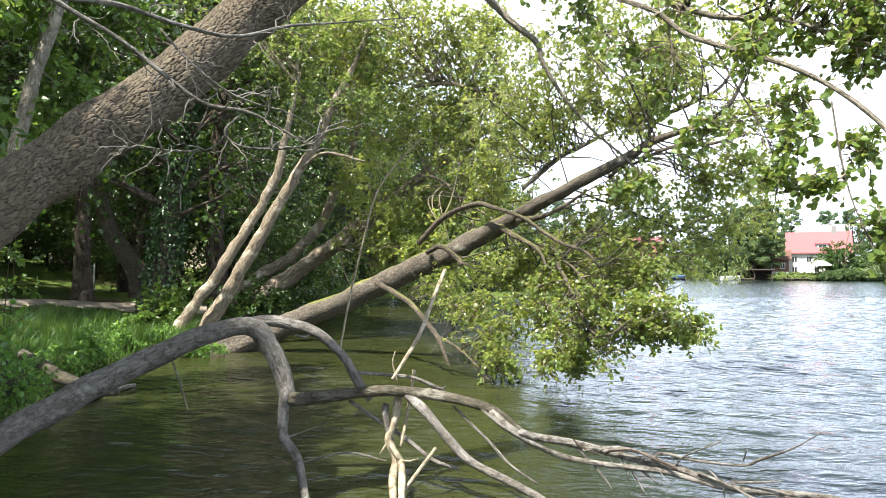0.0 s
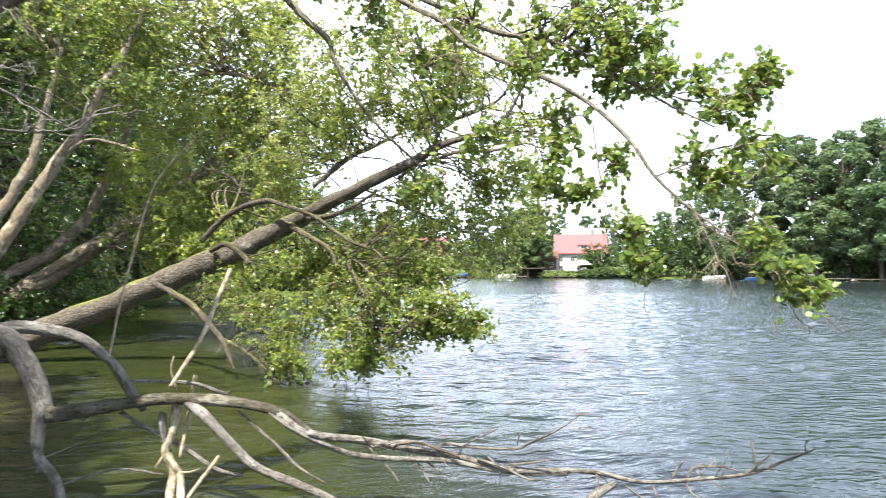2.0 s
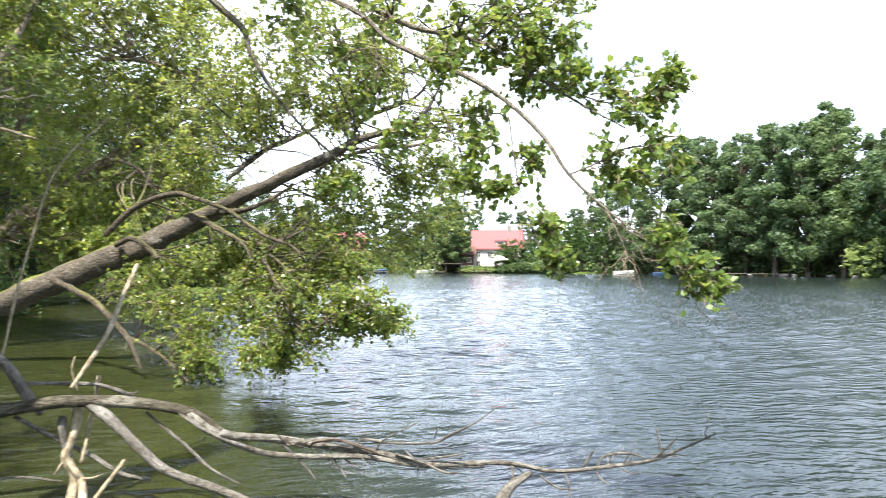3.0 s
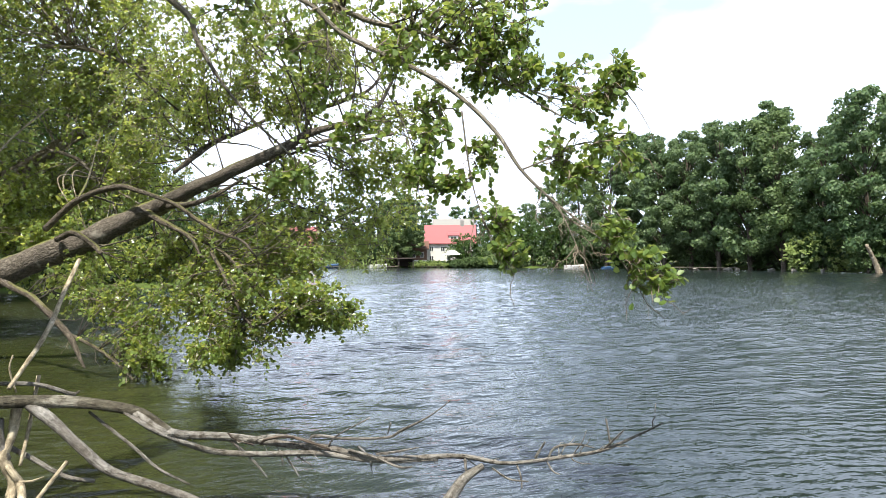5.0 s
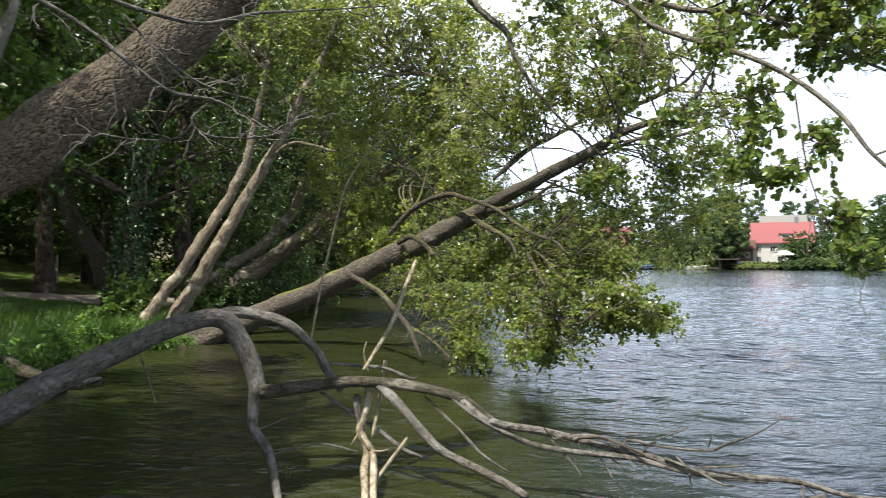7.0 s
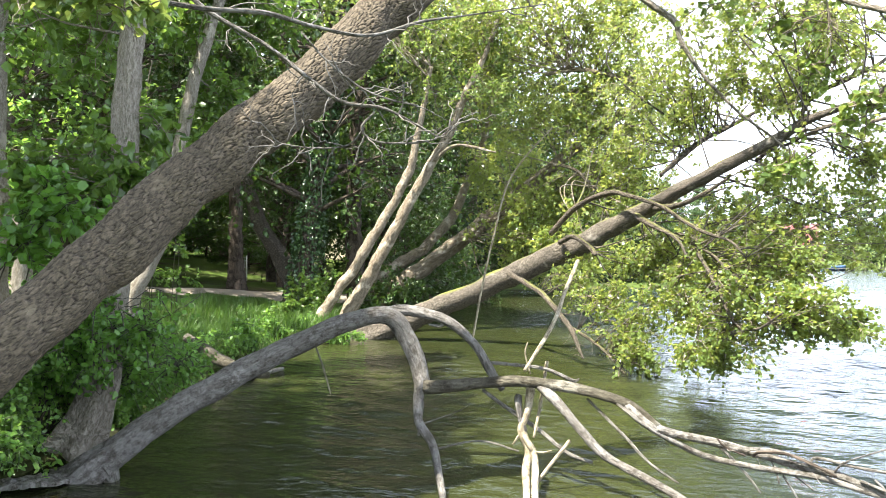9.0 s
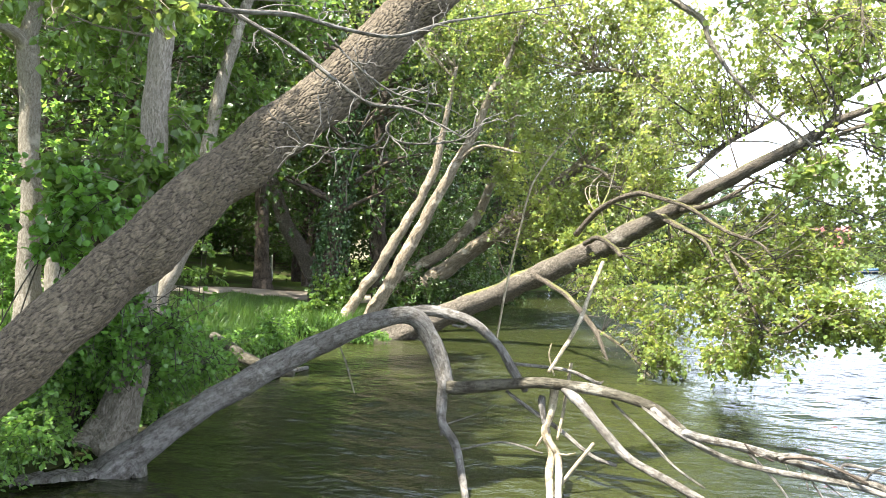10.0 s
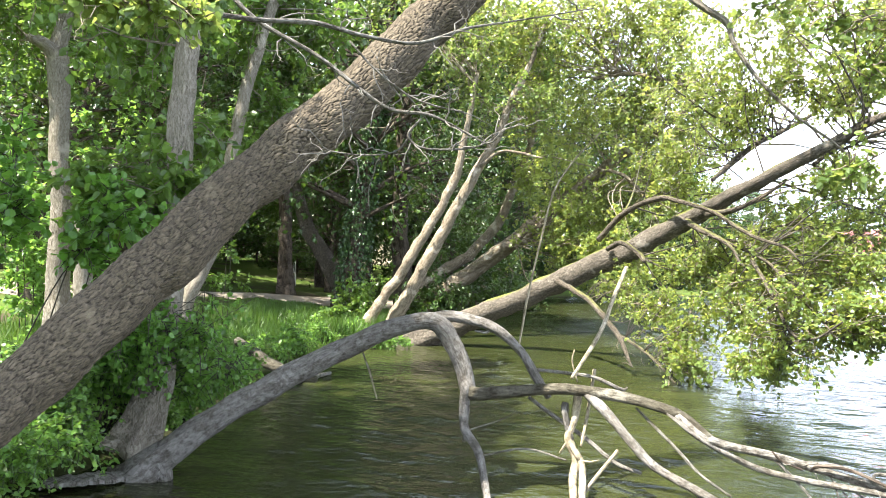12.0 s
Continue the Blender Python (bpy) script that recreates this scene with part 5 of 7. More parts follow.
POLLARD_STUB = [(-8.24, 8.45, 4.90, 0.111), (-8.27, 8.28, 5.07, 0.101), (-8.37, 8.04, 5.14, 0.082)]
grown_tree("pollard_tree", "pale grey tree trunk with a cut side branch", "tree", [POLLARD, POLLARD_STUB], BARK_GREY,
           # the clumps above z 8 are added out of view to shade the bank
           [(-8.34, 8.06, 6.22, 0.994), (-7.90, 9.03, 6.76, 1.076), (-9.13, 8.54, 5.44, 0.881), (-8.22, 9.55, 5.70, 0.895), (-7.2, 5.2, 8.6, 1.0), (-6.2, 6.1, 8.9, 0.9), (-7.9, 7.2, 9.0, 1.0), (-5.4, 7.0, 9.2, 0.8), (-6.6, 8.2, 9.6, 0.9)], LEAF_LIME, 0.115, 43, per=1.8, shape=SPRIG, sides=20, flare=0.4)
loose_wood("tree_stump", "broken pale tree stump in the bushes", [rooted([(-7.69, 8.42, 1.33, 0.133), (-7.69, 8.42, 2.16, 0.125), (-7.69, 8.41, 2.75, 0.108), (-7.72, 8.39, 3.04, 0.058)])], BARK_GREY, 560)
SLIM = [(-6.27, 8.80, 1.17, 0.106), (-6.06, 8.94, 1.75, 0.103), (-5.85, 9.08, 2.43, 0.101), (-5.75, 9.14, 3.28, 0.101), (-5.59, 9.24, 4.33, 0.095), (-5.38, 9.36, 5.22, 0.088), (-5.13, 9.50, 6.21, 0.074), (-4.95, 9.60, 7.39, 0.052)]
grown_tree("slim_tree", "slim leaning grey tree among the leaves", "tree", [SLIM], BARK_GREY,
           [(-5.78, 9.36, 5.78, 0.745), (-5.04, 9.78, 6.58, 0.896), (-5.57, 9.49, 6.79, 0.884), (-6.12, 9.62, 3.72, 0.405), (-5.62, 10.15, 4.54, 0.513), (-5.14, 10.40, 5.91, 0.615)], LEAF_LIME, 0.11, 47, per=1.7, shape=SPRIG)


def bush(name, label, clumps, mat, leaf, seed, per=2.0, shape=SPRIG, category="bush", side=0.22, low=4, n_shoot=7):
    """A bush: stems fanning out of the ground into leafy clumps."""
    rg = np.random.default_rng(seed)
    c = np.array(clumps)
    x, y = c[:, 0].mean(), c[:, 1].mean()
    while ground_z(x, y)[0] < 0.22:
        x, y = x - 0.15, y + 0.05
    at = np.array([x, y, float(ground_z(x, y)[0]) - 0.03])
    root = thing(name, at, label, category)
    paths = []
    S, T, Ls = [], [], []
    for cx, cy, cz, r in clumps:
        for _ in range(int(3 * per)):
            end = np.array([cx, cy, cz]) + unit(rg.normal(0, 1, 3)) * r * rg.uniform(0.3, 0.9)
            foot = np.array([x + (cx - x) * 0.6 + rg.normal(0, 0.12), y + (cy - y) * 0.6 + rg.normal(0, 0.12), 0])
            if ground_z(foot[0], foot[1])[0] < 0.12:
                foot[:2] = at[:2] + rg.normal(0, 0.15, 2)
            foot[2] = max(float(ground_z(foot[0], foot[1])[0]), -0.1) - 0.02
            mid = foot * 0.45 + end * 0.55 + np.array([0, 0, 0.15 * abs(end[2] - foot[2])])
            P = np.array([(*foot, 0.008), (*mid, 0.006), (*end, 0.003)])
            paths.append(P)
            C = spline(P[:, :3], 10)
            k = rg.integers(low, 10, n_shoot)
            S.append(C[k])
            T.append(unit(C[k] - C[k - 1]))
            Ls.append(np.full(n_shoot, r * 0.7))
    S, T, Ls = np.concatenate(S), np.concatenate(T), np.concatenate(Ls)
    Q = shoots(rg, S, unit(T * 0.4 + rg.normal(0, 0.7, T.shape)), Ls * rg.uniform(0.5, 1.2, len(Ls)), 0.25, 0.1, 5)
    tw, lv = foliage(rg, Q, 3, side, 5, leaf, shape, flat=0.6)
    V, F, U = joined([tube(p, 5, 0.15, 0.1, seed + k) for k, p in enumerate(paths)] + [twigs(Q, 0.005, 0.002), tw])
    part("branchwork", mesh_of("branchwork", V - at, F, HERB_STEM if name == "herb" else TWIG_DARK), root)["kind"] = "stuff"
    part("leafage", mesh_of("leafage", lv[0] - at, lv[1], mat, False), root)["kind"] = "stuff"
    return root


bush("hazel_bush", "leafy green bush hanging over the waterline", [(-3.79, 5.28, 1.37, 0.350), (-3.72, 4.96, 1.21, 0.260), (-3.85, 4.74, 1.34, 0.251), (-3.94, 6.03, 0.98, 0.337), (-4.02, 4.72, 1.27, 0.218), (-4.09, 6.64, 0.69, 0.214), (-3.73, 5.45, 1.16, 0.255), (-3.95, 5.04, 1.53, 0.266)], LEAF_HAZEL, 0.055, 61, 3.8, shape=ROUND)
bush("hazel_bush", "large-leaved bush growing behind the leaning trunk", [(-4.72, 4.61, 2.47, 0.328), (-4.32, 4.72, 2.24, 0.304), (-5.10, 4.79, 2.75, 0.418), (-3.93, 4.79, 2.19, 0.279), (-5.06, 4.24, 2.53, 0.334)], LEAF_HAZEL, 0.085, 62, 0.4, shape=ROUND, low=7, n_shoot=26)
bush("sapling", "bright young saplings in the sun behind the bank", [(-9.6, 9.0, 2.6, 0.55), (-9.2, 9.6, 3.5, 0.6), (-10.2, 9.4, 4.3, 0.6), (-8.7, 10.2, 4.4, 0.5), (-10.4, 10.4, 3.4, 0.6)], LEAF_BUSH, 0.10, 71, 0.7, low=2, n_shoot=24)
bush("sapling", "bright young saplings beside the footpath", [(-9.4, 12.6, 3.3, 0.6), (-8.5, 12.2, 4.2, 0.6), (-10.3, 13.0, 4.6, 0.7), (-7.6, 12.8, 4.9, 0.6), (-9.0, 13.4, 5.5, 0.7)], LEAF_LIME, 0.10, 72, 0.7, low=2, n_shoot=24)
bush("herb", "bright green leafy herbs at the water's edge", [(-4.42, 4.35, 0.72, 0.328), (-4.35, 4.55, 0.82, 0.294), (-4.17, 4.59, 1.05, 0.271), (-4.08, 3.84, 0.53, 0.253), (-4.06, 4.15, 0.49, 0.248), (-4.20, 4.56, 0.60, 0.225), (-4.04, 3.58, 0.67, 0.294)], LEAF_BUSH, 0.043, 63, 6.6, category="plant", side=0.15)
bush("herb", "low nettles and herbs on the bank", [(-4.54, 5.33, 0.84, 0.285), (-4.57, 7.75, 0.62, 0.284), (-5.11, 4.79, 0.89, 0.268), (-5.71, 5.61, 0.92, 0.254), (-5.05, 5.41, 1.12, 0.241), (-5.05, 7.08, 0.21, 0.147), (-5.05, 7.33, 0.26, 0.137), (-4.92, 6.69, 0.19, 0.108), (-5.02, 7.59, 0.29, 0.120)], LEAF_BUSH, 0.046, 64, 4.5, category="plant", side=0.15)
bush("herb", "leafy herbs among the grass at the waterline", [(-6.39, 13.57, 0.28, 0.364), (-6.23, 14.74, 0.27, 0.325), (-5.62, 10.03, 0.56, 0.274), (-5.91, 11.58, 0.59, 0.261), (-6.24, 15.81, 0.41, 0.278)], LEAF_BUSH, 0.07, 68, 2.4, category="plant", side=0.18)
bush("herb", "small leafy herbs at the foot of the leaning alder", [(-5.48, 14.39, 0.15, 0.164), (-5.00, 14.35, 0.09, 0.137), (-5.87, 14.88, 0.21, 0.183), (-4.69, 14.46, 0.19, 0.112)], LEAF_BUSH, 0.05, 69, 2.0, category="plant", side=0.14)
bush("shrub", "bright yellow-green shrub behind the grass", [(-7.26, 17.56, 0.94, 0.542), (-7.02, 18.19, 1.23, 0.638), (-7.28, 16.46, 0.55, 0.365), (-6.79, 17.21, 0.51, 0.378)], LEAF_LIME, 0.11, 65, 2.4)
LEANER = [(-8.59, 20.26, 0.97, 0.357), (-8.75, 20.18, 1.39, 0.286), (-9.08, 20.04, 1.98, 0.249), (-9.43, 19.88, 2.60, 0.231), (-9.75, 19.72, 3.39, 0.212), (-10.03, 19.58, 4.71, 0.177), (-10.31, 19.44, 6.47, 0.141), (-10.62, 19.26, 8.39, 0.106), (-10.87, 19.13, 10.67, 0.070)]
grown_tree("leaning_tree", "brown woodland tree leaning over the path", "tree", [LEANER], BARK_ALDER, [(-10.39, 19.39, 7.88, 1.235), (-10.86, 19.13, 9.61, 1.492), (-9.83, 20.24, 6.07, 1.000), (-11.42, 18.80, 8.13, 1.043), (-9.96, 19.61, 11.14, 1.602)], LEAF_WOOD_SHADED, 0.12, 53, per=2.0, shape=SPRIG, flare=0.3)
DARK_STEM = [(-7.16, 21.86, 0.59, 0.340), (-7.20, 21.84, 1.53, 0.293), (-7.24, 21.83, 2.67, 0.274), (-7.23, 21.83, 4.18, 0.256), (-7.12, 21.87, 6.84, 0.228), (-6.96, 21.92, 9.72, 0.171), (-6.88, 21.95, 12.22, 0.115)]
grown_tree("dark_tree", "straight dark tree trunk at the edge of the wood", "tree", [DARK_STEM], BARK_DARK, [(-7.14, 21.86, 9.52, 1.712), (-8.57, 21.88, 10.02, 1.546), (-5.98, 22.73, 8.54, 1.363), (-8.00, 22.63, 7.64, 1.186), (-6.97, 21.92, 11.83, 1.908), (-9.09, 22.21, 7.80, 1.179)], LEAF_WOOD_SHADED, 0.12, 54, per=2.0, shape=SPRIG, flare=0.3)
DARK_STEM_2 = [(-12.58, 23.89, 0.93, 0.323), (-12.56, 23.90, 1.69, 0.270), (-12.59, 23.88, 2.77, 0.248), (-12.60, 23.88, 4.06, 0.238), (-12.59, 23.89, 6.45, 0.195), (-12.58, 23.89, 9.72, 0.130)]
grown_tree("dark_tree", "slim reddish-brown tree trunk beside the path", "tree", [DARK_STEM_2], BARK_DARK, [(-12.56, 23.90, 7.54, 1.625), (-13.48, 23.39, 9.20, 1.610), (-11.62, 24.37, 9.13, 1.423), (-12.77, 23.79, 11.01, 1.843)], LEAF_WOOD_SHADED, 0.13, 55, per=1.8, shape=SPRIG, flare=0.3)
bush("shrub", "low shrub beneath the leaning trunks", [(-5.49, 19.23, 1.22, 0.741), (-4.53, 19.48, 1.06, 0.576), (-5.81, 18.09, 0.94, 0.546), (-3.41, 20.72, 1.28, 0.516), (-4.28, 21.58, 1.71, 0.723)], LEAF_WOOD_SHADED, 0.11, 66, 2.2)


def wood_tree(name, label, h, r, crown_from, crown_r, n_bough, leaf, mat, bark_mat, seed, n_leaf=6, shape=SPRIG, lean=0.06, ivy=False, twiggy=True, group="woodland trees"):
    """A grown woodland tree at the origin: trunk, limbs, boughs and a loose crown."""
    rg = np.random.default_rng(seed)
    lx, ly = rg.normal(0, lean, 2)
    trunk = [(0, 0, -0.3, r * 1.25), (lx * 0.4, ly * 0.4, h * 0.12, r), (lx * h * 0.5, ly * h * 0.5, h * 0.45, r * 0.75), (lx * h, ly * h, h * 0.78, r * 0.42), (lx * h * 1.1, ly * h * 1.1, h * 0.97, r * 0.08)]
    root = thing(name, (0, 0, 0), label, "tree", group)
    V, F, U = tube(trunk, 12, 0.25, 0.09, seed, 0.25)
    part("trunk", mesh_of("trunk", V, F, bark_mat, True, U), root)
    C = spline(np.array(trunk), 40)
    paths, S, T, Ls = [], [], [], []
    for k in range(n_bough):
        f = rg.uniform(0, 1)
        zz = crown_from + (1 - crown_from) * f
        i = int(np.clip((zz * 0.86) * 40, 2, 38))
        a = k * 2.399 + rg.normal(0, 0.3)
        reach = crown_r * math.sqrt(max(0.05, 1 - (2 * f - 0.85) ** 2 * 0.75)) * rg.uniform(0.65, 1.08)
        end = C[i, :3] + np.array([math.cos(a) * reach, math.sin(a) * reach, h * 0.10 * rg.uniform(0.0, 1.3)])
        mid = C[i, :3] * 0.5 + end * 0.5 + np.array([0, 0, rg.uniform(0.0, 0.10) * reach])
        P = np.array([(*C[i, :3], C[i, 3] * 0.45), (*mid, C[i, 3] * 0.25), (*end, 0.01)])
        paths.append(P)
        c = spline(P[:, :3], 12)
        j = rg.integers(4, 12, 9)
        S.append(c[j])
        T.append(unit(c[j] - c[j - 1]))
        Ls.append(np.full(9, crown_r * 0.36))
    V, F, U = joined([tube(p, 5, 0.5, 0.1, seed + 3 * k) for k, p in enumerate(paths)])
    part("branchwork", mesh_of("branchwork", V, F, bark_mat, True, U), root)["kind"] = "stuff"
    S, T, Ls = np.concatenate(S), np.concatenate(T), np.concatenate(Ls)
    Q = shoots(rg, S, unit(T * 0.5 + rg.normal(0, 0.65, T.shape)), Ls * rg.uniform(0.6, 1.2, len(Ls)), 0.25, 0.1, 6)
    tw, lv = foliage(rg, Q, 4, crown_r * 0.20, n_leaf, leaf, shape, flat=0.6, r0=0.012)
    if twiggy:
        V, F = twigs(Q[::2, ::2], 0.02, 0.006)
        part("twig_spray", mesh_of("twig_spray", V, F, TWIG), root)["kind"] = "stuff"
    part("crown", mesh_of("crown", lv[0], lv[1], mat, False), root)["kind"] = "stuff"
    if ivy:
        n = 5200
        s = rg.uniform(0, 0.55, n) ** 0.8
        i = np.clip((s * 40).astype(int), 0, 38)
        a = rg.uniform(0, 6.283, n)
        out = np.stack([np.cos(a), np.sin(a), np.zeros(n)], 1)
        P = C[i, :3] + (C[i + 1, :3] - C[i, :3]) * (s * 40 - i)[:, None] + out * (C[i, 3] * rg.uniform(1.0, 2.1, n))[:, None]
        D = unit(out * 0.5 + np.array([0, 0, -1.0]) + rg.normal(0, 0.4, (n, 3)))
        N = out
        V, F = leaves(rg, P, D, 0.13, SPRIG, 0.1)
        part("ivy", mesh_of("ivy", V, F, IVY, False), root, "dark green ivy climbing the trunk")["kind"] = "stuff"
    return root


def stand(src, x, y, turn, size=1.0):
    z = float(ground_z(x, y)[0])
    return copy_thing(src, pose(x, y, z, 0, 0, turn) @ Matrix.Diagonal((size, size, size, 1)))


def put_first(ob, x, y, turn=0.0, size=1.0):
    ob.matrix_basis = pose(x, y, float(ground_z(x, y)[0]), 0, 0, turn) @ Matrix.Diagonal((size, size, size, 1))


W = "woodland tree with a dark trunk and a dense green crown"
wood_a = wood_tree("broadleaf_tree", W, 17, 0.26, 0.24, 5.2, 62, 0.21, LEAF_WOOD_SHADED, BARK_DARK, 101, 5, KITE)
wood_b = wood_tree("broadleaf_tree", W, 15, 0.22, 0.18, 4.6, 58, 0.20, LEAF_WOOD_SHADED, BARK_DARK, 102, 5, KITE, lean=0.10)
wood_c = wood_tree("broadleaf_tree", "ivy-covered woodland tree with a dark trunk", 16, 0.30, 0.28, 4.6, 56, 0.21, LEAF_WOOD_SHADED, BARK_DARK, 103, 5, KITE, ivy=True)
under = wood_tree("young_tree", "young leafy tree in the shade of the wood", 5.5, 0.06, 0.08, 2.2, 32, 0.15, LEAF_WOOD_SHADED, BARK_DARK, 104, 5, KITE)


def polar(az, d):
    return d * math.sin(radians(az)), d * math.cos(radians(az))


put_first(wood_a, *polar(-36.5, 42), 20)
put_first(wood_b, *polar(-15, 33), 140, 0.8)
put_first(wood_c, *polar(-22.3, 20.5), 60, 0.8)
put_first(under, *polar(-37, 36), 0)
rg = np.random.default_rng(9)
for az, d, kind, size in [(-46, 21, "b", 0.95), (-38, 32, "a", 1.0), (-34, 50, "b", 1.1), (-16.5, 36, "a", 1.0), (-22.2, 31, "a", 1.0), (-12.5, 40, "a", 1.1), (-25, 33, "b", 1.0), (-23.5, 38, "a", 0.9), (-24.3, 29, "b", 0.75), (-17, 33, "a", 0.8), (-14, 29, "b", 0.7),
                          (-10, 36, "c", 0.8), (-52, 34, "a", 1.0), (-48, 28, "b", 1.0), (-43, 40, "a", 1.1), (-28.5, 56, "a", 1.2), (-21, 42, "b", 1.2), (-15, 40, "a", 1.2),
                          (-36, 48, "a", 1.2), (-60, 38, "b", 1.0), (-68, 42, "a", 1.0), (-9, 52, "a", 1.1), (-10.5, 42.5, "b", 1.3), (-13.5, 37, "b", 1.15), (-7, 58, "a", 1.4), (-3, 62, "b", 1.5), (-11, 66, "b", 1.6), (-14, 52, "a", 1.4), (-5, 68, "a", 1.6), (-5, 56, "b", 1.2), (-1, 57, "a", 1.2), (3, 60, "b", 1.1), (7, 66, "a", 0.6), (-47, 62, "a", 1.2), (-40, 66, "b", 1.3), (-32, 64, "a", 1.2), (-25, 66, "b", 1.3), (-18, 62, "a", 1.2), (-13, 60, "b", 1.0), (-50, 82, "a", 1.3), (-44, 84, "b", 1.4), (-38, 82, "a", 1.4), (-33, 86, "b", 1.4), (-28, 82, "a", 1.4), (-22.5, 85, "b", 1.4), (-16.5, 80, "a", 1.3), (-11, 76, "b", 1.2)]:
    stand({"a": wood_a, "b": wood_b, "c": wood_c}[kind], *polar(az, d), float(rg.uniform(0, 360)), size)
for az, d, size in [(-44, 35, 0.9), (-17.3, 34, 1.0), (-14, 24, 0.8), (-12, 28, 0.9), (-9.5, 30, 0.7), (-30, 50, 1.2), (-15.5, 48, 1.2), (-26.5, 53, 1.2), (-36, 56, 1.2), (-42, 52, 1.2), (-12, 50, 1.2), (-7, 48, 0.9), (-10, 44, 0.8), (-7.5, 45, 0.9), (-5, 46.5, 0.9), (-2.5, 47.5, 0.9), (0, 49, 0.9), (2.5, 50.5, 0.9), (5, 52, 0.9), (7, 55, 0.9), (9, 60, 1.0), (10.5, 68, 1.0), (11.5, 78, 1.1), (12.5, 92, 1.2), (13.5, 108, 1.3), (14.5, 126, 1.4)]:
    stand(under, *polar(az, d), float(rg.uniform(0, 360)), size)
for k in range(14):
    if k not in (11, 12):
        stand(under, *polar(-52 + 2.8 * k, 44 + 5 * (k % 3)), 47.0 * k, 1.1 + 0.15 * (k % 4))


# the wood goes on behind and beside the viewer: added trees, mostly unseen
for az, d, kind, size in [(-76, 27, "a", 1.0), (-84, 34, "b", 1.1), (-92, 25, "b", 1.0), (-104, 22, "a", 0.95), (-117, 21, "c", 1.0), (-131, 19, "b", 1.0), (-146, 18, "a", 1.0), (-160, 19, "b", 0.95),
                          # the tree at -37, 22 is added to shade the footpath
                          (-174, 21, "a", 1.0), (-100, 36, "a", 1.1), (-122, 33, "b", 1.1), (-150, 31, "a", 1.1), (-70, 34, "a", 1.0), (-43, 28, "a", 0.9), (-36, 30, "b", 0.9), (-37, 22, "a", 0.9), (-44.5, 27, "b", 0.95), (-40, 29, "a", 0.85)]:
    stand({"a": wood_a, "b": wood_b, "c": wood_c}[kind], *polar(az, d), float(rg.uniform(0, 360)), size)
for az, d, size in [(-40, 34, 0.8), (-37, 38, 0.8), (-15, 37, 0.8), (-8, 49, 1.8), (-5, 50, 1.9), (-2, 51, 1.8), (1, 52, 1.9), (4, 54, 1.7)]:
    stand(under, *polar(az, d), float(rg.uniform(0, 360)), size)


WALK = [(-34, 4), (-22, 11.2), (-17.2, 15.6), (-15, 18.8), (-13.2, 20.8), (-11, 21.9), (-9.0, 24), (-8.6, 29), (-9.5, 41), (-12, 60)]


def build_grass():
    """Tall bank grass and sedge, thicker along the water."""
    rg = np.random.default_rng(15)
    n = 110000
    az = np.radians(rg.uniform(-62, -12, n))
    d = rg.uniform(5, 30, n) ** 1.0
    x, y = d * np.sin(az), d * np.cos(az)
    sd = shore_distance(x, y)
    line = spline(WALK, 160)
    off = np.min(np.hypot(x[:, None] - line[None, :, 0], y[:, None] - line[None, :, 1]), 1)
    keep = (sd > 0.05) & (sd < 5) & (off > 1.25) & (y < 0.55 * -x + 15.5) & (rg.uniform(0, 1, n) < np.clip(1.3 - sd / 8, 0.1, 1)) & (d > 6.5)
    x, y, d, sd = x[keep], y[keep], d[keep], sd[keep]
    P = np.stack([x, y, ground_z(x, y) - 0.02], 1)
    m = len(P)
    tall = 0.13 + 0.25 * smooth(8, 12, d) * rg.uniform(0.3, 1.1, m)
    tall *= 0.22 + 0.78 * smooth(1.0, 5.0, off[keep])
    a = rg.uniform(0, 6.283, m)
    lean = np.stack([np.cos(a), np.sin(a), np.zeros(m)], 1) * (rg.uniform(0.05, 0.55, m) * tall)[:, None]
    side = np.stack([-np.sin(a + 0.6), np.cos(a + 0.6), np.zeros(m)], 1) * rg.uniform(0.004, 0.011, m)[:, None]
    up = np.array([0, 0, 1.0])
    V = np.stack([P - side, P + side, P + lean * 0.35 + up * (tall * 0.6)[:, None] + side * 0.8, P + lean * 0.35 + up * (tall * 0.6)[:, None] - side * 0.8,
                  P + lean + up * tall[:, None]], 1)
    F = np.array([(0, 1, 2), (0, 2, 3), (3, 2, 4)])[None] + (np.arange(m) * 5)[:, None, None]
    tagged(new("bank_grass", mesh_of("bank_grass", V.reshape(-1, 3), F.reshape(-1, 3), GRASS, False)), "tall green grass along the bank", "grass", kind="stuff")


build_grass()


def build_path():
    """The sandy walk along the bank and the verge on both sides of it."""
    sand = plain("sandy_path", (0.17, 0.145, 0.115), 0.95, 0.3, 3.0, 0.01)
    line = spline(WALK, 60)
    T = np.gradient(line, axis=0)
    N = unit(np.stack([-T[:, 1], T[:, 0]], 1))
    rg = np.random.default_rng(8)
    V = []
    for k in range(7):
        o = (k - 3) / 3 * 1.15
        p = line + N * (o + (rg.normal(0, 0.08, (60, 1)) if k in (0, 6) else 0))
        V.append(np.stack([p[:, 0], p[:, 1], ground_z(p[:, 0], p[:, 1]) + (0.08 if 0 < k < 6 else -0.04)], 1))
    V = np.stack(V, 1).reshape(-1, 3)
    i, j = np.meshgrid(np.arange(59), np.arange(6), indexing="ij")
    a = i * 7 + j
    F = np.concatenate([np.stack([a, a + 7, a + 8], 2).reshape(-1, 3), np.stack([a, a + 8, a + 1], 2).reshape(-1, 3)])
    tagged(new("path", mesh_of("path", V, F, sand)), "sandy footpath along the wooded bank", "path", kind="structure")


build_path()


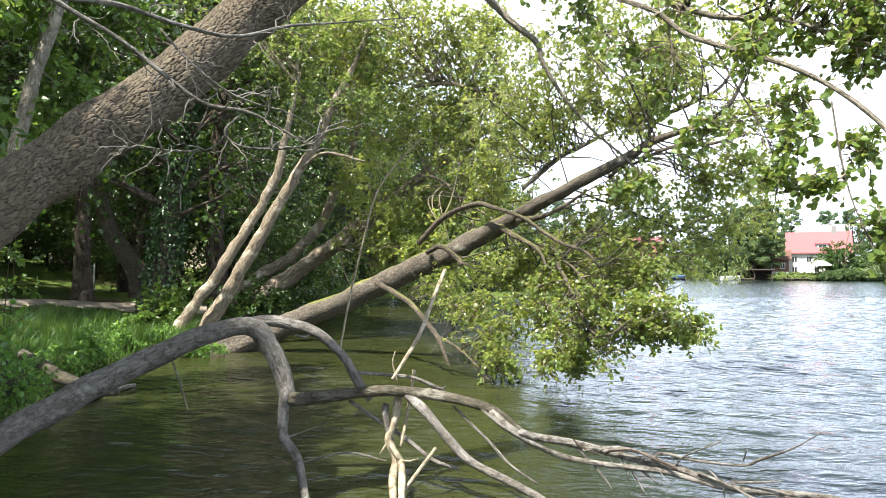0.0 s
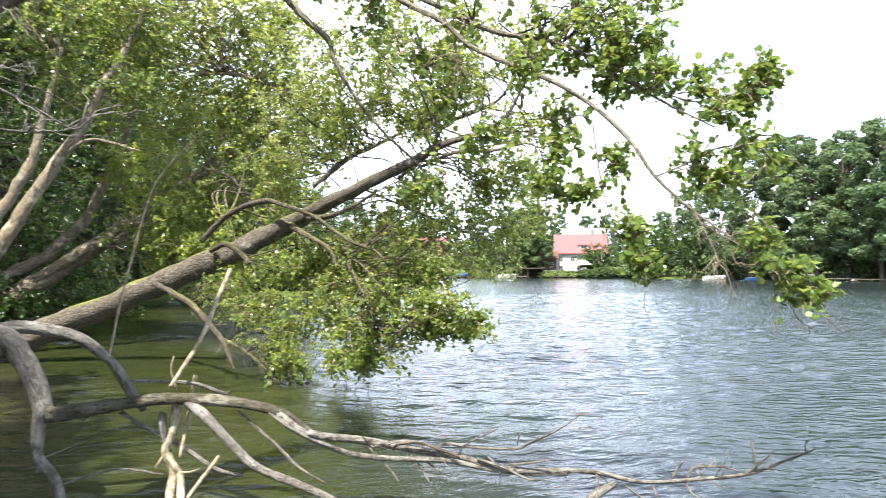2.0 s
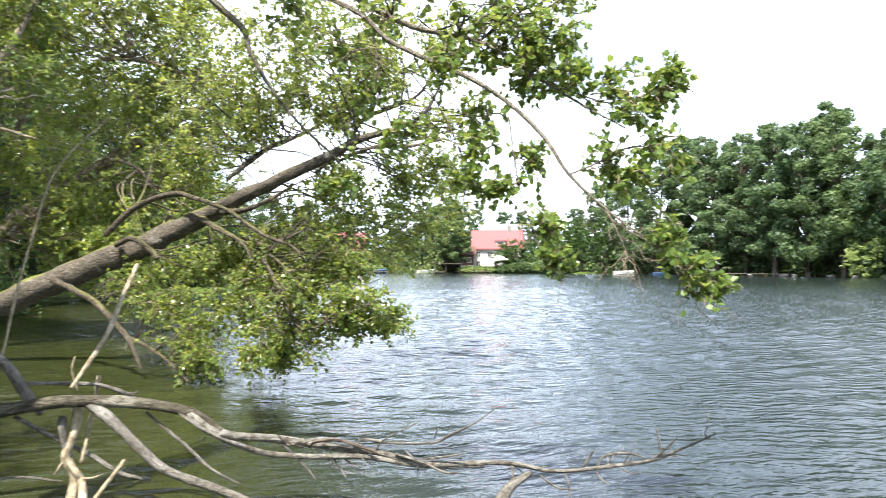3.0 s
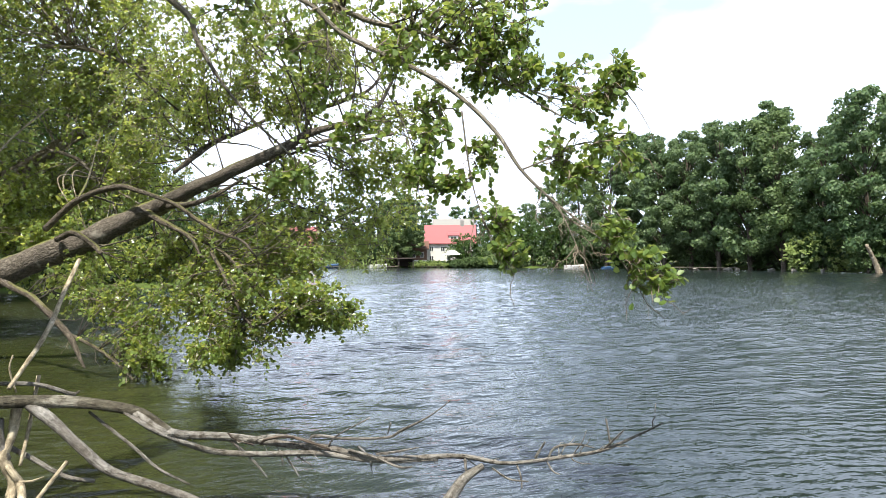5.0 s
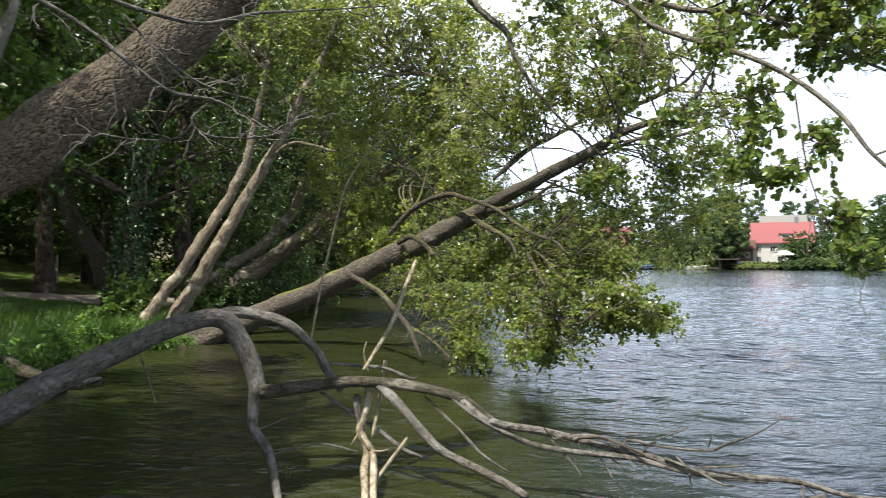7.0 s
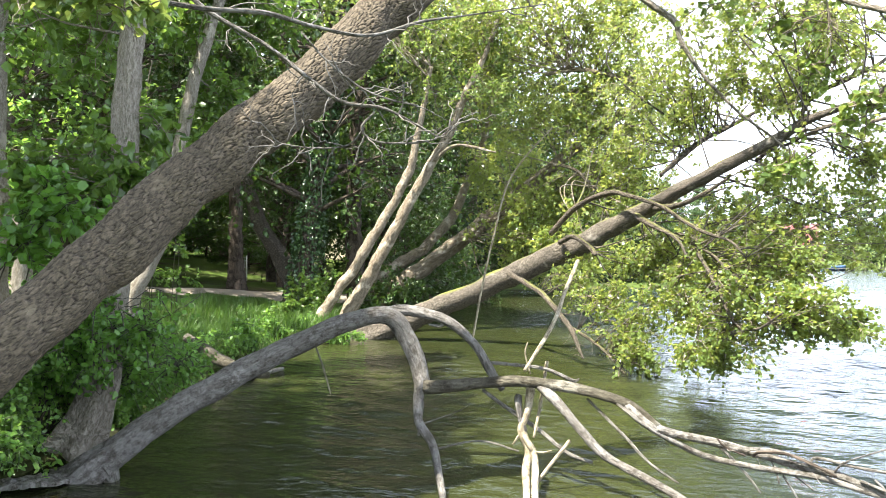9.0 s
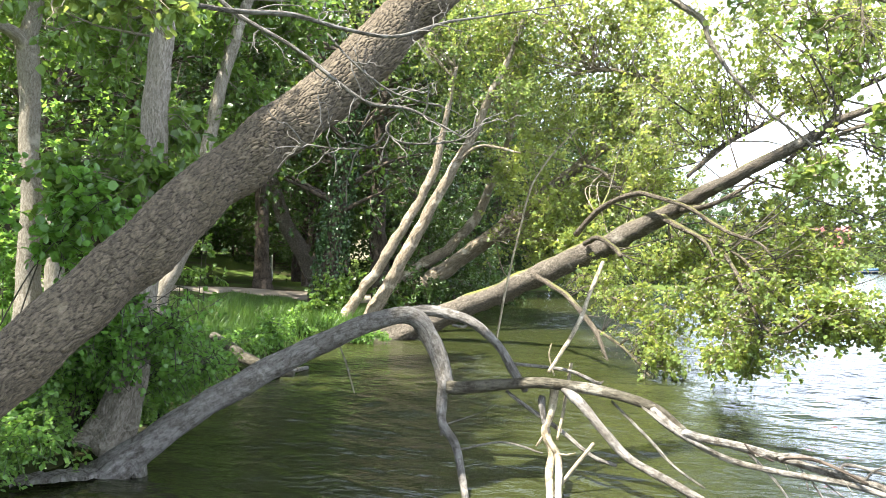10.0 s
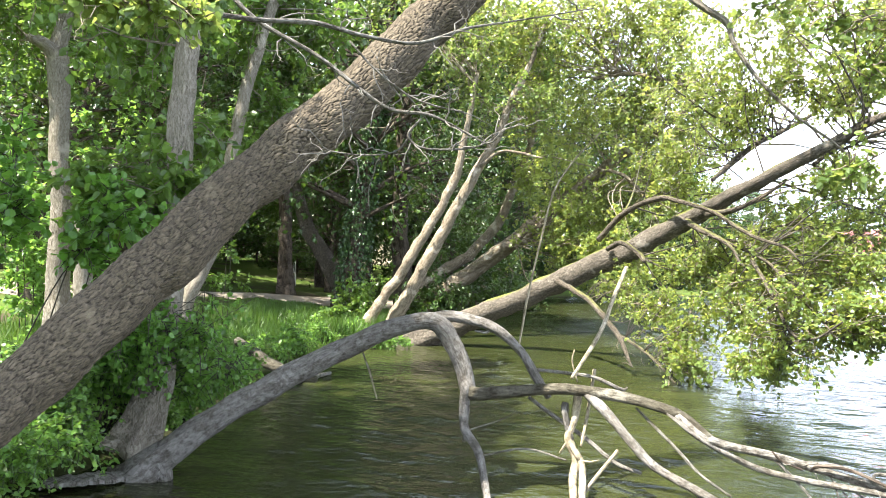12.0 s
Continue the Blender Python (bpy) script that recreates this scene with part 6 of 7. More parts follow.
def mesh_panel(at, height):
    """A white post with a wire mesh panel beside it."""
    white = plain("white_paint", (0.75, 0.75, 0.73), 0.6, 0.08)
    wire = plain("wire", (0.45, 0.46, 0.45), 0.5, 0.1, metal=0.6)
    g = float(ground_z(at[0], at[1])[0])
    root = thing("fence_panel", (at[0], at[1], g), "white post with a wire mesh panel behind the path", "fence")
    for x, r in ((0.0, 0.035), (-0.75, 0.025)):
        V, F, U = tube([(x, 0, -0.2, r), (x, 0, height * 0.5, r), (x, 0, height, r)], 8, 0.3, 0.0)
        part("post", mesh_of("post", V, F, white), root)
    for k in range(7):
        z = 0.15 + k * (height - 0.25) / 6
        V, F, U = tube([(-0.75, 0, z, 0.008), (-0.4, 0, z, 0.008), (0, 0, z, 0.008)], 5, 0.4, 0.0)
        part("wire", mesh_of("wire", V, F, wire), root)
    for k in range(6):
        x = -0.64 + k * 0.11
        V, F, U = tube([(x, 0, 0.15, 0.008), (x, 0, height * 0.5, 0.008), (x, 0, height - 0.1, 0.008)], 5, 0.4, 0.0)
        part("wire", mesh_of("wire", V, F, wire), root)
    root.rotation_euler = (0, 0, radians(28))


mesh_panel((-15.40, 30.31, 2.21), 1.2)


# ---- the far bank ----
F1 = "tall broadleaf tree on the far bank"


def far_tree(h, r, crown_r, crown_from, seed, n_lobe=34):
    """A tall tree seen across the lake: trunk, limbs and a crown of many rounded, leafy lobes."""
    rg = np.random.default_rng(seed)
    root = thing("far_tree", (0, 0, 0), F1, "tree", "trees on the far bank")
    lx, ly = rg.normal(0, 0.03, 2)
    trunk = [(0, 0, -0.3, r * 1.2), (lx * 2, ly * 2, h * 0.15, r), (lx * h * 0.5, ly * h * 0.5, h * 0.5, r * 0.7), (lx * h, ly * h, h * 0.93, r * 0.12)]
    V, F, U = tube(trunk, 10, 0.5, 0.08, seed, 0.2)
    part("trunk", mesh_of("trunk", V, F, BARK_LIMB, True, U), root)
    C = spline(np.array(trunk), 40)
    paths, Ps, Ns = [], [], []
    for k in range(n_lobe):
        f = (k + rg.uniform(0, 1)) / n_lobe
        zz = crown_from + (0.96 - crown_from) * f
        wide = crown_r * math.sqrt(max(0.02, 1 - (max(0.0, f - 0.35) / 0.68) ** 2)) * (0.72 + 0.28 * min(1.0, f / 0.3))
        a = k * 2.399 + rg.normal(0, 0.35)
        out = wide * rg.uniform(0.55, 0.92)
        i = int(np.clip(zz * 0.9 * 40, 3, 38))
        c = np.array([C[i, 0] + math.cos(a) * out, C[i, 1] + math.sin(a) * out, zz * h])
        size = crown_r * rg.uniform(0.26, 0.44) * (1.0 - 0.25 * f)
        paths.append(np.array([(*C[max(2, i - 4), :3], 0.09), (*((C[i, :3] + c) / 2), 0.06), (*c, 0.02)]))
        for _ in range(4):
            n = int(150 * (size / (crown_r * 0.35)) ** 2)
            cc = c + rg.normal(0, 0.45, 3) * size * np.array([1, 1, 0.6])
            N = unit(rg.normal(0, 1, (n, 3)) + np.array([0, 0, 0.35]))
            Ps.append(cc + N * np.array([1, 1, 0.72]) * size * 0.62 * rg.uniform(0.75, 1.05, (n, 1)))
            Ns.append(unit(N + rg.normal(0, 0.38, (n, 3))))
    V, F, U = joined([tube(p, 5, 0.9, 0.1, seed + 3 * k) for k, p in enumerate(paths)])
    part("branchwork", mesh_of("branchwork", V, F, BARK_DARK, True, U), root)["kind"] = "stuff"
    P, N = np.concatenate(Ps), np.concatenate(Ns)
    D = unit(np.cross(N, rg.normal(0, 1, N.shape)))
    E = np.cross(N, D)
    S = rg.uniform(0.26, 0.52, len(P))[:, None, None]
    V = P[:, None] + S * (KITE[:, 0][None, :, None] * D[:, None] + KITE[:, 1][None, :, None] * 1.3 * E[:, None])
    F = LEAF_F[4][None] + (np.arange(len(P)) * 4)[:, None, None]
    part("crown", mesh_of("crown", V.reshape(-1, 3), F.reshape(-1, 3), LEAF_FAR_HAZY, False), root)["kind"] = "stuff"
    return root


far_a = far_tree(27, 0.36, 6.2, 0.16, 201, 40)
far_b = far_tree(24, 0.32, 5.6, 0.14, 202, 36)
far_c = far_tree(28, 0.35, 5.0, 0.20, 203, 38)
put_first(far_a, *polar(41.5, 128), 0, 0.85)
put_first(far_b, *polar(46, 122), 90, 0.95)
put_first(far_c, *polar(50, 116), 40, 0.88)
rg = np.random.default_rng(33)
for az, d, kind, size in [(37.5, 150, "b", 0.8), (39.5, 140, "a", 0.85), (43.7, 130, "c", 1.0), (48, 122, "a", 1.0), (52.2, 112, "b", 1.02), (54.5, 108, "a", 1.0), (57, 106, "b", 0.86), (60, 100, "a", 1.0),
                          (63, 98, "c", 1.0), (66, 96, "a", 1.0), (70, 96, "b", 1.0), (45, 140, "c", 1.05), (49.5, 134, "a", 1.1), (53.5, 124, "c", 1.1), (58, 120, "a", 1.0),
                          (62, 114, "b", 1.1)] + [(35, 165, "a", 0.62), (24.3, 152, "a", 0.72), (25.3, 154, "b", 0.70), (23.4, 151, "c", 0.60), (26.0, 166, "a", 0.66), (25.0, 168, "c", 0.7), (22.5, 172, "b", 0.75), (20.5, 178, "a", 0.75), (18, 180, "c", 0.75), (15.5, 178, "b", 0.75), (13, 175, "a", 0.75),
                          (10, 170, "b", 0.8), (7, 160, "a", 0.8), (4, 150, "b", 0.8), (1, 140, "a", 0.8), (-2, 130, "b", 0.8), (29.5, 230, "b", 0.75), (33, 235, "a", 0.72), (31, 250, "a", 0.8), (27, 240, "c", 0.8)]:
    stand({"a": far_a, "b": far_b, "c": far_c}[kind], *polar(az, d), float(rg.uniform(0, 360)), size)


WHITE_WALL = plain("white_render", (0.50, 0.485, 0.46), 0.85, 0.06, 2.0)
CREAM_WALL = plain("cream_render", (0.62, 0.56, 0.42), 0.85, 0.08, 2.0)
RED_TILE = plain("red_roof_tiles", (0.23, 0.07, 0.076), 0.75, 0.2, 3.0)
PALE_ROOF = plain("pale_roof_sheet", (0.17, 0.168, 0.16), 0.8, 0.12, 1.0)
BROWN_WOOD = plain("brown_boards", (0.09, 0.045, 0.03), 0.8, 0.3, 5.0)
DARK_WOOD = plain("dark_boards", (0.05, 0.04, 0.033), 0.9, 0.3, 5.0)
GLASS_DARK = plain("window_glass", (0.03, 0.035, 0.04), 0.08, 0.1)
WHITE_CLOTH = plain("white_canvas", (0.82, 0.82, 0.80), 0.9, 0.04)
BLUE_PAINT = plain("blue_paint", (0.03, 0.075, 0.16), 0.5, 0.15)
GREY_PAINT = plain("grey_paint", (0.5, 0.5, 0.48), 0.6, 0.1)
PLANK = plain("weathered_planks", (0.13, 0.115, 0.095), 0.85, 0.25, 5.0)


def box(b, x0, y0, z0, x1, y1, z1):
    m = Matrix.Translation(((x0 + x1) / 2, (y0 + y1) / 2, (z0 + z1) / 2)) @ Matrix.Diagonal((x1 - x0, y1 - y0, z1 - z0, 1))
    bmesh.ops.create_cube(b, size=1, matrix=m)


def boxes(name, mat, parent, *spans, bevel=0.0, label=""):
    b = bmesh.new()
    for s in spans:
        box(b, *s)
    if bevel:
        bmesh.ops.bevel(b, geom=b.edges, offset=bevel, segments=1, affect="EDGES")
    me = bpy.data.meshes.new(name)
    b.to_mesh(me)
    b.free()
    me.materials.append(mat)
    return part(name, me, parent, label)


def gable(name, mat, parent, x0, x1, y0, y1, z0, z1, thick=0.25, over=0.5, label=""):
    """A saddle roof whose ridge runs along x, as two thick slopes."""
    b = bmesh.new()
    ym = (y0 + y1) / 2
    for ya in (y0, y1):
        s = (z1 - z0) / (ym - ya)
        ye = ya + (-over if ya < ym else over)
        ze = z0 - abs(s) * over
        q = [(x0 - over, ye, ze), (x1 + over, ye, ze), (x1 + over, ym, z1), (x0 - over, ym, z1)]
        lo = [b.verts.new(v) for v in q]
        hi = [b.verts.new((v[0], v[1], v[2] + thick)) for v in q]
        b.faces.new(lo[::-1]), b.faces.new(hi)
        for k in range(4):
            b.faces.new((lo[k], lo[(k + 1) % 4], hi[(k + 1) % 4], hi[k]))
    bmesh.ops.recalc_face_normals(b, faces=b.faces)
    me = bpy.data.meshes.new(name)
    b.to_mesh(me)
    b.free()
    me.materials.append(mat)
    return part(name, me, parent, label)


def walls(name, mat, parent, x0, x1, y0, y1, z0, z1, peak):
    """House walls with gables at both x ends, as one closed body."""
    b = bmesh.new()
    ym = (y0 + y1) / 2
    rows = [[b.verts.new((x, *p)) for p in ((y0, z0), (y1, z0), (y1, z1), (ym, peak), (y0, z1))] for x in (x0, x1)]
    b.faces.new(rows[0]), b.faces.new(rows[1][::-1])
    for k in range(5):
        b.faces.new((rows[0][k], rows[1][k], rows[1][(k + 1) % 5], rows[0][(k + 1) % 5]))
    bmesh.ops.recalc_face_normals(b, faces=b.faces)
    me = bpy.data.meshes.new(name)
    b.to_mesh(me)
    b.free()
    me.materials.append(mat)
    return part(name, me, parent)


def window(parent, x, y, z, w, h, frame_mat=WHITE_WALL):
    """A window in a wall facing -y: frame with glazing bar, pane set back."""
    f = boxes("window", frame_mat, parent, (x - w / 2, y - 0.08, z, x + w / 2, y + 0.05, z + 0.1), (x - w / 2, y - 0.08, z + h - 0.1, x + w / 2, y + 0.05, z + h),
              (x - w / 2, y - 0.08, z + 0.1, x - w / 2 + 0.1, y + 0.05, z + h - 0.1), (x + w / 2 - 0.1, y - 0.08, z + 0.1, x + w / 2, y + 0.05, z + h - 0.1),
              (x - 0.04, y - 0.07, z + 0.1, x + 0.04, y + 0.05, z + h - 0.1))
    boxes("pane", GLASS_DARK, f, (x - w / 2 + 0.1, y - 0.03, z + 0.1, x + w / 2 - 0.1, y + 0.02, z + h - 0.1))


def facing(az, d, z=0.0):
    """A place at that bearing whose local -y looks back at the viewer."""
    x, y = polar(az, d)
    return pose(x, y, z, 0, 0, -az)


def red_house():
    h = thing("house", (0, 0, 0), "white house with a red tiled roof and dormer across the lake", "house", "houses beyond the lake")
    walls("wall", WHITE_WALL, h, -3.6, 7.5, 0, 8, -1, 4.4, 8.2)
    gable("roof", RED_TILE, h, -3.6, 7.5, 0, 8, 4.4, 8.3, label="red tiled roof")
    walls("dormer", WHITE_WALL, h, 1.6, 3.8, 0.6, 4.0, 4.6, 6.0, 6.6)
    gable("dormer_roof", RED_TILE, h, 1.6, 3.8, 0.6, 4.0, 6.0, 6.7, 0.15, 0.25)
    for x, z in ((-2.4, 2.2), (0.2, 2.2), (3.2, 2.2), (-2.4, 0.1), (1.6, 0.1)):
        window(h, x, 0, z, 1.0, 1.25, GREY_PAINT)
    window(h, 2.7, 0.6, 4.9, 1.5, 0.9)
    boxes("chimney", PALE_ROOF, h, (4.4, 3.6, 7.0, 5.2, 4.4, 9.6))
    h.matrix_basis = facing(28.0, 158, 1.4)
    g = thing("house", (0, 0, 0), "low brown timber annexe with a white base", "house", "houses beyond the lake")
    boxes("base", WHITE_WALL, g, (-2.2, 0, -1, 2.0, 6, 1.0))
    walls("wall", BROWN_WOOD, g, -2.2, 2.0, 0.1, 5.9, 1.0, 3.6, 5.0)
    gable("roof", BROWN_WOOD, g, -2.2, 2.0, 0, 6, 3.6, 5.1)
    window(g, -1.1, 0.1, 1.5, 1.1, 1.4)
    window(g, 0.9, 0.1, 1.6, 0.9, 1.2)
    g.matrix_basis = facing(26.0, 154, 0.7)
    b = thing("house", (0, 0, 0), "large building with a pale roof behind the red one", "house", "houses beyond the lake")
    walls("wall", WHITE_WALL, b, -5, 5.5, 0, 10, -2, 7.5, 11.5)
    gable("roof", PALE_ROOF, b, -5, 5.5, 0, 10, 7.5, 11.6)
    b.matrix_basis = facing(28.9, 185, 1.2)
    k = thing("house", (0, 0, 0), "cream house glimpsed through the wood", "house", "houses beyond the lake")
    walls("wall", CREAM_WALL, k, -6, 6, 0, 9, -1, 5.2, 9.0)
    gable("roof", BROWN_WOOD, k, -6, 6, 0, 9, 5.2, 9.1)
    for x in (-4.2, -1.4, 1.4, 4.2):
        for z in (0.6, 3.3):
            window(k, x, 0, z, 1.1, 1.4)
    k.matrix_basis = facing(-19.5, 56, 2.4)
    c = thing("house", (0, 0, 0), "house with an orange tiled roof half hidden by trees", "house", "houses beyond the lake")
    walls("wall", WHITE_WALL, c, -5, 5, 0, 8, -1, 4.5, 8.4)
    gable("roof", RED_TILE, c, -5, 5, 0, 8, 4.5, 8.5)
    for x in (-3, 0, 3):
        window(c, x, 0, 1.6, 1.2, 1.4)
    c.matrix_basis = facing(16.6, 160, 1.5) @ Matrix.Diagonal((0.62, 0.7, 0.92, 1))


red_house()


def parasol(az, d, z):
    p = thing("parasol", (0, 0, 0), "white garden parasol on the far lawn", "parasol")
    V, F, U = tube([(0, 0, 0, 0.04), (0, 0, 1.4, 0.04), (0, 0, 2.9, 0.03)], 8, 0.3, 0.0)
    part("pole", mesh_of("pole", V, F, GREY_PAINT), p)
    b = bmesh.new()
    bmesh.ops.create_cone(b, segments=8, radius1=2.1, radius2=0.06, depth=1.1, cap_ends=True, matrix=Matrix.Translation((0, 0, 2.5)))
    me = bpy.data.meshes.new("canopy")
    b.to_mesh(me)
    b.free()
    me.materials.append(WHITE_CLOTH)
    part("canopy", me, p)
    p.matrix_basis = facing(az, d, z)


parasol(28.9, 148.6, 0.9)


def boathouse(az, d):
    h = thing("boathouse", (0, 0, 0), "dark wooden boathouse open to the water", "boathouse")
    boxes("back_wall", DARK_WOOD, h, (-3.2, 4.6, -0.2, 3.2, 4.8, 2.0))
    boxes("side_wall", DARK_WOOD, h, (-3.2, 0.3, -0.2, -3.05, 4.6, 2.0))
    boxes("side_wall", DARK_WOOD, h, (3.05, 0.3, -0.2, 3.2, 4.6, 2.0))
    for x in (-3.1, 0, 3.1):
        boxes("post", DARK_WOOD, h, (x - 0.09, 0.1, -1, x + 0.09, 0.28, 2.0))
    boxes("roof", DARK_WOOD, h, (-3.6, -0.3, 2.0, 3.6, 5.2, 2.22), label="flat dark felt roof")
    boxes("deck", PLANK, h, (-6.5, -0.6, 0.25, -0.2, 1.4, 0.4))
    h.matrix_basis = facing(az, d)


boathouse(24.4, 148)


def boat(az, d, mat, label, cover=True, size=1.0, turn=70):
    h = thing("boat", (0, 0, 0), label, "boat", "boats at the far bank")
    n, V = 9, []
    for i in range(n):
        f = i / (n - 1)
        w = 0.85 * math.sin(math.pi * min(1, 0.22 + 0.9 * (1 - f))) ** 0.7 * (1 if f < 0.98 else 0.15)
        x = -2.3 + 4.6 * f
        V += [(x, -w, 0.62 + 0.2 * f * f), (x, -w * 0.75, 0.1), (x, 0, -0.12 + 0.1 * f), (x, w * 0.75, 0.1), (x, w, 0.62 + 0.2 * f * f), (x, 0, 0.62 + 0.2 * f * f + 0.2 * cover)]
    F = []
    for i in range(n - 1):
        for k in range(6):
            a, c = i * 6 + k, i * 6 + (k + 1) % 6
            F += [(a, c, c + 6), (a, c + 6, a + 6)]
    F += [(0, k + 1, k) for k in range(1, 5)] + [((n - 1) * 6, (n - 1) * 6 + k, (n - 1) * 6 + k + 1) for k in range(1, 5)]
    part("hull", mesh_of("hull", np.array(V), np.array(F), mat, False), h)
    boxes("bench", PLANK, h, (-0.9, -0.6, 0.6, -0.6, 0.6, 0.9))
    h.matrix_basis = facing(az, d, 0.02) @ pose(0, 0, 0, 0, 0, turn) @ Matrix.Diagonal((size, size, size, 1))


boat(38.9, 126, GREY_PAINT, "white rowing boat with a cover moored at the far bank", turn=10, size=0.8)
boat(18.6, 152, BLUE_PAINT, "small blue boat at the far jetty", turn=15)
boat(22.6, 147, GREY_PAINT, "small pale boat beside the boathouse", turn=5, size=0.9)
boat(41.6, 125, BLUE_PAINT, "small blue boat under the far trees", turn=5, size=0.5)


def jetty(az, d, w):
    h = thing("jetty", (0, 0, 0), "low weathered wooden jetty at the far bank", "jetty", "jetties at the far bank")
    for k in range(int(w / 0.5)):
        boxes("plank", PLANK, h, (-w / 2 + k * 0.5, 0, 0.35, -w / 2 + k * 0.5 + 0.47, 1.4, 0.42))
    for k in range(4):
        x = -w / 2 + 0.3 + k * (w - 0.6) / 3
        boxes("post", DARK_WOOD, h, (x - 0.08, 0.05, -1.0, x + 0.08, 0.2, 0.35))
    h.matrix_basis = facing(az, d)


for az, d, w in ((19.4, 151, 7), (27.2, 147, 5), (46.5, 117, 8), (49.8, 112, 6)):
    jetty(az, d, w)


def pale_trunk(az, d):
    """A bare, pale trunk that leans out over the far shore."""
    x, y = polar(az, d)
    h = thing("dead_trunk", (x, y, 0), "bare pale trunk leaning out over the far shore", "tree trunk")
    V, F, U = tube([(0, 0, -0.4, 0.36), (-0.5, 0.2, 1.0, 0.27), (-1.2, 0.4, 2.3, 0.22), (-1.8, 0.5, 3.3, 0.17)], 14, 0.25, 0.1, 611, 0.2)
    part("trunk", mesh_of("trunk", V, F, BARK_PALE, True, U), h)
    V, F, U = tube([(-1.0, 0.35, 1.9, 0.09), (-1.5, 0.1, 2.2, 0.06), (-1.9, 0.0, 2.3, 0.03)], 8, 0.2, 0.1, 612)
    part("stub", mesh_of("stub", V, F, BARK_PALE, True, U), h)


pale_trunk(60.6, 95)


def shore_stone(az, d, size, seed):
    """A rounded, uneven stone at the water's edge."""
    rg = np.random.default_rng(seed)
    b = bmesh.new()
    bmesh.ops.create_icosphere(b, subdivisions=2, radius=1.0)
    q = rg.uniform(0, 6.28, 6)
    for v in b.verts:
        n = v.co.normalized()
        v.co = n * size * (1 + 0.16 * math.sin(3 * n.x + q[0]) + 0.14 * math.sin(4 * n.y + q[1]) + 0.1 * math.sin(5 * n.z + q[2]))
        v.co.x, v.co.z = v.co.x * 1.5, v.co.z * 0.7
    me = bpy.data.meshes.new("stone")
    b.to_mesh(me)
    b.free()
    me.materials.append(SHORE_STONE)
    x, y = polar(az, d)
    ob = new("stone", me)
    ob.matrix_basis = pose(x, y, 0.15, 0, 0, float(rg.uniform(0, 360)))
    tagged(ob, "pale rounded stone at the far waterline", "stone", "stones at the far waterline")


SHORE_STONE = plain("shore_stone", (0.17, 0.16, 0.14), 0.85, 0.3, 1.5, 0.02)
for k, (az, d, size) in enumerate([(50.6, 111, 0.7), (51.3, 110, 0.55), (53.6, 107, 0.6), (55.2, 104, 0.45), (46.2, 118, 0.5), (57.0, 101, 0.5), (48.2, 115, 0.45)]):
    shore_stone(az, d, 0.6 * size, 640 + k)


def far_bush(label, clump, mat, leaf, seed, n=1600, name="far_bush", hang=0.0):
    """A rounded bush of leafy sprays at the far bank."""
    rg = np.random.default_rng(seed)
    x, y, w, h = clump
    at = np.array([x, y, max(0.0, float(ground_z(x, y)[0]))])
    root = thing(name, at, label, "bush", {"hedge": "hedges along the far shore", "undergrowth": "undergrowth beneath the trees", "far_bush": "bushes at the far shore"}.get(name, ""))
    S = unit(rg.normal(0, 1, (n // 8, 3))) * rg.uniform(0.5, 1.0, (n // 8, 1)) ** 0.5 * np.array([w / 2, w / 2, h / 2]) + np.array([0, 0, h / 2])
    D = unit(S - np.array([0, 0, h * 0.35]) + rg.normal(0, 0.4, S.shape) - np.array([0, 0, hang * 3]))
    Q = shoots(rg, S, D, np.full(len(S), w * 0.12 + hang * 1.5), 0.3 + hang, 0.1, 5)
    P, T = along(rg, Q, 8, 0.0, 1.0)
    V, F = leaves(rg, P, unit(T + rg.normal(0, 0.5, T.shape) - np.array([0, 0, hang])), leaf, KITE, 0.5)
    part("leafage", mesh_of("leafage", V, F, mat, False), root)["kind"] = "stuff"
    stems = [tube([(0, 0, -0.3, 0.08), (s[0] * 0.5, s[1] * 0.5, s[2] * 0.6, 0.05), (*s, 0.02)], 5, 0.8, 0.1, seed) for s in S[:14]]
    V, F, U = joined(stems)
    part("branchwork", mesh_of("branchwork", V, F, TWIG), root)["kind"] = "stuff"
    part("heart", shade_core(rg, w, h), root)["kind"] = "stuff"


def shade_core(rg, w, h):
    # dark leaves in the middle, coloured as the shade inside the bush
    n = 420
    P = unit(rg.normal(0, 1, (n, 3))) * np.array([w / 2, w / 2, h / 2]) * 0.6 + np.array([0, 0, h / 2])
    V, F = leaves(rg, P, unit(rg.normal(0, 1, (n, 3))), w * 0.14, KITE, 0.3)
    return mesh_of("heart", V, F, LEAF_DEEP_SHADE, False)


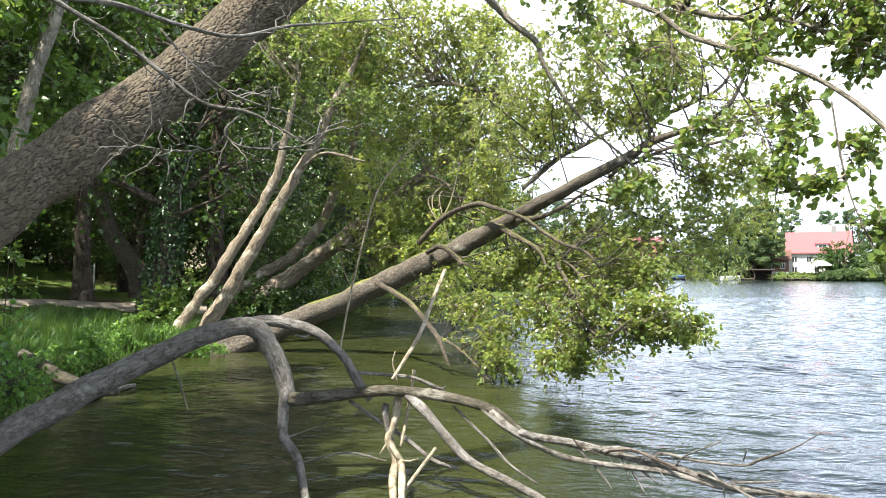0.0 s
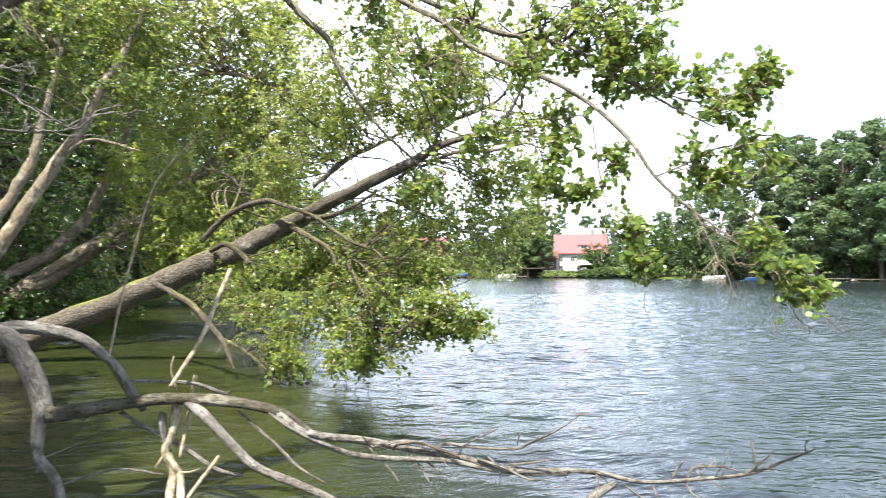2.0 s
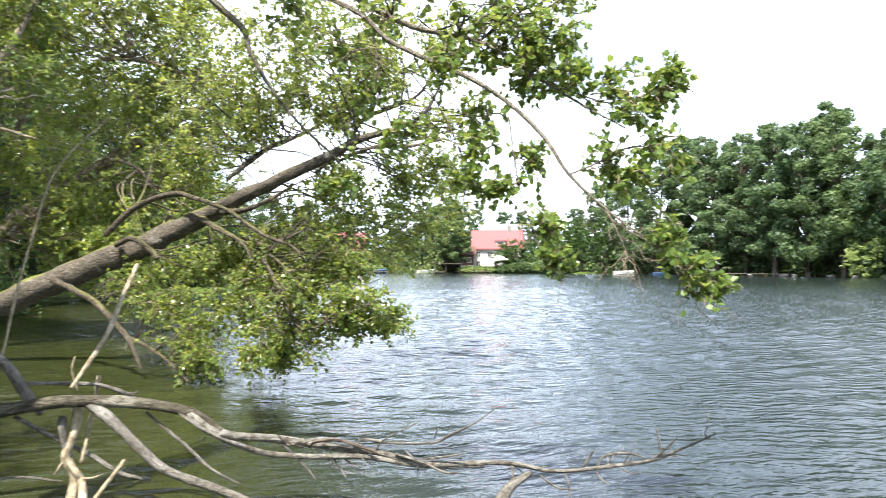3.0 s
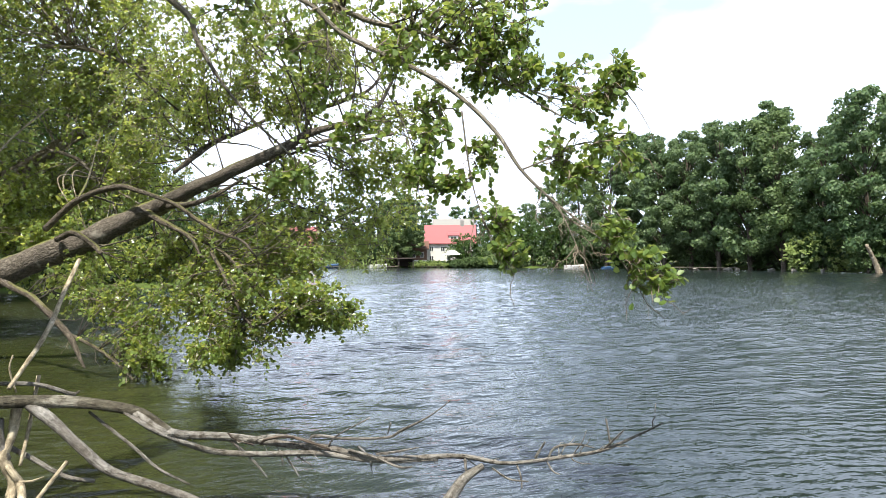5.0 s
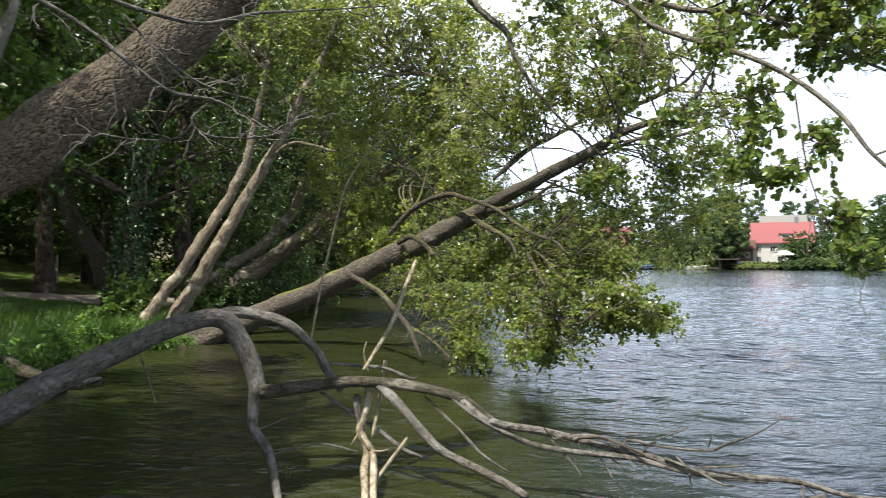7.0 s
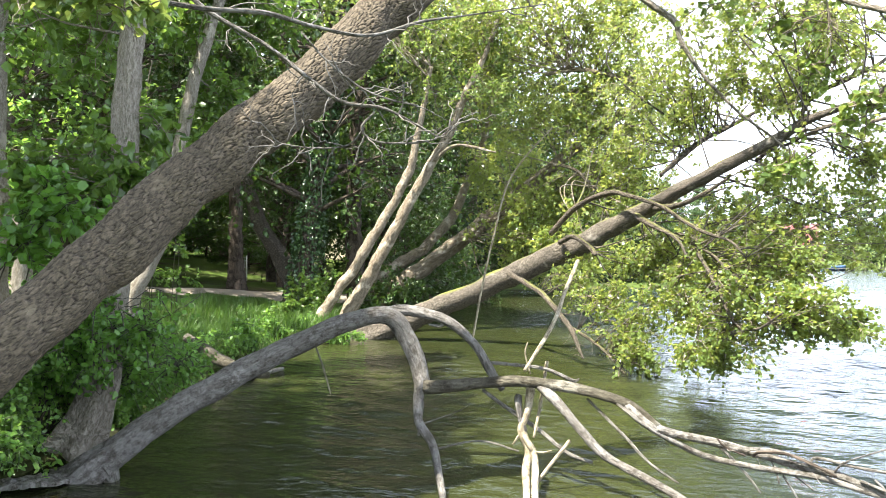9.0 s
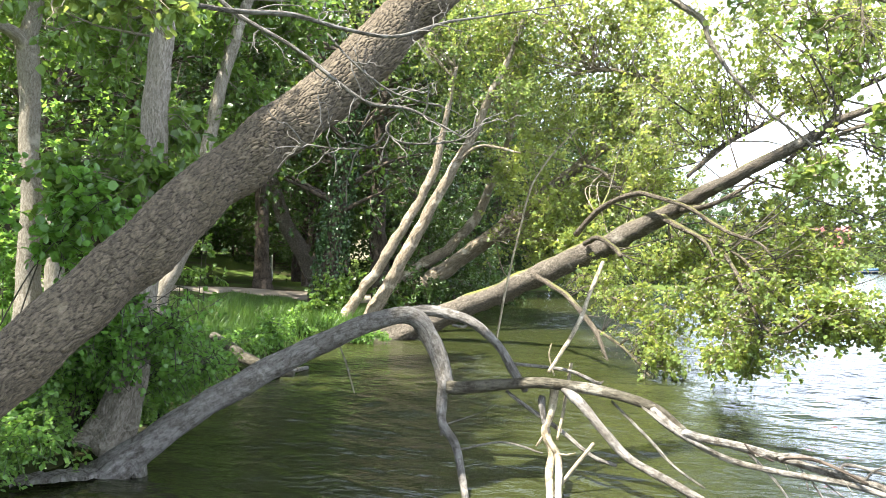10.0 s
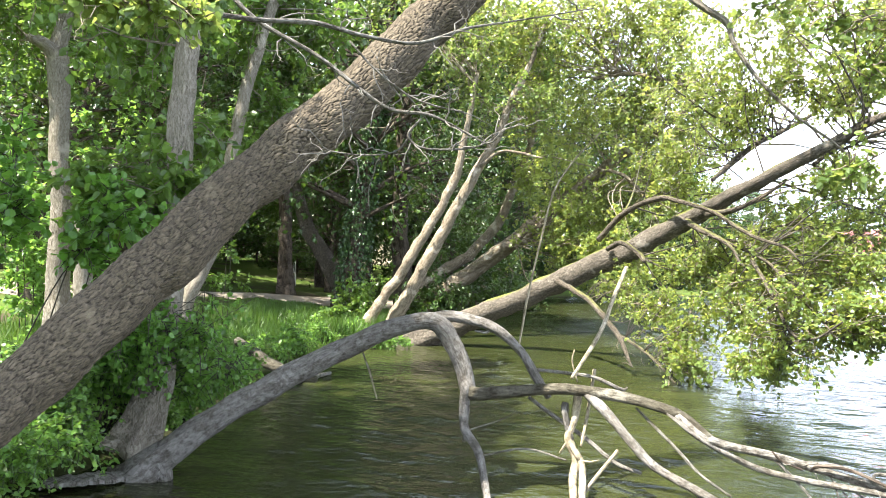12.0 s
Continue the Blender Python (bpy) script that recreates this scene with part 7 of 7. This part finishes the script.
for az, d, w, h, mat, label in [(22.0, 150, 9, 7.5, LEAF_WILLOW, "pale green weeping willow at the far shore"), (24.7, 158, 6, 6, LEAF_FAR_HAZY, "dark bush beside the far house"),
                                (30.1, 151.5, 8, 6.6, LEAF_WOOD_SHADED, "dark green bush in the far garden"), (33.2, 150, 8, 9.5, LEAF_WOOD_SHADED, "dark green bush in the far garden"),
                                # 35.6 and 37.5 take the shaded woodland leaf for the shade there
                                (35.6, 146, 8, 11.0, LEAF_WOOD_SHADED, "bush at the far shore"), (37.5, 140, 8, 9.5, LEAF_WOOD_SHADED, "bush at the far shore"), (40, 134, 7, 5, LEAF_FAR_HAZY, "bush at the far shore"),
                                (44, 132, 8, 3.5, LEAF_FAR_HAZY, "bush at the far shore"), (49, 124, 8, 3.5, LEAF_FAR_HAZY, "bush at the far shore"), (53.5, 114, 8, 3.5, LEAF_FAR_HAZY, "bush at the far shore"), (57, 104, 8, 5, LEAF_WILLOW, "pale bush at the far shore"), (61, 99, 8, 6, LEAF_FAR_HAZY, "bush at the far shore")] + [
                                (20, 160, 8, 6, LEAF_WILLOW, "light green bush at the far shore"), (15, 165, 9, 7, LEAF_FAR_HAZY, "bush at the far shore"), (11, 160, 9, 7, LEAF_FAR_HAZY, "bush at the far shore"),
                                (39, 152, 13, 6.5, LEAF_FAR_HAZY, "dense undergrowth beneath the far trees"), (42.5, 146, 13, 6.5, LEAF_FAR_HAZY, "dense undergrowth beneath the far trees"), (46, 141, 13, 6.5, LEAF_FAR_HAZY, "dense undergrowth beneath the far trees"), (49.5, 135, 13, 6.5, LEAF_FAR_HAZY, "dense undergrowth beneath the far trees"), (53, 128, 13, 6.5, LEAF_FAR_HAZY, "dense undergrowth beneath the far trees"), (56.5, 121, 13, 6.5, LEAF_FAR_HAZY, "dense undergrowth beneath the far trees"), (60, 116, 13, 6.5, LEAF_FAR_HAZY, "dense undergrowth beneath the far trees"), (64, 112, 13, 6.5, LEAF_FAR_HAZY, "dense undergrowth beneath the far trees")] + [
                                (30.5, 146.5, 5, 1.6, LEAF_FAR_HAZY, "low clipped hedge along the far shore"), (32.2, 146.0, 5, 1.6, LEAF_FAR_HAZY, "low clipped hedge along the far shore"),
                                # 26.6 to 29.4 at 150 m: low leafage stands in for lawn
                                (34, 145, 5, 1.8, LEAF_FAR_HAZY, "low clipped hedge along the far shore"), (29.6, 147.3, 4, 1.3, LEAF_FAR_HAZY, "low clipped hedge along the far shore"), (26.6, 150.5, 6, 0.9, LEAF_WILLOW, "low yellow-green leafage added in place of the far garden lawn"), (28.0, 150.5, 6, 0.9, LEAF_WILLOW, "low yellow-green leafage added in place of the far garden lawn"), (29.4, 151, 5, 1.2, LEAF_WILLOW, "low yellow-green leafage added in place of the far garden lawn"),
                                (-52, 66, 11, 9, LEAF_DEEP_SHADE, "dense undergrowth deep in the wood, leaves coloured as in shade"), (-46, 72, 11, 9, LEAF_DEEP_SHADE, "dense undergrowth deep in the wood, leaves coloured as in shade"), (-41, 70, 11, 10, LEAF_DEEP_SHADE, "dense undergrowth deep in the wood, leaves coloured as in shade"), (-36, 74, 11, 9, LEAF_DEEP_SHADE, "dense undergrowth deep in the wood, leaves coloured as in shade"), (-31, 72, 11, 9, LEAF_DEEP_SHADE, "dense undergrowth deep in the wood, leaves coloured as in shade"), (-26.5, 74, 11, 10, LEAF_DEEP_SHADE, "dense undergrowth deep in the wood, leaves coloured as in shade"), (-22, 72, 11, 9, LEAF_DEEP_SHADE, "dense undergrowth deep in the wood, leaves coloured as in shade"), (-17.5, 70, 11, 9, LEAF_DEEP_SHADE, "dense undergrowth deep in the wood, leaves coloured as in shade"), (-13, 66, 11, 9, LEAF_DEEP_SHADE, "dense undergrowth deep in the wood, leaves coloured as in shade")]:
    x, y = polar(az, d)
    far_bush(label, (x, y, w, h), mat, 0.42, int(az * 10) + 900, 2400, "willow" if "willow" in label else "hedge" if "hedge" in label else "undergrowth" if "undergrowth" in label else "far_bush", 1.0 if "willow" in label else 0.0)
